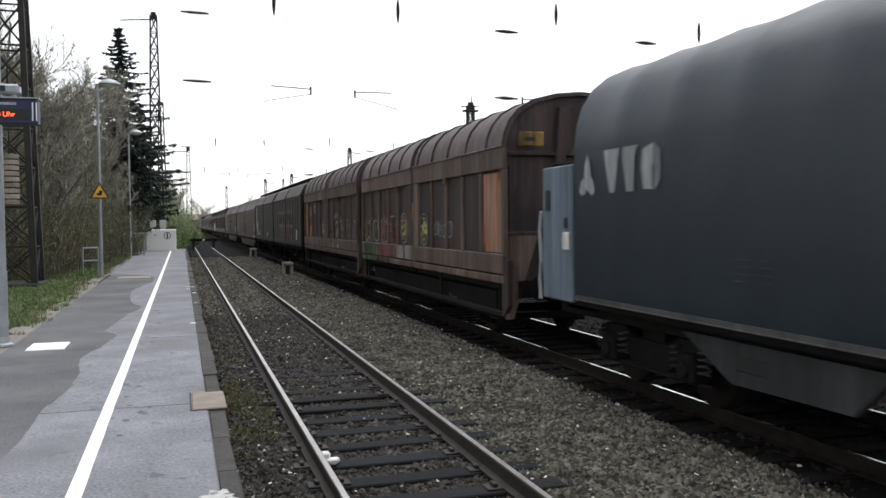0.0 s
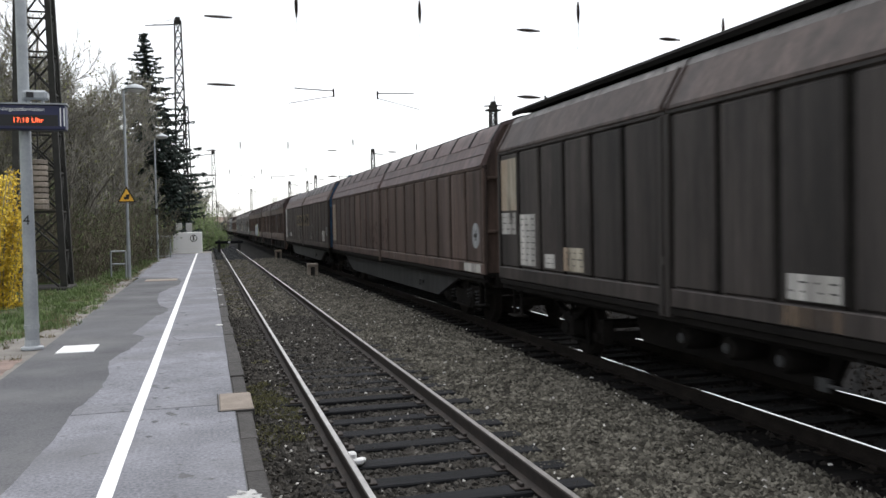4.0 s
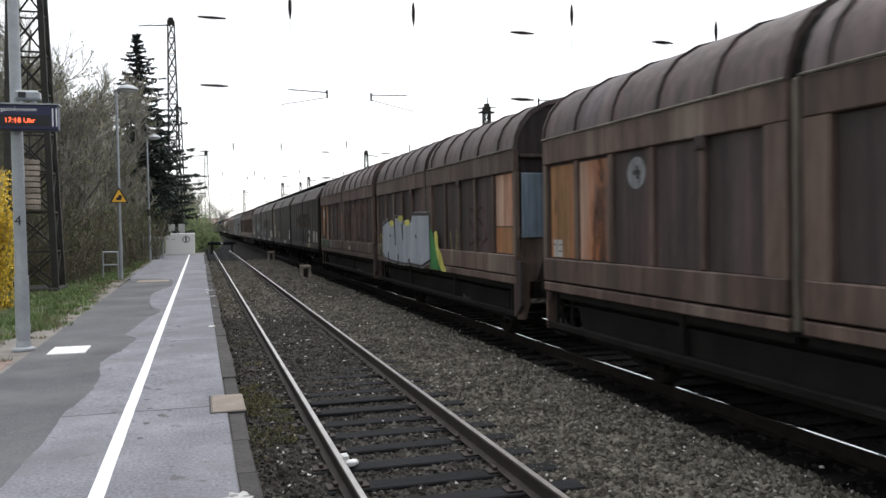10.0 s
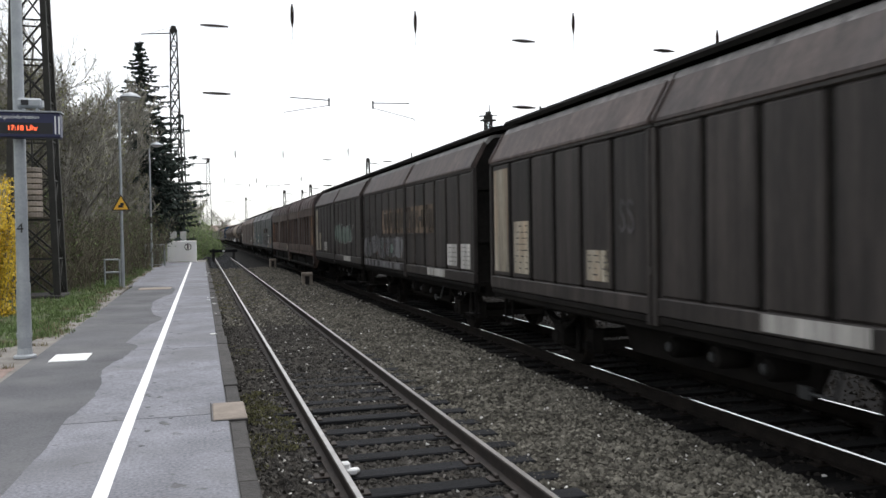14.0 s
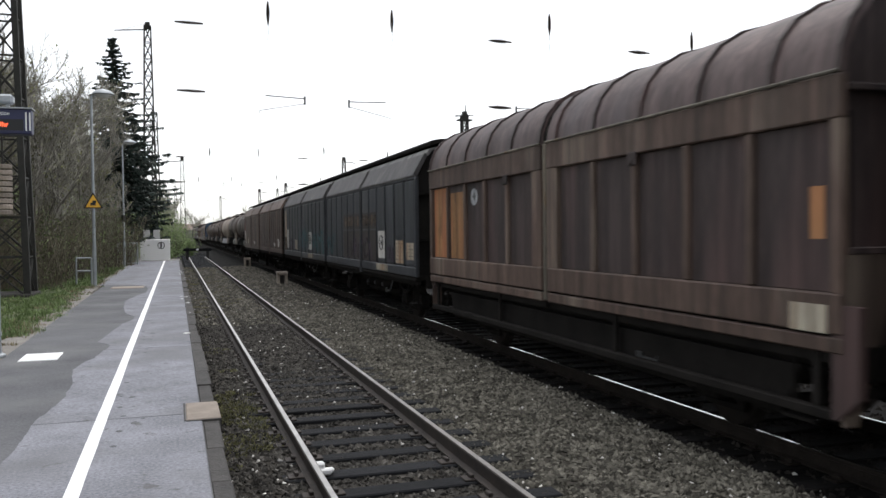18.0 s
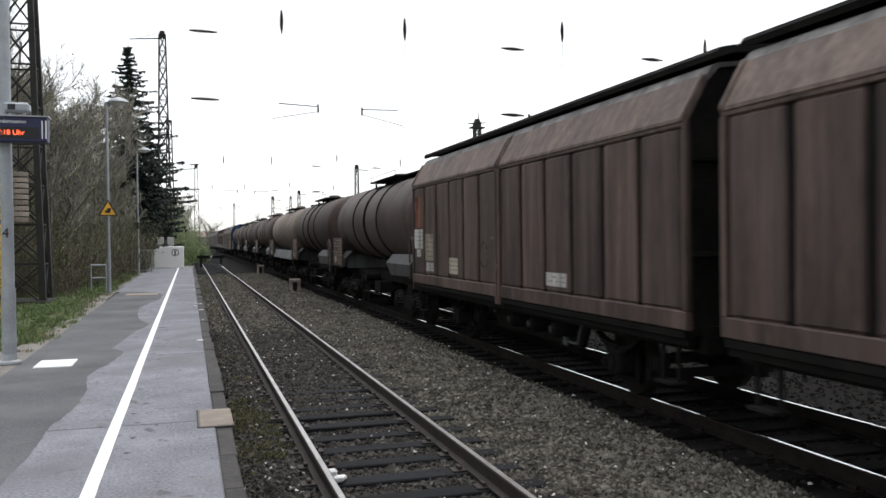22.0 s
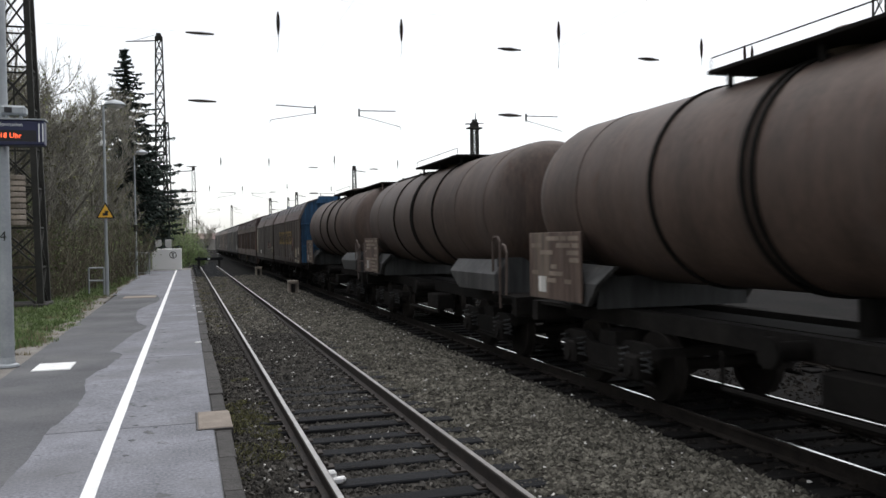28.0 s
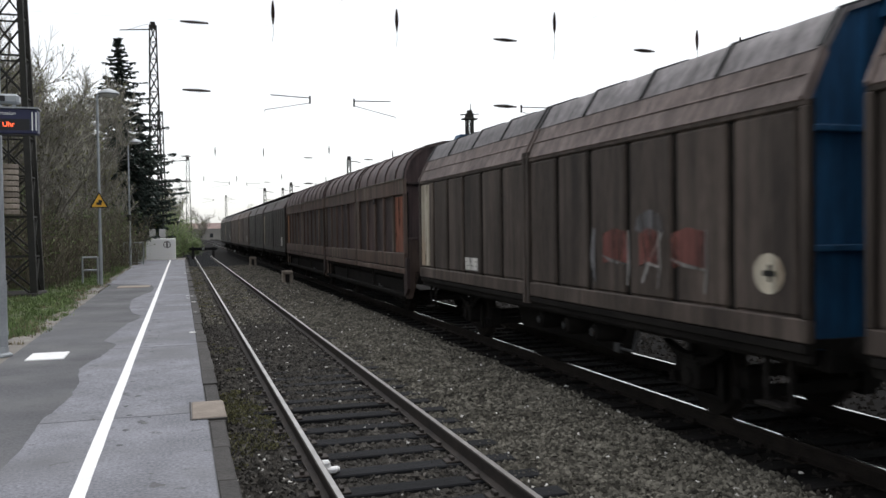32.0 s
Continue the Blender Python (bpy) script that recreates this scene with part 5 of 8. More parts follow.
def throw_up(w, d0, d1, z0, z1, n, fill, edge, seed, width=0.04):
    """Fat rounded spray letters: filled bulging shapes with an outline and a slit."""
    rng = random.Random(seed)
    cell = (d1 - d0) / n
    for s in range(n):
        c, zc = d0 + cell * (s + 0.5), (z0 + z1) / 2 + rng.uniform(-0.06, 0.06)
        ry, rz = cell * rng.uniform(0.48, 0.6), (z1 - z0) / 2 * rng.uniform(0.85, 1.0)
        k0, k1, ph = rng.uniform(0.08, 0.18), rng.choice((2, 3)), rng.uniform(0, 6)
        ring = []
        for i in range(24):
            a = i / 24 * 2 * math.pi
            r = 1 + k0 * math.sin(k1 * a + ph)
            ca, sa = math.cos(a), math.sin(a)
            ring.append((c + ry * r * math.copysign(abs(ca) ** 0.7, ca), min(max(zc + rz * r * math.copysign(abs(sa) ** 0.7, sa), z0 - 0.02), z1 + 0.05)))
        if fill:
            blob_on(w, ring, fill)
        stroke(w, ring + ring[:1], edge, width)
        stroke(w, bent([(c + ry * 0.3, zc + rz * 0.35), (c - ry * 0.1, zc + rz * 0.1), (c + ry * 0.15, zc - rz * 0.4)]), edge, width * 0.9)


def blob(w, pts, mat, label="", proud=0.006):
    """A filled sprayed shape: an outline of (metres from the leading end, height)."""
    L, x = w["length"], -1.466
    n = len(pts)
    g = Geo()
    g.v = [(x - proud, d - L / 2, z) for d, z in pts] + [(x, d - L / 2, z) for d, z in pts]
    g.f = [tuple(range(n))] + [(k, (k + 1) % n, n + (k + 1) % n, n + k) for k in range(n)]
    return part("graffiti", g, mat, w, label)


# ---- tarpaulin wagon ----
def tarpaulin_wagon(centre, L):
    w = thing("tarpaulin_wagon", "goods wagon under a taut slate-grey tarpaulin hood", "goods wagon", pose(TRACK_2, centre, 0), group=GROUP)
    w["length"], w["face"], w["has_panels"] = L, -1.49, 0
    half = [(-1.47, 1.13), (-1.49, 1.3), (-1.49, 3.1), (-1.46, 3.42), (-1.38, 3.68), (-1.22, 3.93), (-0.98, 4.12), (-0.6, 4.28), (0, 4.36)]
    full = half + [(-x, z) for x, z in reversed(half[:-1])]
    g = Geo()
    m, rng = 60, random.Random(3)
    k = len(full)
    for i in range(m + 1):
        y = -L / 2 + L * i / m
        bay = abs(math.sin(math.pi * i / 6))
        for x, z in full:
            sag = 0.03 * bay if z > 3.2 else 0.012 * bay
            g.v.append((x * (1 - sag / 1.5), y, z - (sag * 0.8 if z > 3.3 else 0)))
    for i in range(m):
        for j in range(k - 1):
            a = i * k + j
            g.f.append((a, a + 1, a + k + 1, a + k))
    g.f += [tuple(range(k)), tuple(range(m * k, m * k + k))]
    part("tarpaulin", g, P_TARP, w, smooth=True)
    for e in (-1, 1):
        part("bottom_rail", Geo().prism([(-0.035, 1.075), (0.03, 1.075), (0.03, 1.14), (-0.02, 1.14), (-0.025, 1.09), (-0.035, 1.085)], -L / 2, L / 2), P_SADDLE, w, at=pose(e * 1.475, 0, 0, 0, 0, 0 if e < 0 else 180))
    end = part("end_frame", Geo().box(-1.46, 1.46, L / 2 + 0.75, L / 2 + 0.83, 1.0, 3.0, 0.02).box(-1.2, 1.2, L / 2, L / 2 + 0.8, 0.9, 1.06), P_GRIME_SHADE, w)
    post = part("corner_panel", Geo().box(-1.5, -1.42, L / 2 + 0.05, L / 2 + 1.05, 1.03, 2.93, 0.015), P_STEEL_BLUE, w, "blue-grey steel corner panel")
    part("document_box", Geo().box(-1.53, -1.5, L / 2 + 0.1, L / 2 + 0.32, 1.75, 2.0, 0.008), P_WHITE, post)
    part("window_slot", Geo().box(-1.515, -1.5, L / 2 + 0.78, L / 2 + 0.92, 2.3, 2.6), P_BAR, post)
    part("window_slot", Geo().box(-1.515, -1.5, L / 2 + 0.2, L / 2 + 0.3, 2.05, 2.2), P_BAR, post)
    part("handrail", Geo().path([(-1.5, L / 2 + 1.12, 1.0), (-1.5, L / 2 + 1.16, 1.3), (-1.5, L / 2 + 1.1, 1.55), (-1.5, L / 2 + 1.16, 2.0), (-1.5, L / 2 + 1.1, 2.3)], 0.025), GALV, w)
    part("underframe", Geo().box(-1.2, -1.08, -L / 2, L / 2 + 1, 0.82, 1.06).box(1.08, 1.2, -L / 2, L / 2 + 1, 0.82, 1.06).box(-1.45, 1.45, -L / 2, L / 2 + 0.9, 1.0, 1.07), P_GRIME_SHADE, w)
    d = lambda s: s - L / 2
    for s in (-1, 1):
        x0, x1 = sorted((s * 1.2, s * 1.3))
        part("belly_plate", Geo().add([(x, d(y), z) for x in (x0, x1) for y, z in ((L - 2.3, 0.92), (L - 3.2, 0.48), (L - 4.85, 0.5), (L - 5.3, 0.92))],
             [(0, 1, 2, 3), (7, 6, 5, 4), (0, 4, 5, 1), (1, 5, 6, 2), (2, 6, 7, 3), (3, 7, 4, 0)]), P_GREY, w)
        part("belly_slot", Geo().box(s * 1.25 - 0.06, s * 1.25 + 0.06, d(L - 3.75), d(L - 3.3), 0.62, 0.8, 0.02), P_BAR, w)
    bogie(w, L / 2 - 1.3)
    bogie(w, -L / 2 + 2.5)
    buffers(w, L / 2 + 0.98, 1)
    # company mark: a three-armed sign and three plain blocks
    pale = P_FADED
    x = -1.49
    g = Geo()
    for y, z, dy, dz in ((L - 0.4, 2.78, 0.11, 0.25), (L - 0.52, 2.6, 0.09, 0.12), (L - 0.26, 2.6, 0.09, 0.12)):
        g.add([(x - 0.006, d(y) + a * dy, z + b * dz) for a, b in ((-1, -0.6), (0, -1), (1, -0.6), (0.7, 0.4), (0, 1), (-0.7, 0.4))], [(0, 1, 2, 3, 4, 5)])
    part("company_sign", g, pale, w)
    for k in range(3):
        y = L - 1.02 - k * 0.46
        shape = (((0.17, 3.04), (0.02, 2.5), (-0.1, 2.5), (-0.22, 3.04)), ((0.16, 3.04), (0.16, 2.92), (0.06, 2.5), (-0.1, 2.5), (-0.14, 2.92), (-0.2, 3.04)),
                 ((0.14, 2.98), (0.18, 2.75), (0.12, 2.52), (-0.12, 2.5), (-0.24, 2.6), (-0.24, 2.95), (-0.1, 3.04)))[k]
        part("company_block", Geo().add([(x - 0.006, d(y + a), z) for a, z in shape], [tuple(range(len(shape)))]), pale, w)
    bars(w, L - 4.05, L - 3.5, 1.52, 1.80, 4, mat=P_GREY, seed=4)
    WAGONS.append((w, centre))


# ---- tank wagons ----
def tank_rows(L, r):
    e = L / 2
    return [(-e, 0.02), (-e + 0.02, r * 0.3), (-e + 0.07, r * 0.55), (-e + 0.16, r * 0.76), (-e + 0.28, r * 0.9), (-e + 0.42, r * 0.975), (-e + 0.6, r)] + \
           [(e - 0.6, r), (e - 0.42, r * 0.975), (e - 0.28, r * 0.9), (e - 0.16, r * 0.76), (e - 0.07, r * 0.55), (e - 0.02, r * 0.3), (e, 0.02)]


def tank_wagon(centre, pale=False, rear=True, coat=None, front=True):
    """The tank's rear end carries the data board, its front end the ladder and the end platform."""
    L, r, zc = 11.9, 1.25, 2.74
    skin = P_TANK_PALE if pale else coat or P_TANK
    w = thing("tank_wagon", "grimy cream tank wagon on bogies" if pale else "grimy brown tank wagon with ring bands on bogies", "tank wagon", pose(TRACK_2, centre, 0), group=GROUP)
    w["length"], w["face"], w["has_panels"] = 13.1, -1.34, 0
    shell = part("tank_shell", shared(("tank_shell", skin.name), lambda: Geo().lathe(tank_rows(L, r), 48), skin, True), None, w, at=pose(0, 0.5, zc))
    for y in ((-1.55, 0.4) if pale else (-1.55, 0.22, 0.38, 2.15)):
        ring = lambda: Geo().lathe([(-0.035, r - 0.01), (-0.035, r + 0.03), (0.035, r + 0.03), (0.035, r - 0.01)], 48)
        part("ring_band", shared(("ring_band", pale), ring, P_TANK_PALE if pale else P_GRIME_SHADE), None, shell, at=pose(0, y, 0))
    seam = lambda: Geo().lathe([(-0.012, r - 0.004), (-0.012, r + 0.008), (0.012, r + 0.008), (0.012, r - 0.004)], 48)
    for y in (-5.0, -3.2, 4.2):
        part("weld_seam", shared(("weld_seam", skin.name), seam, skin), None, shell, at=pose(0, y, 0))
    part("dome", shared(("dome",), lambda: Geo().lathe([(0, 0.32), (0.2, 0.32), (0.24, 0.28), (0.3, 0.27), (0.33, 0.2)], 18, "z"), P_TANK, True), None, w, at=pose(0, 0.7, zc + r - 0.06))
    if pale:
        for y in (-4.9, -4.2):
            part("vent_valve", shared(("vent_valve",), lambda: Geo().lathe([(0, 0.07), (0.09, 0.07), (0.1, 0.11), (0.14, 0.11), (0.16, 0.05)], 12, "z"), P_GRIME_SHADE, True), None, w, at=pose(0, y, zc + r - 0.03))
    # top walkway with its railing
    wl = lambda: Geo().box(-0.75, 0.75, -1.4, 2.2, 0, 0.05, 0.01)
    walkway = part("walkway", shared(("walkway",), wl, P_GRIME_SHADE), None, w, at=pose(0, 0, zc + r + 0.03))
    if front:
        part("front_walkway", shared(("front_walkway",), lambda: Geo().box(-0.5, 0.42, -5.7, -1.4, 0.0, 0.05, 0.01), P_GRIME_SHADE), None, walkway)
    if rear:
        part("rear_walkway", shared(("rear_walkway",), lambda: Geo().box(-0.42, 0.42, 2.2, 5.6, -0.1, -0.05, 0.01), P_GRIME_SHADE), None, walkway)
    posts = lambda: Geo().path([(-0.72, -1.35, 0.03), (-0.72, -1.35, 0.19), (-0.72, 2.15, 0.19), (-0.72, 2.15, 0.03)], 0.008).path([(0.72, -1.35, 0.03), (0.72, -1.35, 0.19), (0.72, 2.15, 0.19), (0.72, 2.15, 0.03)], 0.008)
    part("railing", shared(("railing",), posts, P_GRIME_SHADE), None, walkway)
    feet = lambda: Geo().box(-0.6, -0.55, -0.03, 0.03, -0.34, 0).box(0.55, 0.6, -0.03, 0.03, -0.34, 0)
    for y in (-1.2, 0.5, 2.0):
        part("walkway_bracket", shared(("walkway_bracket",), feet, P_GRIME_SHADE), None, walkway, at=pose(0, y, 0))
    for y in ((-5.4, -3.6) if front else ()) + ((3.2, 5.2) if rear else ()):
        part("walkway_bracket", shared(("walkway_bracket_low",), lambda: Geo().box(-0.36, -0.32, -0.03, 0.03, -0.25, 0.0).box(0.32, 0.36, -0.03, 0.03, -0.25, 0.0), P_GRIME_SHADE), None, walkway, at=pose(0, y, 0))
    # frame, saddles, platforms
    fr = lambda: (Geo().box(-0.8, -0.62, -6.2, 6.2, 0.9, 1.14).box(0.62, 0.8, -6.2, 6.2, 0.9, 1.14).box(-1.3, 1.3, -6.25, -6.05, 0.85, 1.15).box(-1.3, 1.3, 6.05, 6.25, 0.85, 1.15)
                  .box(-1.25, 1.25, -6.2, -4.9, 1.1, 1.15).box(-1.25, 1.25, 4.9, 6.2, 1.1, 1.15).box(-0.3, 0.3, -6.2, 6.2, 0.8, 1.1))
    part("underframe", shared(("tank_frame",), fr, P_GRIME_SHADE), None, w)
    if pale:
        sk = lambda: Geo().add([(x, y, z) for x, z, a in ((-1.3, 1.12, 0), (-1.18, 1.62, 1), (-1.12, 1.6, 1), (-1.22, 1.1, 0)) for y in ((-4.4 if a else -4.6), (4.6 if a else 4.9))], [(0, 1, 3, 2), (2, 3, 5, 4), (4, 5, 7, 6), (6, 7, 1, 0), (0, 2, 4, 6), (1, 7, 5, 3)])
        for s in (0, 180):
            part("tank_skirt", shared(("tank_skirt",), sk, P_SKIRT), None, w, "pale grey steel tank skirt", at=pose(0, 0, 0, 0, 0, s))
    else:
        def saddle(side, far, low):
            """A bent plate: the upper half leans in under the tank, the lower stands upright."""
            outer = [(1.08, -5.1, 1.76), (1.08, far, 1.74), (1.3, far - 0.1, 1.5), (1.3, low, 1.18), (1.3, -5.2, 1.2), (1.3, -5.2, 1.5)]
            pts = [(side * x, y, z) for x, y, z in outer] + [(side * (x - 0.08), y, z) for x, y, z in outer]
            return Geo().add(pts, [(0, 1, 2, 5), (5, 2, 3, 4), (6, 11, 8, 7), (11, 10, 9, 8), (0, 6, 7, 1), (1, 7, 8, 2), (2, 8, 9, 3), (3, 9, 10, 4), (4, 10, 11, 5), (5, 11, 6, 0)])
        for turn, far, low in ((0, -2.4, -3.1), (180, -3.9, -4.3)):
            for side in (-1, 1):
                part("saddle_plate", shared(("saddle_plate", turn, side), lambda: saddle(side, far, low), P_SADDLE), None, w, "grimy grey tank saddle plate", at=pose(0, 0, 0, 0, 0, turn))
            part("saddle_bulkhead", shared(("saddle_bulkhead", turn), lambda: Geo().box(-1.19, 1.19, low + 0.1, low + 0.15, 1.15, 1.6), P_GREY), None, w, at=pose(0, 0, 0, 0, 0, turn))
            part("saddle_bulkhead", shared(("end_bulkhead",), lambda: Geo().box(-1.19, 1.19, -5.1, -5.05, 1.15, 1.8), P_GREY), None, w, at=pose(0, 0, 0, 0, 0, turn))
    board = part("data_board", shared(("data_board",), lambda: Geo().box(-1.36, -1.33, 4.35, 6.2, 1.22, 2.23, 0.006), P_BROWN), None, w, "grimy brown data board with pale lettering")
    w["face"] = -1.36
    rng = random.Random(int(centre))
    g = Geo()
    for r_ in range(9):
        y, z = 4.42, 2.17 - r_ * 0.105
        while y < 6.1:
            n = rng.uniform(0.12, 0.5)
            if rng.random() < 0.66 and y + n < 6.15:
                g.box(-1.366, -1.36, y, y + n, z - 0.065, z)
            y += n + 0.07
    part("lettering", g, P_TANK_PALE, board, kind="stuff")
    part("document_label", Geo().box(-1.37, -1.36, 5.55, 5.82, 1.32, 1.56), P_WHITE, board)
    # end platform rails and ladder at the front
    for k, (r_, pts) in enumerate(((0.022, [(-1.25, -5.0, 1.15), (-1.25, -5.0, 2.1), (-1.25, -5.09, 2.18), (-1.25, -5.27, 2.18), (-1.25, -5.36, 2.1), (-1.25, -5.36, 0.9)]),
                                   (0.022, [(-1.25, -5.5, 2.05), (-1.25, -5.62, 2.02), (-1.25, -5.7, 1.9), (-1.25, -5.66, 1.15)]))):
        part("end_handrail", shared(("end_handrail", k), lambda: Geo().path(pts, r_), P_TANK), None, w)
    if front and not pale and coat is P_TANK_DARK:
        for k, pts in enumerate(([(-1.25, -5.7, 1.9), (-1.2, -6.15, 2.08), (1.2, -6.15, 2.08)], [(-1.25, -5.66, 1.5), (-1.2, -6.15, 1.5), (1.2, -6.15, 1.5)], [(-1.2, -6.15, 1.1), (-1.2, -6.15, 2.08)])):
            part("end_railing", shared(("end_railing", k), lambda: Geo().path(pts, 0.02), P_TANK), None, w)
        for x in (-0.45, -0.05):
            part("ladder_rail", shared(("ladder_rail",), lambda: Geo().path([(0, -6.1, 1.15), (0, -6.0, 3.3), (0, -5.6, 4.0)], 0.022), P_TANK), None, w, at=pose(x, 0, 0))
        for k in range(8):
            part("rung", shared(("rung",), lambda: Geo().tube((-0.45, 0, 0), (-0.05, 0, 0), 0.014), P_TANK), None, w, at=pose(0, -6.09 + k * 0.01, 1.4 + k * 0.26))
    pipe = lambda: Geo().tube((-1.2, 0.5, 1.0), (1.2, 0.5, 1.0), 0.1, 0.1, 12).tube((0, 0.5, 1.0), (0, 0.5, 1.5), 0.14, 0.14, 12).tube((-1.28, 0.5, 1.0), (-1.2, 0.5, 1.0), 0.16, 0.16, 14)
    part("outlet_pipe", shared(("outlet_pipe",), pipe, P_GRIME_SHADE, True), None, w)
    for s in (-1, 1):
        bogie(w, s * 4.2)
    box = lambda: Geo().box(-1.1, -0.7, -0.9, 0.0, 0.55, 0.88, 0.02).path([(-1.15, -1.1, 0.9), (-1.15, -1.1, 0.5), (-1.15, 1.4, 0.5), (-1.15, 1.4, 0.9)], 0.03)
    part("brake_gear", shared(("brake_gear",), box, P_GRIME_SHADE), None, w)
    buffers(w, -6.25, -1)
    buffers(w, 6.25, 1)
    WAGONS.append((w, centre))
    return w


# ---- the order of the train; places are those at the clip's start ----
tarpaulin_wagon(4.5, 12.1)
U = {}
ORDER = [("brown", "c1", 19.17), ("brown", "c2", 31.58), ("dark", "d1", 44.5), ("dark", "d2", 56.77), ("long_brown", "e", 73.83), ("long_light", "g", 95.93),
         ("brown", "h1", 113.88), ("brown", "h2", 126.2), ("brown", "j1", 139.12), ("brown", "j2", 151.46), ("dark", "k1", 164.27), ("dark", "k2", 176.63),
         ("dark", "k3", 189.42), ("dark", "k4", 201.78), ("brown", "l1", 214.62), ("brown", "l2", 226.92), ("black", "m1", 239.8), ("black", "m2", 252.05),
         ("umber", "m3", 264.93), ("umber", "m4", 277.28), ("light", "p1", 382.25), ("light", "p2", 395.35), ("brown", "q1", 408.8), ("brown", "q2", 421.0),
         ("dark", "r1", 433.5), ("dark", "r2", 445.7), ("umber", "r3", 458.4), ("umber", "r4", 470.7), ("dark", "r5", 483.4), ("dark", "r6", 495.7)]
for kind, key, centre in ORDER:
    U[key] = unit(kind, centre)
    U[key]["has_panels"] = 1
for k, s in enumerate((289.25, 302.5, 315.05, 328.3, 341.6, 354.8, 368.0)):
    tank_wagon(s, pale=(k == 2), rear=(k in (1, 2, 5)), coat=(P_TANK, P_TANK_DARK, None, P_TANK_RED, P_TANK_DARK, P_TANK_DARK, P_TANK_DARK)[k], front=(k in (0, 6)))


# ---- what is painted on each wagon ----
def grimy_orange(w, *rows):
    for d0, d1, z0, z1, mat in rows:
        patch(w, "primer_panel", d0, d1, z0, z1, mat, "panel repainted in faded primer")


def badge(w, d0, d1, z0, z1, seed=1):
    """A sprayed ring with yellow strokes inside."""
    L = w["length"]
    c, zc, ry, rz = (d0 + d1) / 2, (z0 + z1) / 2, (d1 - d0) / 2, (z1 - z0) / 2
    rng = random.Random(seed)
    for q in (1.0, 0.9):
        ring = [(c + ry * q * math.cos(a * math.pi / 12), zc + rz * q * math.sin(a * math.pi / 12)) for a in range(25)]
        stroke(w, ring, SPRAY["grey"] if q < 1 else SPRAY["white"], 0.035)
    for k in range(5):
        z = zc + rz * (0.42 - 0.21 * k)
        half = ry * math.sqrt(max(0.1, 0.62 - ((z - zc) / rz) ** 2))
        stroke(w, bent([(c + half, z), (c + half * 0.4, z + 0.03 * rng.uniform(-1, 1)), (c - half * 0.2, z + 0.03 * rng.uniform(-1, 1)), (c - half, z + 0.02)]), SPRAY["yellow"], 0.085)
    for q in (0.68, -0.68):
        stroke(w, [(c + ry * 0.3, zc + rz * q), (c, zc + rz * (q + 0.06)), (c - ry * 0.3, zc + rz * q)], SPRAY["white"], 0.06)


def blob_on(w, pts, mat, label=""):
    L, x = w["length"], w["face"]
    n = len(pts)
    g = Geo()
    LAYER[0] = (LAYER[0] + 1) % 12
    out = 0.004 + 0.0008 * LAYER[0]
    g.v = [(x - out, d - L / 2, z) for d, z in pts] + [(x, d - L / 2, z) for d, z in pts]
    g.f = [tuple(range(n))] + [(k, (k + 1) % n, n + (k + 1) % n, n + k) for k in range(n)]
    return part("graffiti", g, mat, w, label)


w = U["c1"]
tagged(w, "rust-brown covered wagon with an orange panel and faded graffiti")
grimy_orange(w, (0.1, 1.15, 1.62, 3.0, P_ORANGE))
badge(w, 6.5, 7.2, 1.66, 2.38, 2)
badge(w, 4.7, 5.4, 1.64, 2.34, 3)
throw_up(w, 9.7, 11.45, 1.66, 2.28, 3, SPRAY["olive"], SPRAY["white"], 4)
throw_up(w, 7.7, 9.6, 1.66, 2.3, 2, SPRAY["rust"], SPRAY["white"], 104)
patch(w, "paint_wash", 7.5, 9.6, 1.28, 1.58, SPRAY["red"])
patch(w, "paint_wash", 6.2, 7.4, 1.28, 1.58, SPRAY["white"])
patch(w, "paint_wash", 9.7, 11.3, 1.28, 1.58, SPRAY["green"])
patch(w, "paint_wash", 9.7, 11.3, 1.11, 1.23, SPRAY["green"])
patch(w, "paint_wash", 8.2, 9.6, 1.11, 1.23, SPRAY["rust"])
part("paint_smear", Geo().box(-1.456, -1.45, -0.035, 0.035, 2.62, 3.3), SPRAY["blue"], w)
part("paint_smear", Geo().box(-1.456, -1.45, -0.035, 0.035, 2.2, 2.6), P_OCHRE, w)
blob_on(w, [(8.75, 1.64), (8.7, 2.1), (8.85, 2.34), (9.1, 2.4), (9.25, 2.2), (9.1, 1.9), (9.0, 1.64)], SPRAY["red"], "dull red sprayed shape")
blob_on(w, [(7.3, 1.64), (7.4, 1.9), (7.8, 2.05), (8.1, 1.95), (8.2, 1.64)], SPRAY["red"], "dull red sprayed shape")
throw_up(w, 3.0, 4.2, 1.85, 2.2, 4, SPRAY["grey"], SPRAY["white"], 7, 0.03)
part("end_sign", Geo().box(-1.2, -0.75, -w["length"] / 2 - 0.10, -w["length"] / 2 - 0.07, 3.42, 3.66, 0.01), P_GOLD_BRIGHT, w, "small yellow end sign")
part("end_sign_bar", Geo().box(-1.1, -0.9, -w["length"] / 2 - 0.105, -w["length"] / 2 - 0.1, 3.5, 3.57), P_BAR, w)

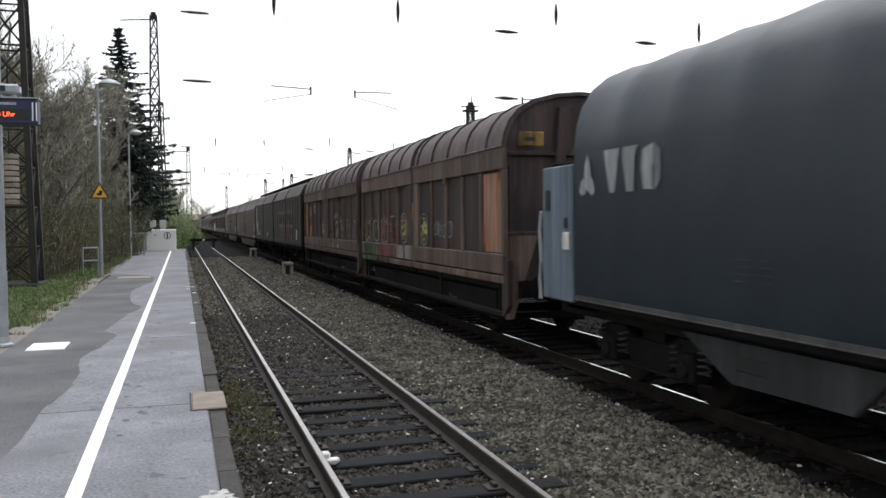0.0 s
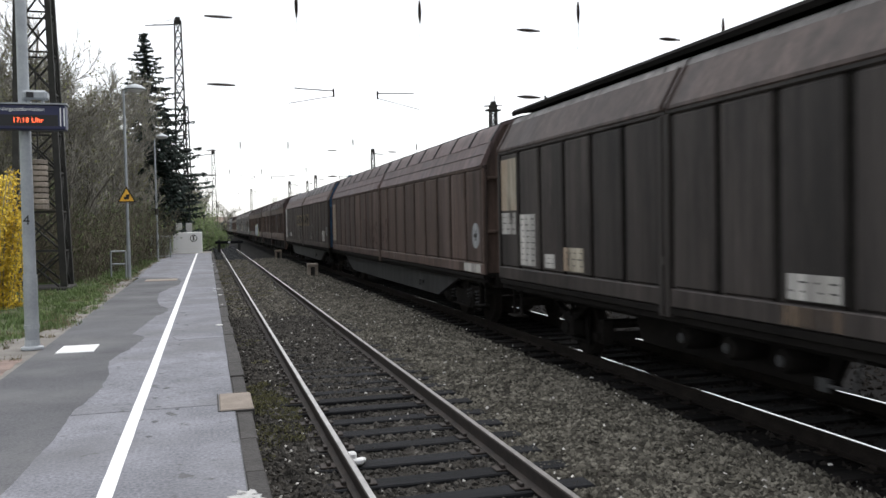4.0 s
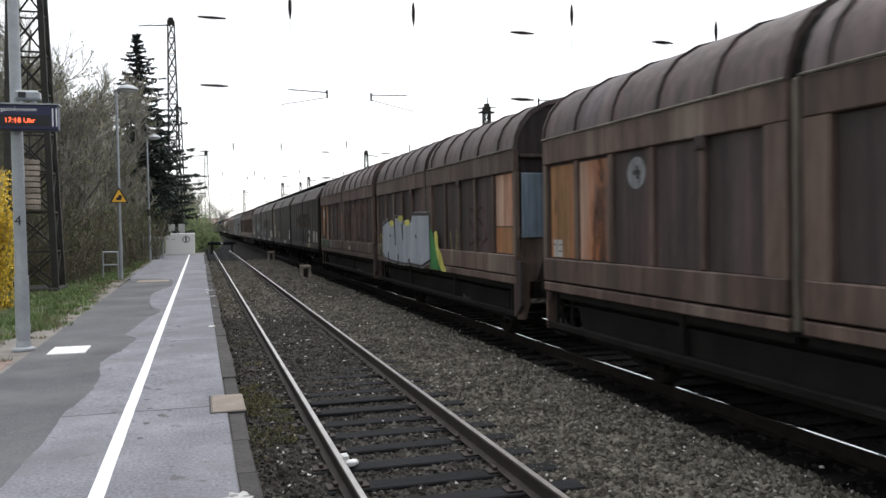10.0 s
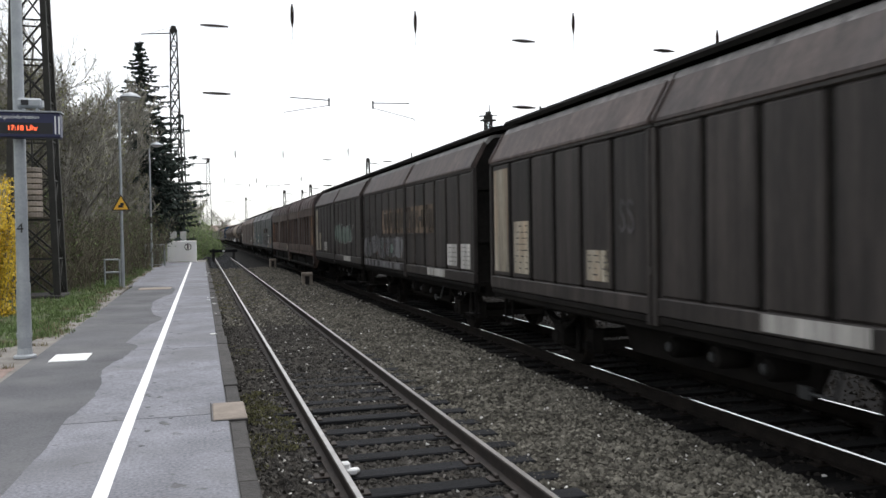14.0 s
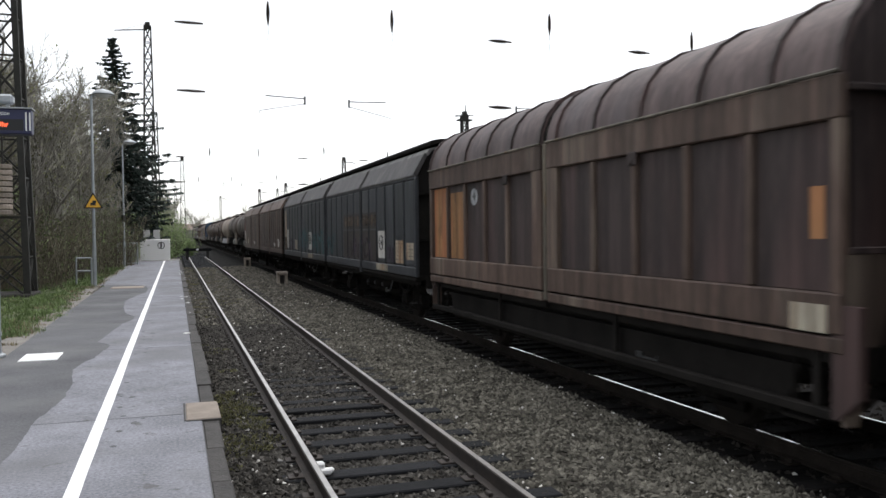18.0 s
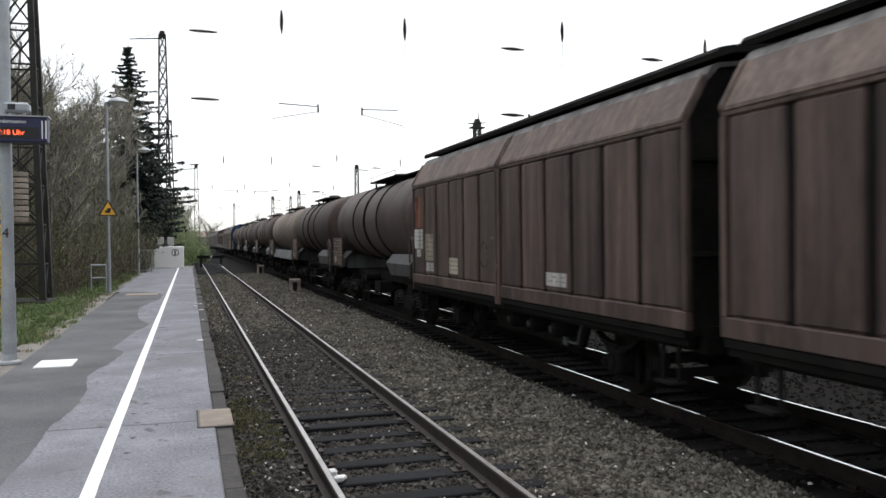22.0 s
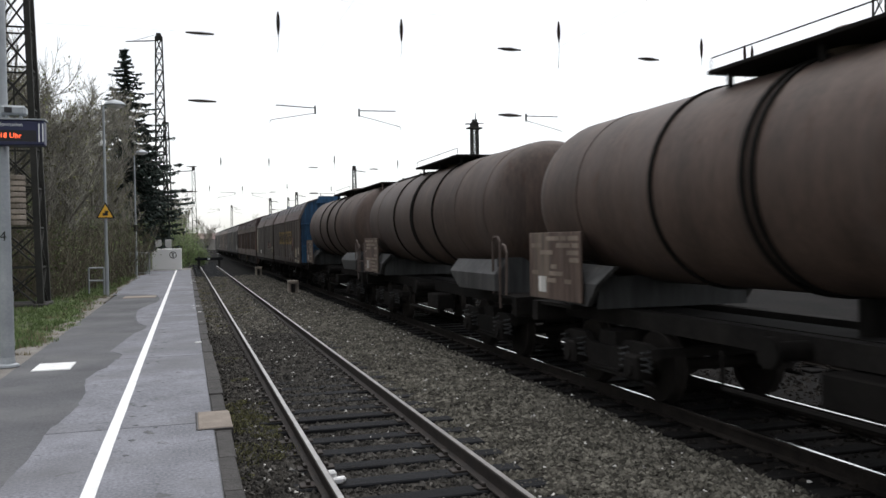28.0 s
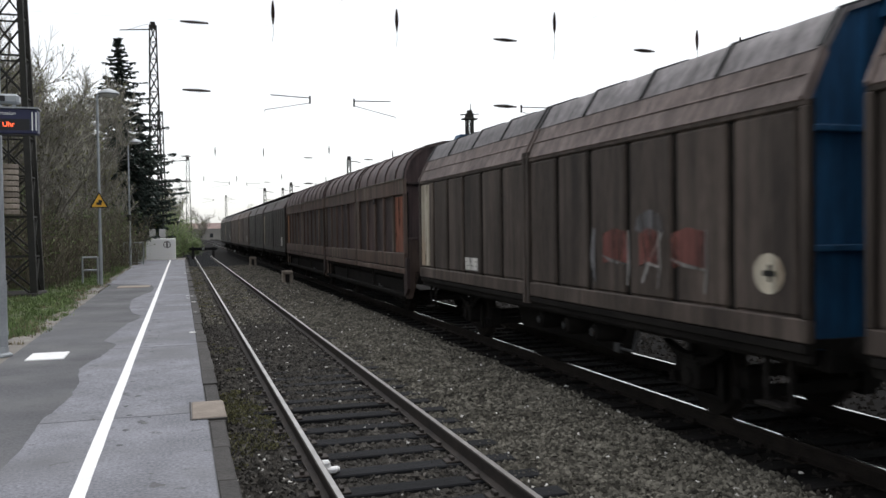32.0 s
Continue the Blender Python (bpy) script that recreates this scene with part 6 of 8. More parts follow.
w = U["c2"]
tagged(w, "rust-brown covered wagon with orange panels and white graffiti")
grimy_orange(w, (9.5, 10.5, 1.62, 2.85, P_ORANGE), (10.55, 11.6, 1.62, 3.02, P_OCHRE))
label_plate(w, 9.8, 10.4, 2.05, 2.47, P_GREY, 2)
bars(w, 10.65, 11.5, 1.9, 2.8, 6, mat=P_TAN, seed=3)
disc(w, 8.8, 9.2, 2.56, 2.93)
badge(w, 6.5, 7.15, 1.63, 2.28, 4)
stroke(w, [(4.62, 1.66), (4.6, 1.85), (4.55, 2.05), (4.45, 2.22), (4.3, 2.34), (4.1, 2.42), (3.85, 2.45), (3.5, 2.41), (3.2, 2.3), (2.95, 2.1), (2.85, 1.85)], SPRAY["white"], 0.15, "broad faded white sprayed arc")
stroke(w, [(4.15, 2.08), (4.0, 2.16), (3.75, 2.2), (3.45, 2.16), (3.25, 2.08)], SPRAY["white"], 0.08)
stroke(w, [(3.95, 1.66), (3.85, 1.85), (3.72, 1.95), (3.6, 1.8), (3.62, 1.66)], SPRAY["white"], 0.16)
stroke(w, [(5.35, 1.8), (5.15, 1.92), (5.0, 1.8), (4.9, 1.9)], SPRAY["rust"], 0.16)
tag(w, 0.5, 3.0, 1.62, 2.4, SPRAY["white"], 12, 0.05, 7)
for d in (3.3, 4.3, 4.9):
    patch(w, "paint_wash", d, d + 0.14, 1.3, 1.42, P_CREAM)

w = U["d1"]
tagged(w, "sooty dark brown covered wagon with a faded tan lettered band")
banner(w, 2.89, 8.92, 1.96, 2.79, P_TAN_BRIGHT, seed=1)
patch(w, "paint_wash", 2.89, 8.9, 1.36, 1.95, P_UMBER)
patch(w, "primer_panel", 2.92, 3.63, 1.38, 1.62, P_ORANGE)
label_plate(w, 1.25, 1.85, 1.4, 1.86, P_WHITE, 4)

w = U["d2"]
tagged(w, "sooty dark covered wagon with white data labels")
patch(w, "cream_strip", 10.85, 11.65, 2.34, 3.25, P_CREAM)
label_plate(w, 10.9, 11.6, 1.92, 2.3, None, 5)
label_plate(w, 10.0, 10.68, 1.4, 2.26, None, 6)
label_plate(w, 9.2, 9.6, 1.4, 1.62, None, 7)
label_plate(w, 8.15, 8.85, 1.39, 1.74, P_CREAM, 8)
label_plate(w, 3.02, 3.73, 1.38, 1.62, None, 9)
patch(w, "paint_wash", 3.0, 3.8, 1.14, 1.32, P_TAN)

w = U["e"]
disc(w, 0.28, 0.76, 1.62, 2.13)
patch(w, "paint_wash", 0.2, 1.3, 1.14, 1.31, P_WHITE)
patch(w, "cream_strip", 19.6, 20.45, 1.5, 3.0, P_CREAM)
bars(w, 19.7, 20.4, 1.6, 2.9, 9, mat=P_ORANGE, seed=5)
tag(w, 9.0, 13.0, 1.5, 2.3, SPRAY["rust"], 5, 0.06)

w = U["g"]
banner(w, 7.22, 13.56, 2.13, 2.74, P_GOLD, seed=2)
label_plate(w, 1.37, 2.08, 1.41, 1.88, None, 10)
disc(w, 0.4, 0.85, 1.65, 2.07)
patch(w, "cream_strip", 19.9, 20.8, 1.37, 3.24, P_WHITE)
bars(w, 20.0, 20.7, 2.2, 3.2, 8, mat=P_GREY, seed=6)
label_plate(w, 20.0, 20.7, 1.4, 2.1, None, 11)
label_plate(w, 18.16, 18.47, 1.5, 1.73, P_STEEL_BLUE, 12)
label_plate(w, 16.93, 17.69, 1.5, 1.74, None, 13)
tag(w, 10.7, 12.8, 1.36, 2.2, SPRAY["white"], 14, 0.05)
tag(w, 6.1, 6.8, 1.36, 2.3, SPRAY["white"], 15, 0.06, 2)
tag(w, 5.2, 6.0, 1.36, 2.3, SPRAY["white"], 16, 0.06, 2)
tag(w, 3.6, 4.6, 1.36, 1.9, SPRAY["grey"], 17, 0.06, 3)

w = U["h1"]
grimy_orange(w, (0.12, 0.85, 1.62, 3.0, P_RUST))
bars(w, 0.3, 0.6, 2.55, 2.8, 2, mat=P_CREAM, seed=2)
tag(w, 1.3, 3.0, 1.65, 2.1, SPRAY["grey"], 18, 0.05)
patch(w, "paint_wash", 6.9, 7.02, 1.3, 1.46, P_CREAM)
patch(w, "paint_wash", 9.0, 9.1, 1.3, 1.46, P_CREAM)
part("paint_smear", Geo().box(-1.48, -1.475, 0.03, 0.12, 2.5, 2.85), SPRAY["blue"], w)
part("paint_smear", Geo().box(-1.48, -1.475, 0.03, 0.12, 2.0, 2.5), SPRAY["rust"], w)

w = U["h2"]
tagged(w, "rust-brown covered wagon with orange primer panels at one end")
grimy_orange(w, (9.5, 10.48, 1.62, 3.0, P_ORANGE), (10.55, 11.5, 1.62, 3.0, P_OCHRE))
disc(w, 8.6, 9.05, 2.55, 2.95)
label_plate(w, 11.08, 11.4, 1.63, 1.89, None, 19)
tag(w, 2.0, 3.4, 1.65, 2.4, SPRAY["white"], 20, 0.03)
tag(w, 0.9, 1.6, 1.65, 2.1, SPRAY["grey"], 21, 0.04)
tag(w, 2.9, 3.6, 1.7, 2.5, SPRAY["grey"], 22, 0.05, 2)

w = U["j1"]
tagged(w, "rust-brown covered wagon with a large silver and green graffito")
grimy_orange(w, (0.16, 1.1, 2.1, 3.02, P_ORANGE), (0.16, 1.1, 1.62, 2.08, P_OCHRE))
top = [(10.75, 2.12), (10.0, 2.26), (9.95, 2.14), (9.2, 2.2), (9.1, 2.34), (8.3, 2.3), (8.2, 2.16), (7.3, 2.22), (7.2, 2.38), (5.6, 2.36)]
low = [(5.55, 1.34), (6.4, 1.17), (7.4, 1.19), (8.4, 1.16), (9.6, 1.19), (10.5, 1.24), (10.8, 1.4)]
blob(w, [(d + (0.09 if d > 8 else -0.09), z + (0.1 if z > 1.8 else -0.08)) for d, z in top + low], SPRAY["white"], "pale halo of the graffito", 0.002)
blob(w, [(d + (0.06 if d > 8 else -0.06), z + (0.07 if z > 1.8 else -0.05)) for d, z in top + low], P_BAR, "black outline of the graffito", 0.003)
blob(w, top + low, SPRAY["silver"], "silver filled letters of the graffito", 0.008)
for d, z, h in ((8.2, 1.75, 0.45), (9.1, 1.6, 0.62), (9.95, 1.1, 0.3), (8.75, 1.1, 0.28), (7.5, 1.1, 0.2)):
    blob(w, [(d, z), (d + 0.04, z + h), (d + 0.2, z + h - 0.03), (d + 0.07, z)], P_BAR, "", 0.012)
stroke(w, [(5.7, 1.62), (7.0, 1.61), (8.3, 1.62), (10.4, 1.6)], SPRAY["white"], 0.03)
for d, z in ((6.75, 1.85), (9.7, 1.85)):
    blob(w, [(d, z), (d + 0.1, z + 0.08), (d + 0.16, z + 0.02), (d + 0.05, z - 0.06)], P_BAR, "", 0.012)
for d, z in ((9.6, 2.2), (7.75, 2.2), (8.5, 2.32)):
    blob(w, [(d + 0.3 * math.cos(a), z + 0.09 * math.sin(a)) for a in (0, 0.8, 1.6, 2.4, 3.14, 4, 5)], SPRAY["lemon"], "", 0.011)
blob(w, bent([(5.5, 1.13), (5.5, 2.0), (5.3, 1.97), (5.15, 1.78), (5.0, 1.76), (4.85, 1.55), (4.6, 1.35), (4.42, 1.13)], 4), SPRAY["bright_green"], "bright green sprayed shape", 0.004)
blob(w, bent([(5.14, 1.95), (5.0, 2.0), (4.84, 1.86), (4.84, 1.66), (4.62, 1.52), (4.45, 1.3), (4.2, 1.13), (4.55, 1.12), (4.8, 1.3), (5.0, 1.55), (5.1, 1.76)], 4), SPRAY["lemon"], "yellow sprayed drip shape", 0.007)
blob_on(w, [(4.45 + 0.11 * math.cos(q), 1.98 + 0.13 * math.sin(q)) for q in (0, 0.8, 1.6, 2.4, 3.14, 3.9, 4.7, 5.5)], SPRAY["lemon"])
stroke(w, bent([(10.8, 2.1), (11.05, 1.85), (11.1, 1.65)]), SPRAY["lemon"], 0.1)
patch(w, "paint_wash", 10.85, 11.5, 1.27, 1.58, SPRAY["olive"])
tag(w, 3.1, 4.1, 1.5, 2.1, SPRAY["yellow"], 24, 0.04)
tag(w, 10.85, 11.5, 1.3, 2.0, SPRAY["yellow"], 25, 0.07, 2)
tag(w, 1.6, 2.8, 1.7, 2.6, SPRAY["rust"], 26, 0.06)
part("end_panel", Geo().box(-1.36, -0.9, -w["length"] / 2 - 0.10, -w["length"] / 2 - 0.08, 1.9, 3.0, 0.008), P_STEEL_BLUE, w, "blue-grey steel panel on the end wall")

w = U["j2"]
tagged(w, "rust-brown covered wagon with orange and cream primer panels")
grimy_orange(w, (9.5, 10.48, 1.62, 3.02, P_ORANGE), (10.55, 11.5, 1.75, 3.02, P_OCHRE))
label_plate(w, 10.6, 11.2, 2.5, 2.85, None, 26)
label_plate(w, 9.7, 10.2, 1.9, 2.3, P_CREAM, 27)
label_plate(w, 8.7, 9.0, 2.5, 2.9, P_GREY, 28)
patch(w, "paint_wash", 9.6, 11.5, 1.26, 1.58, SPRAY["green"])
patch(w, "paint_wash", 8.6, 9.5, 1.26, 1.58, SPRAY["pale"])
tag(w, 1.0, 5.2, 1.64, 2.8, SPRAY["rust"], 91, 0.3, 4)
tag(w, 6.6, 9.3, 1.64, 2.8, SPRAY["grey"], 92, 0.07, 4)
tag(w, 1.2, 5.0, 1.64, 2.5, SPRAY["grey"], 94, 0.06, 4)
part("paint_smear", Geo().box(-1.456, -1.45, 0.12, 0.3, 2.0, 2.6), P_OCHRE, w)
patch(w, "paint_wash", 4.2, 4.45, 1.3, 1.44, P_CREAM)

w = U["k1"]
banner(w, 2.79, 8.74, 2.12, 2.78, P_TAN, seed=3)
label_plate(w, 1.22, 1.85, 1.4, 1.94, None, 31)
label_plate(w, 0.3, 0.85, 1.42, 1.9, None, 32)
ring_plate(w, 3.03, 3.66, 1.38, 1.95)
patch(w, "paint_wash", 2.6, 3.87, 1.15, 1.32, P_CREAM)

w = U["k2"]
label_plate(w, 0.27, 0.76, 1.41, 1.96, None, 34)
patch(w, "paint_wash", 2.45, 3.85, 1.15, 1.32, P_WHITE)
patch(w, "cream_strip", 10.85, 11.55, 1.43, 3.25, P_CREAM)
label_plate(w, 9.9, 10.55, 1.43, 2.31, P_CREAM, 35)
label_plate(w, 7.05, 7.7, 1.45, 1.87, P_CREAM, 36)
tag(w, 6.3, 6.7, 2.09, 2.53, SPRAY["grey"], 37, 0.05, 2)

w = U["k3"]
banner(w, 2.86, 8.76, 2.14, 2.81, P_TAN, seed=4)
label_plate(w, 1.2, 1.9, 1.43, 1.89, None, 38)
label_plate(w, 0.27, 0.9, 1.39, 1.9, None, 39)
patch(w, "paint_wash", 2.1, 3.6, 1.15, 1.32, P_WHITE)
throw_up(w, 6.1, 11.6, 1.4, 2.12, 5, SPRAY["pale"], P_INK, 40, 0.05)
for d, z, mat in ((7.0, 1.75, "red"), (7.5, 1.7, "mint"), (8.4, 1.72, "red"), (8.75, 1.78, "mint"), (9.6, 1.65, "red"), (10.6, 1.75, "red"), (10.9, 1.68, "mint")):
    blob_on(w, [(d, z - 0.13), (d - 0.12, z), (d, z + 0.14), (d + 0.22, z + 0.12), (d + 0.25, z - 0.1)], SPRAY[mat])
patch(w, "paint_wash", 6.2, 11.5, 1.15, 1.31, SPRAY["pale"])
tag(w, 9.9, 11.2, 2.3, 2.6, SPRAY["grey"], 93, 0.04, 3)

w = U["k4"]
tagged(w, "sooty dark covered wagon with mint green spray tags")
patch(w, "cream_strip", 10.85, 11.6, 1.4, 3.25, P_CREAM)
throw_up(w, 1.9, 6.1, 1.78, 2.5, 7, SPRAY["mint"], SPRAY["white"], 41, 0.035)
tag(w, 1.0, 1.7, 1.95, 2.6, SPRAY["white"], 42, 0.05, 1)
label_plate(w, 8.1, 8.85, 1.44, 1.81, None, 42)
label_plate(w, 9.9, 10.5, 1.44, 2.2, P_CREAM, 43)
patch(w, "paint_wash", 2.1, 3.6, 1.15, 1.32, P_WHITE)

w = U["l1"]
grimy_orange(w, (0.15, 0.85, 1.62, 3.0, P_OCHRE))
tag(w, 2.5, 4.5, 1.65, 2.2, SPRAY["grey"], 44, 0.05)
w = U["l2"]
tagged(w, "rust-brown covered wagon with ochre panels at one end")
grimy_orange(w, (9.5, 10.4, 1.62, 2.9, P_OCHRE), (10.55, 11.5, 1.62, 3.02, P_OCHRE), (0.24, 0.42, 2.05, 2.5, P_OCHRE))
disc(w, 8.85, 9.2, 2.62, 2.93)
patch(w, "paint_wash", 0.15, 0.6, 1.26, 1.5, P_CREAM)

w = U["m1"]
tagged(w, "sooty black covered wagon with cream labels and faded lettering")
ring_plate(w, 3.0, 3.7, 1.47, 2.18)
patch(w, "paint_wash", 2.65, 3.9, 1.15, 1.32, P_CREAM)
label_plate(w, 1.12, 1.84, 1.39, 1.94, P_CREAM, 45)
label_plate(w, 0.2, 0.83, 1.5, 1.89, P_CREAM, 46)
patch(w, "paint_wash", 3.75, 8.6, 1.36, 2.2, P_DARK)
banner(w, 3.9, 8.55, 2.25, 2.7, P_DARK, P_TAN, seed=5)
tag(w, 2.05, 2.7, 1.39, 1.82, SPRAY["purple"], 47, 0.06, 3)
tag(w, 4.4, 7.4, 1.38, 2.0, SPRAY["purple"], 48, 0.08)
wild_tag(w, 10.2, 11.65, 1.36, 2.1, 3, SPRAY["teal"], 49, 0.045)
g = Geo()
for y, z, wd in ((-0.95, 2.02, 0.14), (-0.7, 2.02, 0.16), (-0.45, 1.98, 0.12), (-0.95, 1.8, 0.16), (-0.68, 1.78, 0.14), (-0.9, 1.6, 0.08)):
    g.box(y, y + wd, -w["length"] / 2 + 0.055, -w["length"] / 2 + 0.068, z, z + 0.1)
part("lettering", g, P_FADED, w, "faded white scrawl on the end wall", kind="stuff")

w = U["m2"]
tagged(w, "sooty black covered wagon with teal graffiti and white plates")
ring_plate(w, 3.1, 3.82, 1.48, 2.18)
patch(w, "paint_wash", 2.7, 4.0, 1.15, 1.32, P_CREAM)
wild_tag(w, 4.1, 6.75, 1.38, 2.3, 8, SPRAY["teal"], 50, 0.042)
wild_tag(w, 1.2, 2.95, 1.38, 2.25, 5, SPRAY["teal"], 51, 0.045)
wild_tag(w, 0.2, 1.2, 1.38, 2.3, 2, SPRAY["teal"], 52, 0.05)
stroke(w, bent([(1.25, 2.05), (0.95, 2.28), (0.75, 2.12), (0.5, 2.25), (0.35, 2.0)]), SPRAY["teal"], 0.08)
patch(w, "cream_strip", 10.85, 11.65, 1.98, 3.25, P_CREAM)
patch(w, "primer_panel", 10.95, 11.3, 2.1, 3.1, P_ORANGE)
patch(w, "cream_strip", 10.85, 11.65, 1.36, 1.96, P_TAN)
bars(w, 10.9, 11.6, 1.4, 2.3, 9, seed=90)
label_plate(w, 10.04, 10.7, 1.46, 2.32, None, 53)
label_plate(w, 7.25, 7.94, 1.43, 1.84, P_CREAM, 54)
tag(w, 8.0, 10.0, 1.36, 1.9, SPRAY["purple"], 55, 0.09)

for key, seed in (("m3", 56), ("m4", 60)):
    w = U[key]
    label_plate(w, 3.07, 3.77, 1.43, 1.63, None, seed)
label_plate(U["m3"], 1.16, 1.85, 1.44, 1.84, None, 57)
tag(U["m3"], 3.9, 9.5, 1.5, 2.3, SPRAY["grey"], 58, 0.06)
w = U["m4"]
tagged(w, "grimy umber covered wagon with a red strip and white labels")
patch(w, "primer_panel", 10.95, 11.5, 2.42, 3.15, P_RUST)
label_plate(w, 10.85, 11.55, 1.93, 2.38, None, 61)
label_plate(w, 11.0, 11.35, 1.74, 1.91, None, 62)
label_plate(w, 9.95, 10.6, 1.67, 2.27, P_CREAM, 63)
label_plate(w, 9.95, 10.55, 1.43, 1.62, None, 64)
label_plate(w, 8.19, 8.77, 1.43, 1.76, P_CREAM, 65)
tag(w, 5.8, 6.8, 1.6, 2.2, SPRAY["grey"], 66, 0.05)

w = U["p1"]
tagged(w, "faded brown covered wagon with a yellow lettered band, blue ends")
banner(w, 3.26, 9.36, 2.04, 2.72, P_GOLD_BRIGHT, seed=6)
blob_on(w, [(2.55, 1.42), (2.5, 2.0), (2.62, 2.35), (2.85, 2.4), (3.05, 2.2), (3.08, 1.42)], SPRAY["red"], "dull red sprayed shape")
label_plate(w, 1.28, 1.98, 1.39, 1.83, P_CREAM, 67)
disc(w, 0.4, 0.82, 1.52, 1.9, P_CREAM)
panel_face = w["face"]
w["face"] = min(panel_face, -1.462)  # the sole bar stands proud of the panels
throw_up(w, 0.2, 1.75, 1.17, 1.31, 6, P_CREAM, SPRAY["white"], 95, 0.012)
w["face"] = panel_face
patch(w, "paint_wash", 2.4, 4.6, 1.15, 1.31, SPRAY["rust"])
stroke(w, bent([(4.3, 2.15), (4.26, 1.85), (4.32, 1.62), (4.3, 1.45), (4.22, 1.4)]), SPRAY["silver"], 0.05)
stroke(w, bent([(3.68, 2.1), (3.72, 1.8), (3.78, 1.6), (3.66, 1.48)]), SPRAY["silver"], 0.05)
stroke(w, bent([(3.52, 1.4), (3.58, 1.56), (3.46, 1.68), (3.38, 1.6), (3.48, 1.54)]), SPRAY["silver"], 0.05)
stroke(w, bent([(5.0, 1.95), (4.97, 1.7), (5.0, 1.42)]), SPRAY["pale"], 0.05)
stroke(w, bent([(2.78, 2.32), (2.64, 2.15), (2.6, 1.85), (2.64, 1.5)]), SPRAY["silver"], 0.045)
stroke(w, bent([(2.98, 1.75), (2.9, 1.55), (3.04, 1.44), (2.78, 1.43)]), SPRAY["silver"], 0.05)

w = U["p2"]
tagged(w, "faded brown covered wagon with red spray tags, blue ends")
for d, wd in ((1.5, 0.62), (2.4, 0.4), (3.1, 0.62)):
    blob_on(w, [(d, 1.72), (d, 2.1), (d + wd * 0.5, 2.15), (d + wd, 2.08), (d + wd, 1.7), (d + wd * 0.5, 1.76)], SPRAY["red"], "dull red sprayed shape")
    stroke(w, [(d - 0.03, 2.12), (d - 0.04, 1.7), (d, 1.45)], SPRAY["white"], 0.05)
    stroke(w, [(d - 0.03, 1.7), (d + wd * 0.6, 1.74), (d + wd, 1.8)], SPRAY["white"], 0.045)
stroke(w, bent([(2.3, 2.1), (2.55, 1.8), (2.75, 1.5)]), SPRAY["white"], 0.05)
stroke(w, [(3.95, 2.15), (4.0, 1.8), (3.95, 1.45)], SPRAY["pale"], 0.14)
blob_on(w, [(2.3, 2.1), (2.35, 2.3), (2.6, 2.36), (2.85, 2.28), (2.9, 2.12), (2.6, 2.06)], SPRAY["pale"], "pale smeared paint")
disc(w, 0.3, 0.72, 1.52, 1.9, P_CREAM)
label_plate(w, 8.55, 9.25, 1.4, 1.63, None, 72)
patch(w, "cream_strip", 11.66, 12.3, 1.38, 3.15, P_CREAM)
grimy_orange(U["q1"], (0.15, 1.1, 1.62, 3.0, P_RUST))
grimy_orange(U["q2"], (10.55, 11.5, 1.62, 3.0, P_OCHRE))
for key in ("r1", "r3", "r5"):
    patch(U[key], "cream_strip", 10.9, 11.6, 1.4, 3.2, P_CREAM)
    label_plate(U[key], 1.2, 1.9, 1.43, 1.89, None, 80)


# ---- platform furniture ----
BLUE_SIGN = plain("dark_blue_enamel", (0.012, 0.015, 0.062), 0.5)
LED_GLASS = plain("black_display_glass", (0.004, 0.004, 0.007), 0.5)
LED_RED = plain("red_diodes", (1.0, 0.12, 0.04), 0.5, glow=1.4)
WHITE_ENAMEL = plain("white_enamel", (0.78, 0.78, 0.78), 0.4)
YELLOW_ENAMEL = surface("yellow_enamel", (0.7, 0.36, 0.02), (0.85, 0.47, 0.04), 0.45, size=3, fine=30, bump=0.05, per_object=0)


def writing(name, text, size, at, material, parent):
    cu = bpy.data.curves.new(name, "FONT")
    cu.body, cu.size, cu.extrude, cu.align_x, cu.align_y = text, size, 0.001, "CENTER", "CENTER"
    cu.materials.append(material)
    ob = new(name, cu)
    ob.parent, ob.matrix_basis = parent, at
    return ob


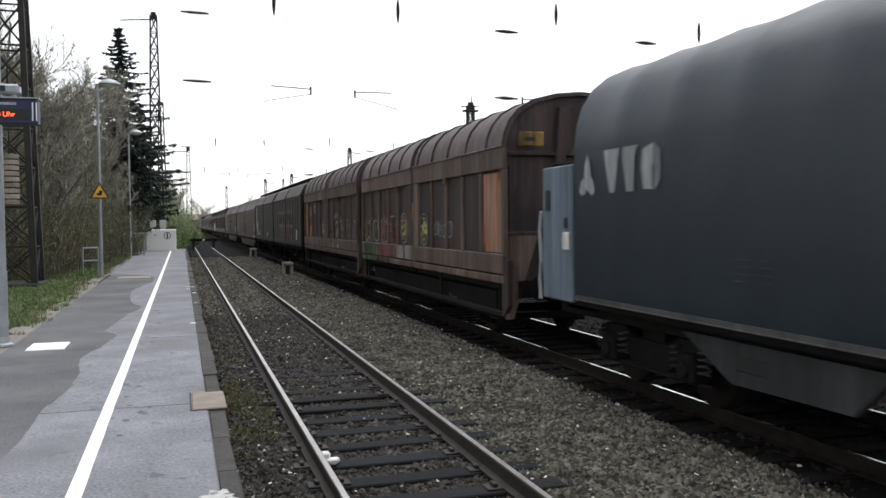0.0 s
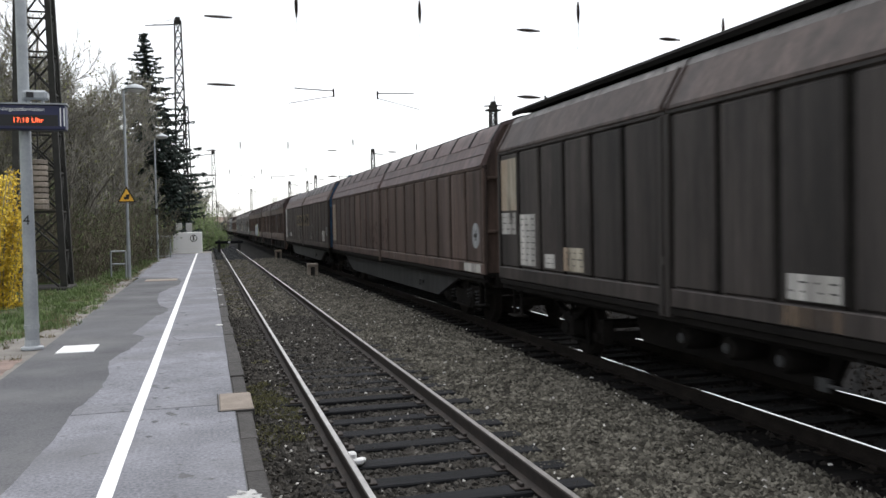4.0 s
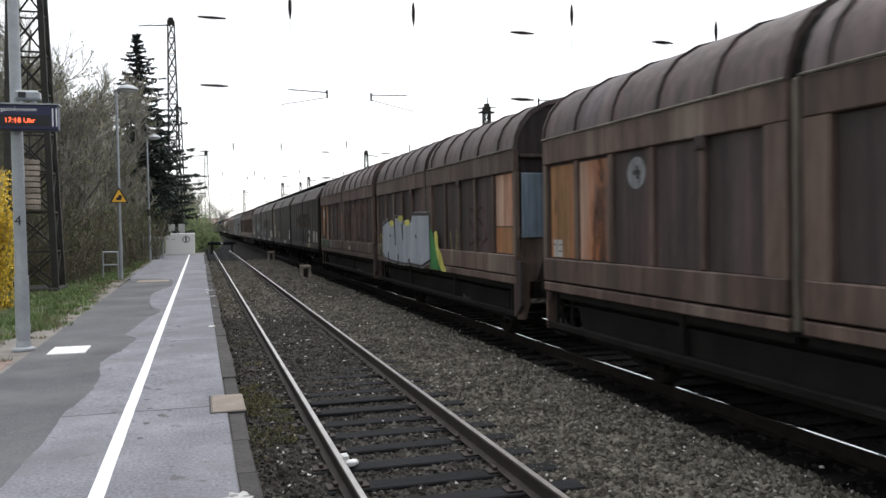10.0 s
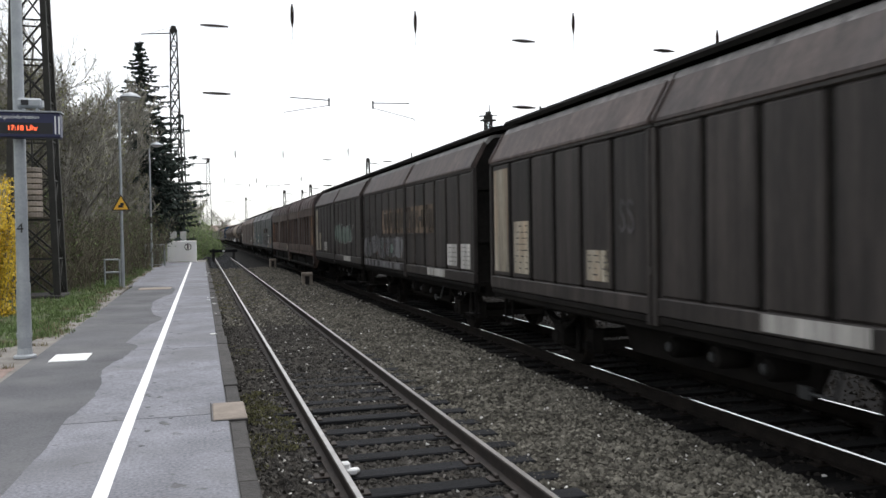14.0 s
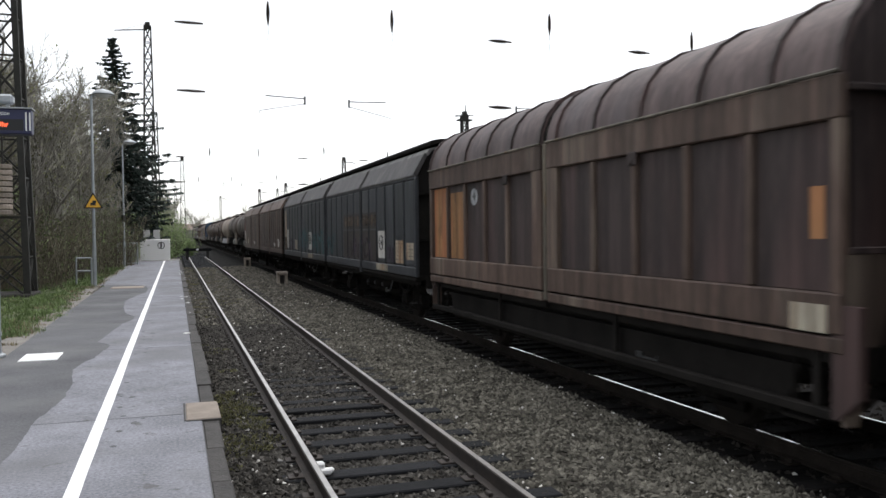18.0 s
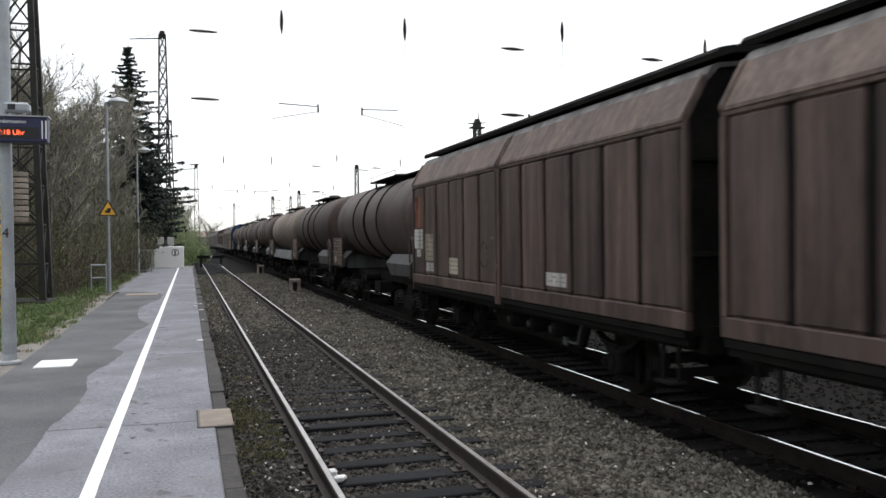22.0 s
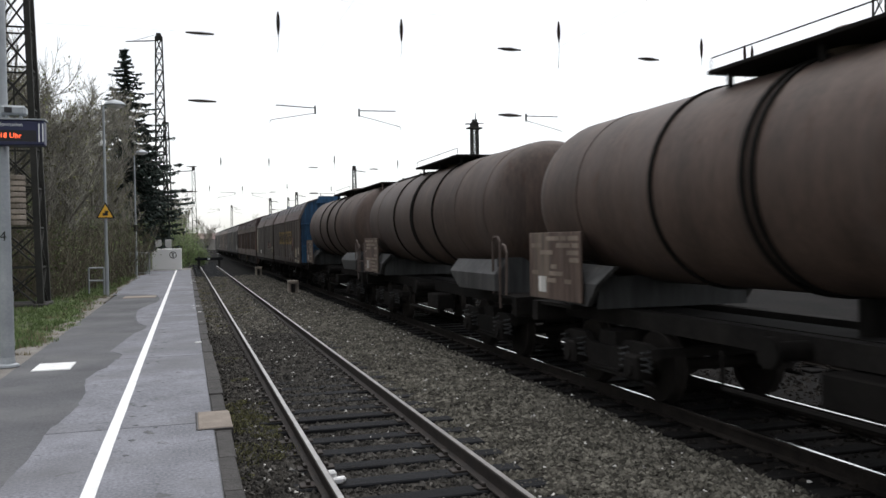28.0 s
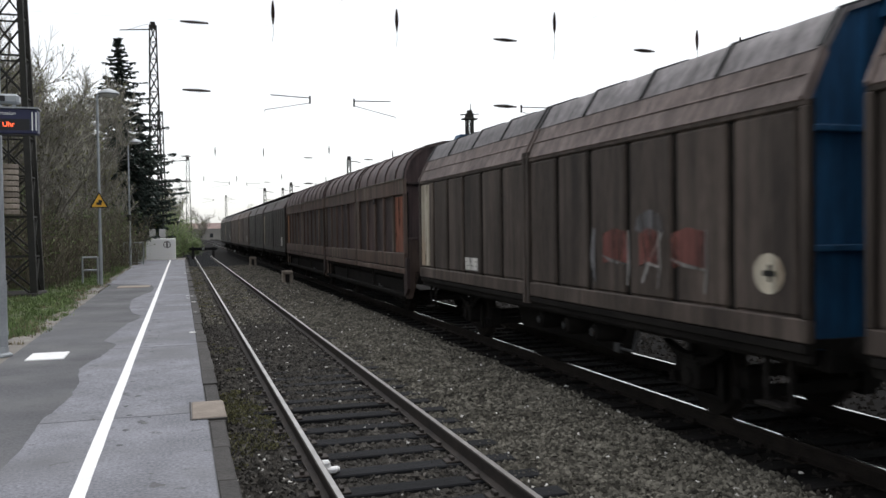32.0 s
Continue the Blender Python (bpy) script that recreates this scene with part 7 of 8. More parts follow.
def display_post():
    x, y = -2.54, 13.72
    p = thing("information_display", "blue passenger information display on a galvanised post", "display", pose(x, y, PLAT))
    part("post", Geo().tube((0, 0, -0.1), (0, 0, 1.1), 0.098, 0.098, 18).tube((0, 0, 1.1), (0, 0, 6.6), 0.088, 0.07, 18), GALV, p, smooth=True)
    part("post_collar", Geo().lathe([(0.3, 0.1), (0.3, 0.108), (0.36, 0.108), (0.36, 0.1)], 18, "z"), GALV, p)
    part("base_ring", Geo().lathe([(0, 0.16), (0.03, 0.155), (0.05, 0.11), (0.14, 0.1)], 18, "z"), GALV, p)
    case = part("display_case", Geo().box(-0.62, 0.6, -0.30, -0.06, 3.21, 3.57, 0.015), BLUE_SIGN, p)
    part("display_window", Geo().box(-0.56, 0.5, -0.306, -0.30, 3.26, 3.42), LED_GLASS, case)
    part("case_lid", Geo().box(-0.64, 0.62, -0.33, -0.04, 3.57, 3.59), GALV, case)
    for k in range(2):
        part("side_stripe", Geo().box(0.575 - k * 0.05, 0.592 - k * 0.05, -0.305, -0.30, 3.26, 3.52), WHITE_ENAMEL, case)
    writing("heading", "Fahrgastinformation", 0.075, pose(0.02, -0.3035, 3.5, 90, 0, 0), WHITE_ENAMEL, case)
    writing("display_text", "17:18 Uhr", 0.10, pose(0.1, -0.309, 3.34, 90, 0, 0), LED_RED, case)
    part("bracket", Geo().box(-0.1, 0.1, -0.1, 0.1, 3.25, 3.53, 0.01), GALV, p)
    horn = part("loudspeaker", Geo().box(0.0, 0.34, -0.16, 0.06, 3.66, 3.8, 0.03).box(0.06, 0.1, -0.1, 0.0, 3.58, 3.68).box(0.24, 0.28, -0.1, 0.0, 3.58, 3.68), GALV, p)
    part("loudspeaker_mouth", Geo().box(0.06, 0.16, -0.168, -0.16, 3.69, 3.77), LED_GLASS, horn)
    writing("post_number", "4", 0.2, pose(-0.005, -0.1015, 1.9, 90, 0, 0), P_BAR, p)


def lamp_post(x, y, h, sign):
    p = thing("platform_lamp", "galvanised platform lamp" + (" with a yellow warning triangle" if sign else " with a mushroom head"), "street lamp", pose(x, y, PLAT), group="lamps along the platform")
    part("post", Geo().tube((0, 0, -0.1), (0, 0, 1.4), 0.066, 0.066, 14).tube((0, 0, 1.4), (0, 0, h), 0.055, 0.04, 14), GALV, p, smooth=True)
    part("door_cover", Geo().box(-0.03, 0.03, -0.07, -0.06, 0.5, 0.85, 0.004), GALV, p)
    part("arm", Geo().tube((0, 0, h), (0.4, 0, h + 0.06), 0.025, 0.025, 8), GALV, p)
    head = part("lamp_head", Geo().lathe([(0.0, 0.3), (0.03, 0.36), (0.09, 0.33), (0.16, 0.22), (0.2, 0.08), (0.22, 0.04)], 24, "z").moved(0.38, 0, h + 0.04), GALV, p, smooth=True)
    part("lamp_glass", Geo().lathe([(-0.07, 0.12), (-0.04, 0.2), (0.0, 0.29)], 20, "z").moved(0.38, 0, h + 0.04), WHITE_ENAMEL, head, smooth=True)
    if sign:
        s = part("warning_triangle", Geo().add([(a, b, c) for b in (-0.085, -0.075) for a, c in ((-0.31, 2.68), (0.31, 2.68), (0, 3.24))], [(0, 1, 2), (5, 4, 3), (0, 3, 4, 1), (1, 4, 5, 2), (2, 5, 3, 0)]), P_BAR, p, "black-edged yellow warning triangle")
        part("triangle_field", Geo().add([(a, -0.089, c) for a, c in ((-0.245, 2.715), (0.245, 2.715), (0, 3.16))], [(0, 1, 2)]), YELLOW_ENAMEL, s)
        part("triangle_symbol", Geo().box(-0.09, 0.08, -0.094, -0.089, 2.78, 2.87).box(-0.02, 0.1, -0.094, -0.089, 2.87, 2.95), P_BAR, s)
    else:
        part("post_band", Geo().lathe([(2.5, 0.06), (2.5, 0.075), (2.85, 0.075), (2.85, 0.06)], 12, "z"), P_BAR, p)


display_post()
lamp_post(-2.67, 31.6, 6.55, True)
lamp_post(-2.70, 50.3, 6.8, False)


def tube_fence(x0, x1, y, h, mesh_panel, label):
    f = thing("barrier", label, "fence", pose(0, y, PLAT))
    for x in (x0, x1):
        part("post", Geo().tube((x, 0, -0.1), (x, 0, h), 0.03, 0.03, 10), GALV, f)
    for z in ((h, h * 0.52) if not mesh_panel else (h, 0.12)):
        part("rail", Geo().tube((x0, 0, z), (x1, 0, z), 0.032, 0.032, 8), GALV, f)
    if mesh_panel:
        n = int((x1 - x0) / 0.06)
        for k in range(1, n):
            part("bar", shared(("fence_bar", h), lambda: Geo().tube((0, 0, 0.12), (0, 0, h), 0.006, 0.006, 5), GALV), None, f, at=pose(x0 + (x1 - x0) * k / n, 0, 0))


tube_fence(-3.35, -2.85, 32.5, 0.95, False, "low galvanised tube barrier beside the lamp")
tube_fence(-3.15, -2.08, 52.0, 1.28, True, "grey metal gate panel in a tube frame")
CONCRETE = surface("pale_concrete", (0.4, 0.4, 0.39), (0.6, 0.6, 0.59), 0.9, size=1.5, fine=30, bump=0.3, spots=(0.3, 0.29, 0.26), spot_at=0.66, spot_size=2)
block = thing("concrete_block", "whitewashed concrete block at the platform's end", "concrete block", pose(0, 0, PLAT))
WHITEWASH = surface("whitewashed_concrete", (0.78, 0.78, 0.77), (0.9, 0.9, 0.89), 0.9, size=1.5, fine=30, bump=0.3, spots=(0.45, 0.44, 0.4), spot_at=0.68, spot_size=2)
part("block_body", Geo().box(-2.36, -0.36, 63.3, 64.9, -0.3, 1.42, 0.03), WHITEWASH, block)
ringm = part("round_sign", Geo().lathe([(-0.01, 0.25), (0.01, 0.25)], 24).moved(-0.95, 63.285, 0.98), P_BAR, block)
part("sign_field", Geo().lathe([(-0.004, 0.2), (0.004, 0.2)], 24).moved(-0.95, 63.27, 0.98), WHITEWASH, ringm)
part("sign_bar", Geo().box(-1.0, -0.9, 63.26, 63.266, 0.82, 1.15), P_BAR, ringm)
for x in (-2.0, -1.3):
    tagged(solid("junction_box", Geo().box(x - 0.22, x + 0.22, 66.0, 66.3, -0.1, 2.1, 0.02), CONCRETE, "pale grey junction box behind the concrete block", "junction box", at=pose(0, 0, PLAT)))


def marker_block(x, y):
    m = thing("concrete_marker", "squat concrete cable marker on the ballast", "marker", pose(x, y, -0.25))
    part("cap", Geo().box(-0.24, 0.24, -0.2, 0.2, 0.5, 0.66, 0.03), COVER, m)
    for s in (-1, 1):
        part("leg", Geo().box(s * 0.17 - 0.065, s * 0.17 + 0.065, -0.16, 0.16, 0, 0.51, 0.015), COVER, m)
    part("back_plate", Geo().box(-0.12, 0.12, 0.05, 0.1, 0.05, 0.5), KERB, m)


marker_block(4.6, 39.0)
marker_block(4.95, 62.8)
stop = thing("buffer_stop", "dark buffer stop at the end of the near track", "buffer stop", pose(TRACK_1, 81.5, -0.2))
for s in (-1, 1):
    part("post", Geo().box(s * 0.9 - 0.12, s * 0.9 + 0.12, -0.1, 0.1, 0, 1.15, 0.02), BLACK_IRON, stop)
    part("strut", Geo().tube((s * 0.9, 0.1, 0.9), (s * 0.9, 1.6, 0), 0.05, 0.05, 6), BLACK_IRON, stop)
part("beam", Geo().box(-1.25, 1.25, -0.16, 0.06, 0.8, 1.05, 0.02), SLEEPER, stop)
part("lamp", Geo().box(-0.1, 0.1, -0.2, -0.16, 0.86, 1.0), WHITE_ENAMEL, stop)
clamp = thing("rail_clamp", "white-painted clamp on the near rail", "rail clamp", pose(TRACK_1 - 0.72, 8.05, -0.1))
part("jaw", Geo().box(0.0, 0.16, -0.05, 0.03, -0.06, 0.0, 0.015), WHITE_LINE, clamp)
part("jaw", Geo().box(0.05, 0.2, 0.04, 0.10, -0.07, -0.02, 0.015), WHITE_LINE, clamp)
part("jaw", Geo().box(-0.03, 0.1, -0.02, 0.06, -0.03, 0.06, 0.02), WHITE_LINE, clamp)

# ---- overhead line: lattice masts, span wires, insulators ----
def lattice_mast(x, y, h, base, top, step, name_label, weights=False, arm=None, z0=0.3, thick=0.055, brace=0.42):
    m = thing("lattice_mast", name_label, "mast", pose(x, y, z0), group="lattice masts of the overhead line")

    def corner(k, z):
        hw = (base + (top - base) * z / h) / 2
        return Vector(((-hw, hw)[k in (1, 2)], (-hw, hw)[k in (2, 3)], z))
    for k in range(4):
        part("leg", Geo().tube(corner(k, -0.4), corner(k, h), thick, thick * 0.8, 4), MAST_IRON, m)
    n = max(4, int(h / step))
    for i in range(n):
        za, zb = h * i / n, h * (i + 1) / n
        g = Geo()
        for k in range(4):
            a, b = corner(k, za), corner((k + 1) % 4, zb)
            c, d = corner((k + 1) % 4, za), corner(k, zb)
            g.tube(a, b, thick * brace, None, 4)
            if k % 2 == 0 or step > 1:
                g.tube(c, d, thick * brace, None, 4)
            g.tube(corner(k, zb), corner((k + 1) % 4, zb), thick * brace, None, 4)
        part("lattice_bay", g, MAST_IRON, m)
    part("footing", Geo().box(-base / 2 - 0.15, base / 2 + 0.15, -base / 2 - 0.15, base / 2 + 0.15, -0.5, 0.12, 0.03), KERB, m)
    if arm:
        part("top_arm", Geo().tube((0, 0, h - 0.3), (arm, 0, h - 0.5), 0.06, 0.04, 6).tube((0, 0, h + 0.25), (arm * 0.8, 0, h - 0.45), 0.02, 0.02, 4), MAST_IRON, m)
        part("top_box", Geo().box(-0.2, 0.2, -0.2, 0.2, h - 0.25, h + 0.3, 0.03), MAST_IRON, m)
    return m


m1 = lattice_mast(-4.80, 28.0, 13.0, 1.32, 0.6, 1.1, "dark iron lattice mast with tension weights", z0=0.35, thick=0.13, brace=0.26)
stack = part("weight_rod", Geo().box(0.06, 0.10, -0.77, -0.73, 3.4, 6.5), MAST_IRON, m1)
for k in range(9):
    part("weight", shared(("weight",), lambda: Geo().lathe([(0, 0.2), (0.015, 0.22), (0.12, 0.22), (0.135, 0.2)], 16, "z"), COVER), None, stack, at=pose(0.12, -0.75, 2.42 + k * 0.165))
lattice_mast(-1.9, 75, 19.2, 1.15, 0.5, 1.3, "tall lattice mast beyond the platform's end", arm=-2.6, z0=0.3, thick=0.1)
lattice_mast(-1.75, 90, 14.2, 0.9, 0.45, 1.3, "lattice mast among the trees", z0=0.2, thick=0.09)
lattice_mast(1.0, 112, 11.9, 0.7, 0.35, 1.2, "slender lattice mast by the far tracks", arm=-2.4, z0=-0.2)
lattice_mast(0.2, 170, 12.0, 0.7, 0.35, 1.4, "slender lattice mast by the far tracks", z0=-0.2)
signal_mast = lattice_mast(20.7, 60, 11.0, 0.5, 0.42, 0.8, "green-grey lattice mast beyond the train", z0=-0.2, thick=0.085)
part("head_plate", Geo().box(-0.55, 0.55, -0.3, 0.3, 10.55, 10.66, 0.02), MAST_IRON, signal_mast)
part("head_box", Geo().box(-0.16, 0.2, -0.16, 0.16, 10.66, 11.25, 0.02), MAST_IRON, signal_mast)
part("head_arm", Geo().tube((-0.7, 0, 10.9), (0.75, 0, 11.0), 0.05, 0.03, 6).tube((0.1, 0, 11.2), (0.1, 0, 11.75), 0.04, 0.03, 6), MAST_IRON, signal_mast)
for x, y, h in ((21.2, 110, 11.9), (18.6, 150, 10.8), (15.0, 160, 10.3), (24.0, 210, 13.0), (11.5, 230, 12.0), (30, 130, 11)):
    lattice_mast(x, y, h, 0.6, 0.4, 1.4, "grey mast of the overhead line in the yard", arm=1.6, z0=-0.2, thick=0.07)


def insulator(name, a, b, fins):
    a, b = Vector(a), Vector(b)
    d, L = (b - a).normalized(), (b - a).length
    ob = thing(name, "dark ribbed porcelain insulator on a span wire", "insulator", group="insulators of the overhead line")
    g = Geo().tube(a, b, 0.03, 0.03, 8)
    part("rod", g, INSULATOR, ob)
    for k in range(fins):
        c = a + d * L * (0.16 + 0.68 * k / (fins - 1))
        big = 0.045 + 0.033 * math.sin(math.pi * (k + 0.5) / fins)
        part("shed", Geo().tube(c - d * 0.02, c + d * 0.035, big, 0.03, 10), INSULATOR, ob)
    return ob


def wire(name, pts, r, label):
    return solid(name, Geo().path([Vector(p) for p in pts], r, 4), WIRE, label, "wire", kind="structure")


def registration(px, pz, ex, ez, lx, lz, y):
    r = thing("registration_arm", "thin registration arm holding the contact wire", "registration arm", group="arms of the overhead line")
    part("upper_tube", Geo().tube((px, y, pz), (ex, y, ez), 0.017, 0.017, 6), BLACK_IRON, r)
    part("lower_tube", Geo().tube((px, y, pz - 0.16), (lx, y, lz), 0.011, 0.011, 6).tube((lx, y, lz), (lx + 0.0, y, lz - 0.1), 0.008, 0.008, 5), BLACK_IRON, r)
    part("bracket", Geo().box(px - 0.025, px + 0.025, y - 0.025, y + 0.025, pz - 0.19, pz + 0.07), BLACK_IRON, r)


def cross_span(y, x_left, x_right, scale=1.0):
    """Span wires from mast to mast with the insulators between the tracks."""
    for x, z0, z1 in ((2.93, 8.3, 9.5), (6.98, 8.35, 9.5), (12.69, 8.2, 9.75), (18.47, 8.55, 9.45)):
        insulator("hanging_insulator", (x, y, z1), (x, y, z1 - 0.72), 9)
        wire("dropper", [(x, y, z1 - 0.72), (x + 0.01, y, z1 - 1.0), (x - 0.04, y, z0 - 0.1)], 0.008, "short hanging wire under an insulator")
    if y < 30:
        for x, z0, z1, tail in ((20.35, 8.05, 9.3, 0.0), (20.68, 8.2, 9.3, 0.28), (23.3, 8.87, 9.75, 0.0), (23.82, 8.95, 9.9, 0.0)):
            insulator("hanging_insulator", (x, y, z1), (x, y, z1 - 0.7), 9)
            wire("dropper", [(x, y, z1 - 0.7), (x, y, z1 - 0.85), (x + tail, y, z0)], 0.012, "short hanging wire under an insulator")
    for x, z in ((0.1, 8.7), (0.13, 6.6), (10.4, 8.7), (10.38, 6.42), (15.83, 8.6)):
        insulator("span_insulator", (x, y, z), (x + 0.84, y, z - 0.02), 10)
    wire("span_wire", [(x_left, y, 8.75), (x_right, y, 8.6)], 0.0016, "thin span wire across the tracks")
    wire("span_wire", [(x_left, y, 6.6), (x_right, y, 6.4)], 0.0016, "thin span wire across the tracks")
    wire("span_wire", [(x_left, y, 11.5)] + [(x_left + (x_right - x_left) * k / 8, y, 11.5 - 1.9 * math.sin(math.pi * k / 8)) for k in range(1, 8)] + [(x_right, y, 11.5)], 0.0014, "sagging head span wire across the tracks")
    registration(4.06, 6.47, 2.81, 6.53, 2.62, 6.05, y)
    registration(5.5, 6.42, 6.73, 6.44, 6.9, 5.92, y)
    registration(11.4, 6.4, 12.6, 6.4, 12.75, 5.9, y)


cross_span(27.5, -4.4, 27.0)
cross_span(75, -1.7, 27.0)
cross_span(112, 1.0, 24.0)
lattice_mast(27.0, 27.5, 13.0, 0.84, 0.62, 1.0, "dark iron lattice mast beyond the yard tracks", z0=-0.2)
for x, zc in ((2.6, 5.95), (6.9, 5.8), (12.75, 5.8)):
    wire("contact_wire", [(x, -40, zc), (x, 27.5, zc), (x, 75, zc), (x, 300, zc)], 0.0011, "contact wire over a track")
    wire("catenary_wire", [(x, -40, zc + 2.4)] + [(x, 27.5 + 47.5 * k / 6, zc + 2.4 - 1.1 * math.sin(math.pi * k / 6)) for k in range(7)] + [(x, 112, zc + 2.4), (x, 300, zc + 2.0)], 0.0009, "sagging catenary wire over a track")


# ---- trees, thicket, bushes ----
BARK = surface("grey_brown_bark", (0.09, 0.082, 0.07), (0.26, 0.24, 0.21), 0.9, size=3, fine=25, bump=0.5)
BRUSH = surface("dark_brushwood", (0.06, 0.052, 0.036), (0.18, 0.155, 0.11), 0.9, size=1, fine=10, bump=0, island=True, per_object=0.5)
TWIG = surface("grey_twigs", (0.13, 0.122, 0.102), (0.36, 0.34, 0.295), 0.9, size=1, fine=10, bump=0, island=True, per_object=0.4)
BUD = surface("spring_buds", (0.1, 0.105, 0.04), (0.23, 0.235, 0.1), 0.8, size=1, fine=10, bump=0, island=True, per_object=0.4)
NEEDLE = surface("spruce_needles", (0.011, 0.021, 0.017), (0.034, 0.053, 0.042), 0.8, size=1, fine=10, bump=0, island=True, per_object=0.5)
BLOSSOM = surface("forsythia_blossom", (0.5, 0.33, 0.015), (0.75, 0.55, 0.05), 0.7, size=2, fine=20, bump=0, island=True, per_object=0.3)
LEAF = surface("young_leaves", (0.075, 0.115, 0.03), (0.16, 0.22, 0.07), 0.7, size=1, fine=10, bump=0, island=True, per_object=0.4)


def branches(g, tips, rng, p, d, length, r, level, spread, up):
    n = 3 if level > 1 else 2
    a = Vector(p)
    d = Vector(d).normalized()
    for k in range(n):
        b = a + d * (length / n)
        g.tube(a, b, r * (1 - 0.22 * k / n), r * (1 - 0.22 * (k + 1) / n), 5 if level > 2 else 3, caps=False)
        if level > 0:
            for _ in range(2 if level > 2 else 3 if level == 2 else 4):
                side = Vector((rng.gauss(0, 1), rng.gauss(0, 1), rng.gauss(0, 0.6)))
                nd = (d * rng.uniform(0.5, 1.0) + side.normalized() * spread + Vector((0, 0, up))).normalized()
                branches(g if level > 2 else tips, tips, rng, a.lerp(b, rng.uniform(0.3, 1)), nd, length * rng.uniform(0.36, 0.6), r * (0.5 if level > 2 else 0.6), level - 1, spread, up)
        a = b
        d = (d + Vector((rng.gauss(0, 0.12), rng.gauss(0, 0.12), rng.gauss(0, 0.05)))).normalized()


def scatter_quads(points, size, rng):
    g = Geo()
    for p in points:
        u = Vector((rng.gauss(0, 1), rng.gauss(0, 1), rng.gauss(0, 1))).normalized() * size * rng.uniform(0.6, 1.3)
        w = u.orthogonal().normalized() * size * rng.uniform(0.5, 0.9)
        g.add([p - u, p + w, p + u, p - w], [(0, 1, 2, 3)])
    return g


def bare_tree(seed, height, trunks=1, buds=700):
    rng = random.Random(seed)
    wood, tips = Geo(), Geo()
    for k in range(trunks):
        lean = (rng.gauss(0, 0.05 * trunks), rng.gauss(0, 0.05 * trunks), 1)
        branches(wood, tips, rng, (rng.uniform(-0.15, 0.15) * trunks, rng.uniform(-0.15, 0.15) * trunks, -0.2), lean, height * rng.uniform(0.54, 0.64), 0.12 * height / 10 / trunks ** 0.4, 4, 0.62, 0.36)
    pts = [Vector(rng.choice(tips.v)) + Vector((rng.gauss(0, 0.06), rng.gauss(0, 0.06), rng.gauss(0, 0.06))) for _ in range(buds)]
    return wood.mesh("trunk", BARK, True), tips.mesh("crown", TWIG), scatter_quads(pts, 0.05, rng).mesh("bud_haze", BUD)


def plant_tree(meshes, x, y, z, scale, turn, label):
    t = thing("bare_tree", label, "tree", pose(x, y, z, 0, 0, turn) @ Matrix.Scale(scale, 4), group="bare trees behind the platform")
    for name, me in zip(("trunk", "crown", "bud_haze"), meshes):
        part(name, me, None, t)
    return t


TREES = [bare_tree(3, 10, 2, 2600), bare_tree(8, 9.5, 3, 2600), bare_tree(15, 9, 2, 3000)]
rng = random.Random(41)
spots = [(-5.9, 40), (-7.6, 37), (-9.8, 34), (-12.5, 33), (-5.4, 47), (-7.5, 45), (-10, 43), (-4.9, 54), (-6.6, 53), (-9, 50), (-13, 44), (-16, 38), (-5.8, 62), (-8.5, 60), (-12, 56), (-18, 48), (-6.4, 33), (-9.2, 29), (-12, 27), (-5.2, 43.5), (-6.3, 49.5), (-5.0, 58), (-7.0, 41), (-8.4, 36), (-6.0, 36.5), (-10.8, 31)]
for k, (x, y) in enumerate(spots):
    plant_tree(TREES[k % 3], x + rng.uniform(-0.4, 0.4), y, 0.3, rng.uniform(0.93, 1.1), rng.uniform(0, 360), "bare spring tree with fine upright twigs and buds")


def thicket(seed, n, height, spread):
    rng = random.Random(seed)
    stems, leaves = Geo(), []
    for k in range(n):
        p = Vector((rng.uniform(-spread, spread), rng.uniform(-spread, spread) * 0.6, -0.1))
        d = Vector((rng.gauss(0, 0.22), rng.gauss(0, 0.22), 1)).normalized()
        L = height * rng.uniform(0.5, 1.1)
        a = p
        for s in range(4):
            b = a + d * L / 4
            stems.tube(a, b, 0.016 * (1 - s * 0.2), 0.016 * (0.8 - s * 0.2), 3, caps=False)
            for _ in range(4):
                e = (d + Vector((rng.gauss(0, 0.8), rng.gauss(0, 0.8), rng.gauss(0.1, 0.4)))).normalized()
                q = a.lerp(b, rng.random())
                tip = q + e * rng.uniform(0.25, 0.8)
                stems.tube(q, tip, 0.007, 0.003, 3, caps=False)
                if rng.random() < 0.5:
                    leaves.append(tip)
            a = b
            d = (d + Vector((rng.gauss(0, 0.18), rng.gauss(0, 0.18), 0))).normalized()
    return stems.mesh("brushwood", BRUSH), scatter_quads(leaves, 0.045, rng).mesh("foliage", LEAF)


THICK = [thicket(5, 85, 3.2, 1.5), thicket(6, 70, 4.4, 1.6)]
k = 0
for y in (31, 34, 37.5, 41, 45, 49, 53, 57, 61):
    for row in range(4):
        x = -5.0 + (0.6 if y > 45 else 0) - row * 2.2 + rng.uniform(-0.5, 0.5)
        b = thing("thicket", "leafless brown undergrowth with first small leaves", "shrub", pose(x, y + rng.uniform(-1, 1), 0.35, 0, 0, rng.uniform(-20, 20) + (180 if rng.random() < 0.5 else 0)) @ Matrix.Scale(rng.uniform(0.85, 1.25), 4), group="undergrowth behind the platform")
        me = THICK[(k + row) % 2]
        part("brushwood", me[0], None, b)
        part("foliage", me[1], None, b)
        k += 1


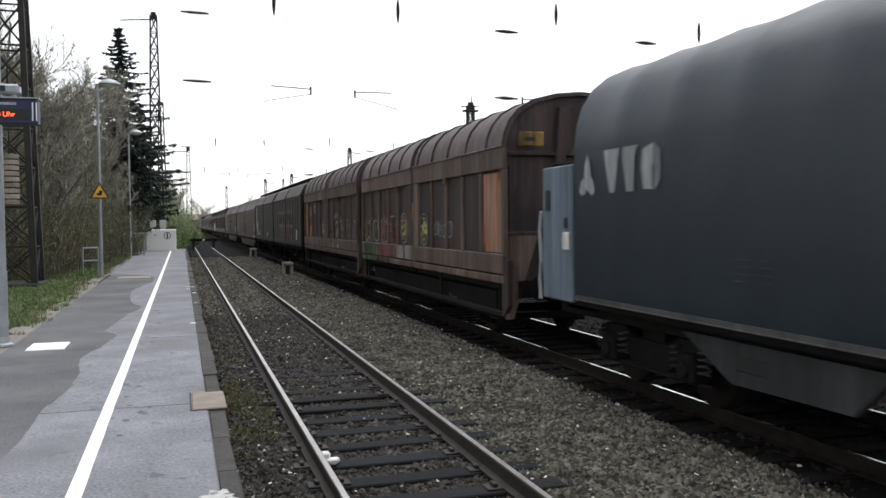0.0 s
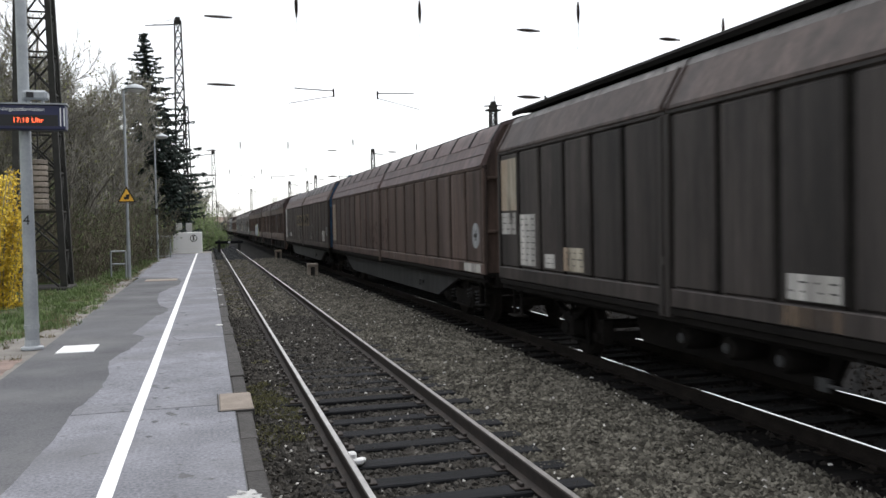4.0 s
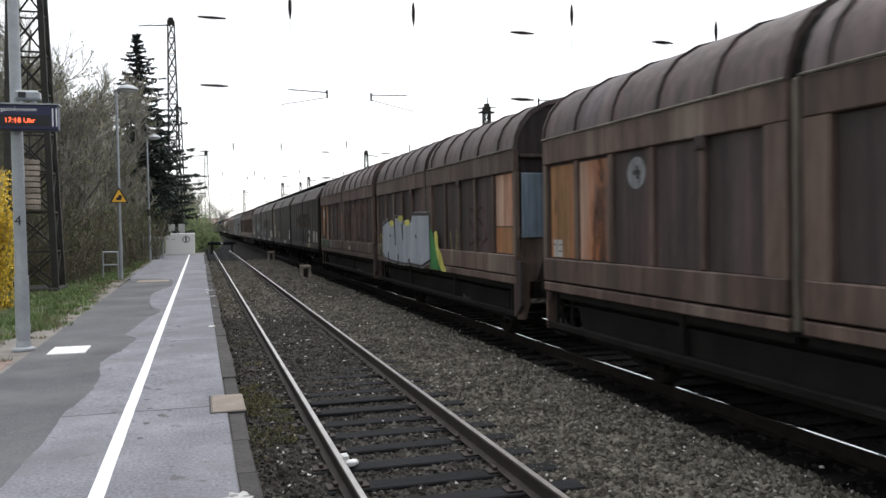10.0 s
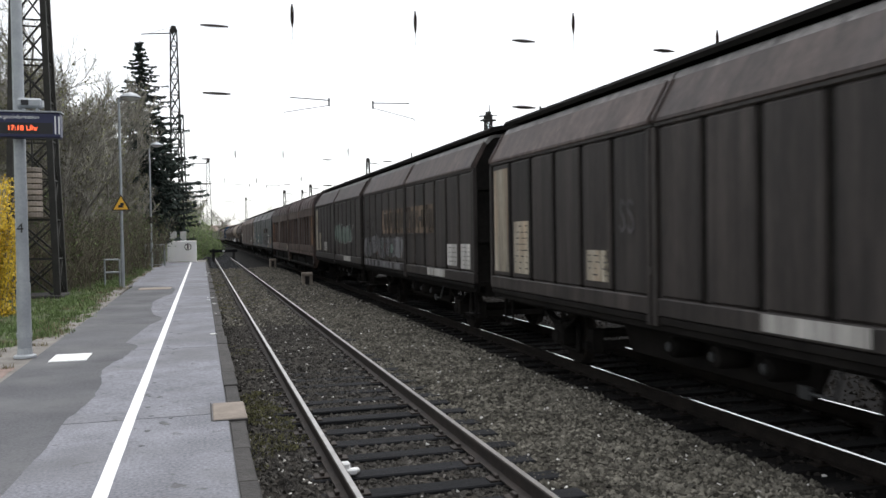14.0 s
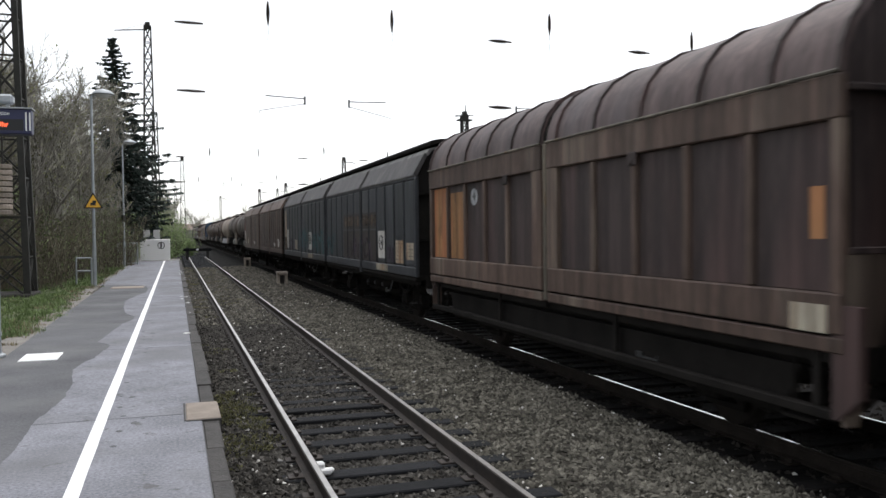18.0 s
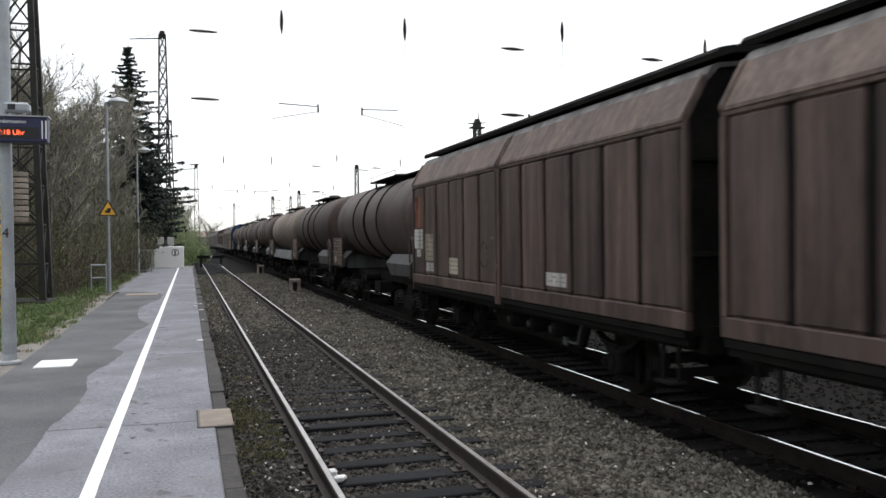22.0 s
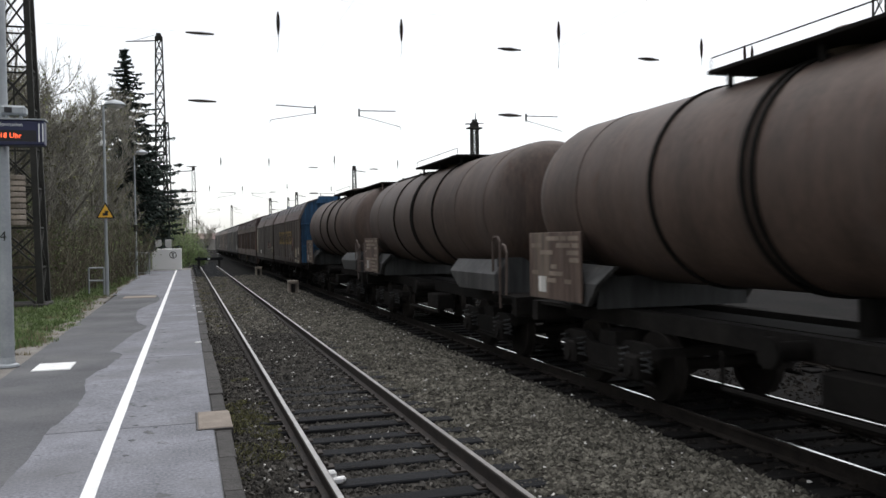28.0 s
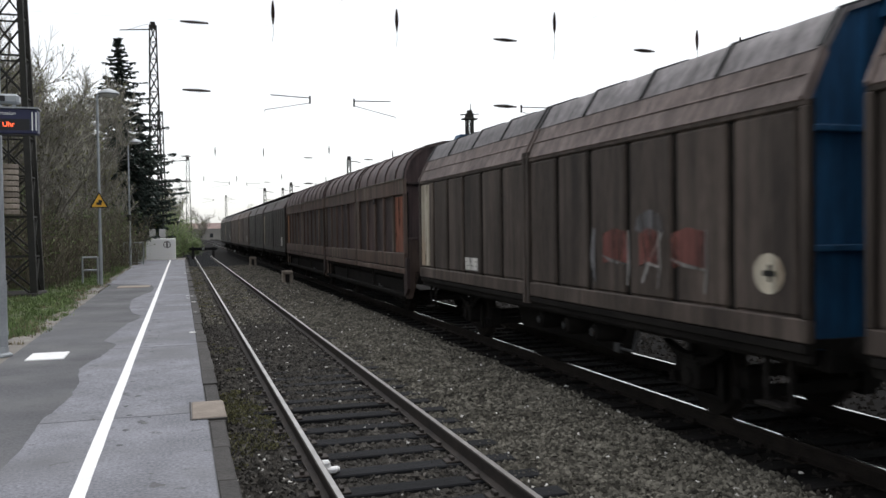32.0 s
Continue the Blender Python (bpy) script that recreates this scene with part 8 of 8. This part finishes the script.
def spruce(x, y, z, h):
    rng = random.Random(12)
    t = thing("spruce", "tall dark green spruce with drooping branches", "tree", pose(x, y, z))
    part("trunk", Geo().tube((0, 0, -0.2), (0, 0, h), 0.17, 0.02, 8), BARK, t, smooth=True)
    limbs, needles = Geo(), Geo()
    zz = 2.0
    while zz < h - 0.1:
        f = 1 - zz / h
        reach = min(0.12 + 6.4 * f, 2.85 - 1.9 * max(0, f - 0.5))
        n = 6 + int(6 * min(1, 2 * f))
        turn = rng.uniform(0, 6.283)
        for k in range(n):
            a = turn + k * 6.283 / n + rng.gauss(0, 0.22)
            L = reach * rng.choice((0.6, 0.85, 0.95, 1.05, 1.25))
            base = Vector((0, 0, zz + rng.uniform(-0.16, 0.16)))
            prev = base
            steps = 4 + int(4 * min(1, 2.5 * f))
            for s in range(1, steps + 1):
                u = s / steps
                p = base + Vector((math.cos(a) * L * u, math.sin(a) * L * u, (-0.42 * u + 0.34 * u * u) * L))
                limbs.tube(prev, p, 0.028 * (1.1 - u), 0.028 * (1.0 - u) + 0.003, 3, caps=False)
                for _ in range(13):
                    c = prev.lerp(p, rng.random())
                    e = Vector((math.cos(a) * 0.8 + rng.gauss(0, 0.65), math.sin(a) * 0.8 + rng.gauss(0, 0.65), rng.gauss(-0.55, 0.3))).normalized() * rng.uniform(0.22, 0.5) * (0.55 + 0.6 * min(1, 2 * f)) * (1.15 - 0.45 * u)
                    q = e.cross(Vector((rng.gauss(0, 0.4), rng.gauss(0, 0.4), 1))).normalized() * rng.uniform(0.045, 0.09)
                    needles.add([c - q * 0.6, c + e * 0.5 - q, c + e, c + e * 0.5 + q, c + q * 0.6], [(0, 1, 2, 3, 4)])
                prev = p
        zz += 0.33 + 0.24 * min(1, 2 * f)
    part("limb_frame", limbs, BARK, t)
    part("foliage", needles, NEEDLE, t, kind="stuff")


spruce(-3.75, 61.0, 0.3, 15.1)
spruce(-2.9, 71.0, 0.3, 11.0)


def forsythia(x, y):
    rng = random.Random(17)
    b = thing("forsythia_bush", "forsythia bush in full yellow blossom", "bush", pose(x, y, PLAT - 0.03))
    stems, flowers = Geo(), []
    for k in range(330):
        a, lean = rng.uniform(0, 6.283), abs(rng.gauss(0, 0.07))
        d = Vector((math.cos(a) * lean, math.sin(a) * lean, 1)).normalized()
        L = rng.uniform(1.9, 3.35)
        rr = rng.random() ** 0.5
        p = Vector((1.5 * rr * math.cos(a), 0.9 * rr * math.sin(a), -0.1))
        for s in range(8):
            q = p + d * L / 8
            stems.tube(p, q, 0.012, 0.008, 3, caps=False)
            for _ in range(24):
                flowers.append(p.lerp(q, rng.random()) + Vector((rng.gauss(0, 0.05), rng.gauss(0, 0.05), rng.gauss(0, 0.05))))
            p = q
            d = (d + Vector((math.cos(a) * 0.02, math.sin(a) * 0.02, -0.01))).normalized()
    part("brushwood", stems, TWIG, b)
    part("blossom", scatter_quads(flowers, 0.036, rng), BLOSSOM, b, "bright yellow blossom")


forsythia(-5.7, 21.4)


def leafy_bush(seed, x, y, z, w, h, n, label):
    rng = random.Random(seed)
    b = thing("leafy_bush", label, "bush", pose(x, y, z), group="green bushes beyond the platform")
    stems, pts = Geo(), []
    for k in range(n):
        a = rng.uniform(0, 6.283)
        top = Vector((math.cos(a) * w * rng.random(), math.sin(a) * w * rng.random(), h * rng.uniform(0.35, 1.0)))
        stems.tube((top.x * 0.2, top.y * 0.2, -0.1), top, 0.025, 0.006, 3, caps=False)
        for _ in range(26):
            pts.append(top.lerp(Vector((top.x * 0.5, top.y * 0.5, 0.2)), rng.random() ** 1.6) + Vector((rng.gauss(0, 0.25), rng.gauss(0, 0.25), rng.gauss(0, 0.22))))
    part("brushwood", stems, TWIG, b)
    part("foliage", scatter_quads(pts, 0.075, rng), LEAF, b, kind="stuff")


for k, (x, y, w, h) in enumerate(((-1.0, 80, 1.3, 4.2), (0.0, 88, 1.2, 3.2), (-2.4, 84, 1.6, 5.0), (0.3, 100, 1.6, 4.0), (-1.2, 110, 2.2, 6.5), (0.9, 125, 2.0, 4.5), (-3, 125, 2.6, 8), (-1.0, 69, 0.8, 1.3), (1.2, 92, 0.9, 1.6))):
    leafy_bush(60 + k, x, y, 0.0, w, h, 70, "bush in young green leaf beside the tracks")
for k, (x, y, s) in enumerate(((-4, 95, 1.0), (-6, 105, 1.1), (-3, 140, 1.1), (-8, 120, 1.2), (-2, 170, 1.2), (32, 90, 1.0), (36, 96, 1.1), (30, 104, 0.9), (38, 120, 1.2))):
    plant_tree(TREES[k % 3], x, y, -0.2, s, 40 * k, "bare spring tree beyond the yard")

# ---- distance: sheds and houses beyond the yard ----
WALL_FAR = surface("far_rendered_wall", (0.3, 0.28, 0.26), (0.42, 0.4, 0.37), 0.9, size=0.3, fine=3)
WALL_BRICK = surface("far_brick_wall", (0.17, 0.11, 0.095), (0.27, 0.18, 0.155), 0.9, size=0.3, fine=3)
ROOF_FAR = surface("far_tiled_roof", (0.15, 0.105, 0.095), (0.24, 0.175, 0.16), 0.9, size=0.3, fine=3)
PANE = plain("far_window_glass", (0.03, 0.035, 0.04), 0.1)


def house(x, y, wd, dp, h, roof, mat, label):
    b = thing("building", label, "building", pose(x, y, -0.6))
    wall = part("wall", Geo().box(-wd / 2, wd / 2, 0, dp, 0, h), mat, b)
    part("roof", Geo().add([(-wd / 2 - 0.3, -0.3, h), (wd / 2 + 0.3, -0.3, h), (wd / 2 + 0.3, dp + 0.3, h), (-wd / 2 - 0.3, dp + 0.3, h), (-wd / 2 - 0.3, dp / 2, h + roof), (wd / 2 + 0.3, dp / 2, h + roof)], [(0, 1, 5, 4), (2, 3, 4, 5), (0, 4, 3), (1, 2, 5), (3, 2, 1, 0)]), ROOF_FAR, b)
    n, rows = max(2, int(wd / 4)), max(1, int(h / 3.2))
    for r in range(rows):
        for k in range(n):
            c = -wd / 2 + wd * (k + 0.5) / n
            part("window", Geo().box(c - 0.6, c + 0.6, -0.06, 0.02, 1.2 + r * 3.1, 2.7 + r * 3.1), PANE, wall)


house(7, 330, 20, 12, 4.5, 2.2, WALL_FAR, "pale rendered building beyond the yard")
house(24, 345, 16, 12, 5, 3, WALL_BRICK, "brick building beyond the yard")
house(44, 320, 24, 12, 4.5, 2.5, WALL_FAR, "long pale shed beyond the yard")
house(-8, 380, 14, 12, 5.5, 3, WALL_BRICK, "brick house far along the line")
for k in range(14):
    plant_tree(TREES[k % 3], -30 + k * 9 + rng.uniform(-3, 3), 300 + rng.uniform(-20, 20), -0.5, rng.uniform(0.9, 1.4), k * 57, "bare tree on the far side of the yard")


# ---- what moves: the whole train at one steady speed, its wheels turning where they pass near ----
def motions():
    spin = math.degrees(SPEED / 0.46)
    for w, s in WAGONS:
        walk(w, [(t, pose(TRACK_2, s - SPEED * t, 0)) for t in (0, 8, 16, 24, 32)])
        for ax in w.children_recursive:
            if not ax.name.startswith("wheelset"):
                continue
            x, y, z = ax.location
            along = s + y + (ax.parent.location.y if ax.parent is not w else 0)
            first = min(max(0, math.ceil((along - 30) / SPEED * FPS)), 32 * FPS)
            last = min(max(0, math.floor((along - 2) / SPEED * FPS)), 32 * FPS)
            steps = sorted({0, 32 * FPS, *range(first, last + 1)})
            walk(ax, [(k / FPS, pose(x, y, z, (min(max(k, first), last) - first) * spin / FPS)) for k in steps])


motions()
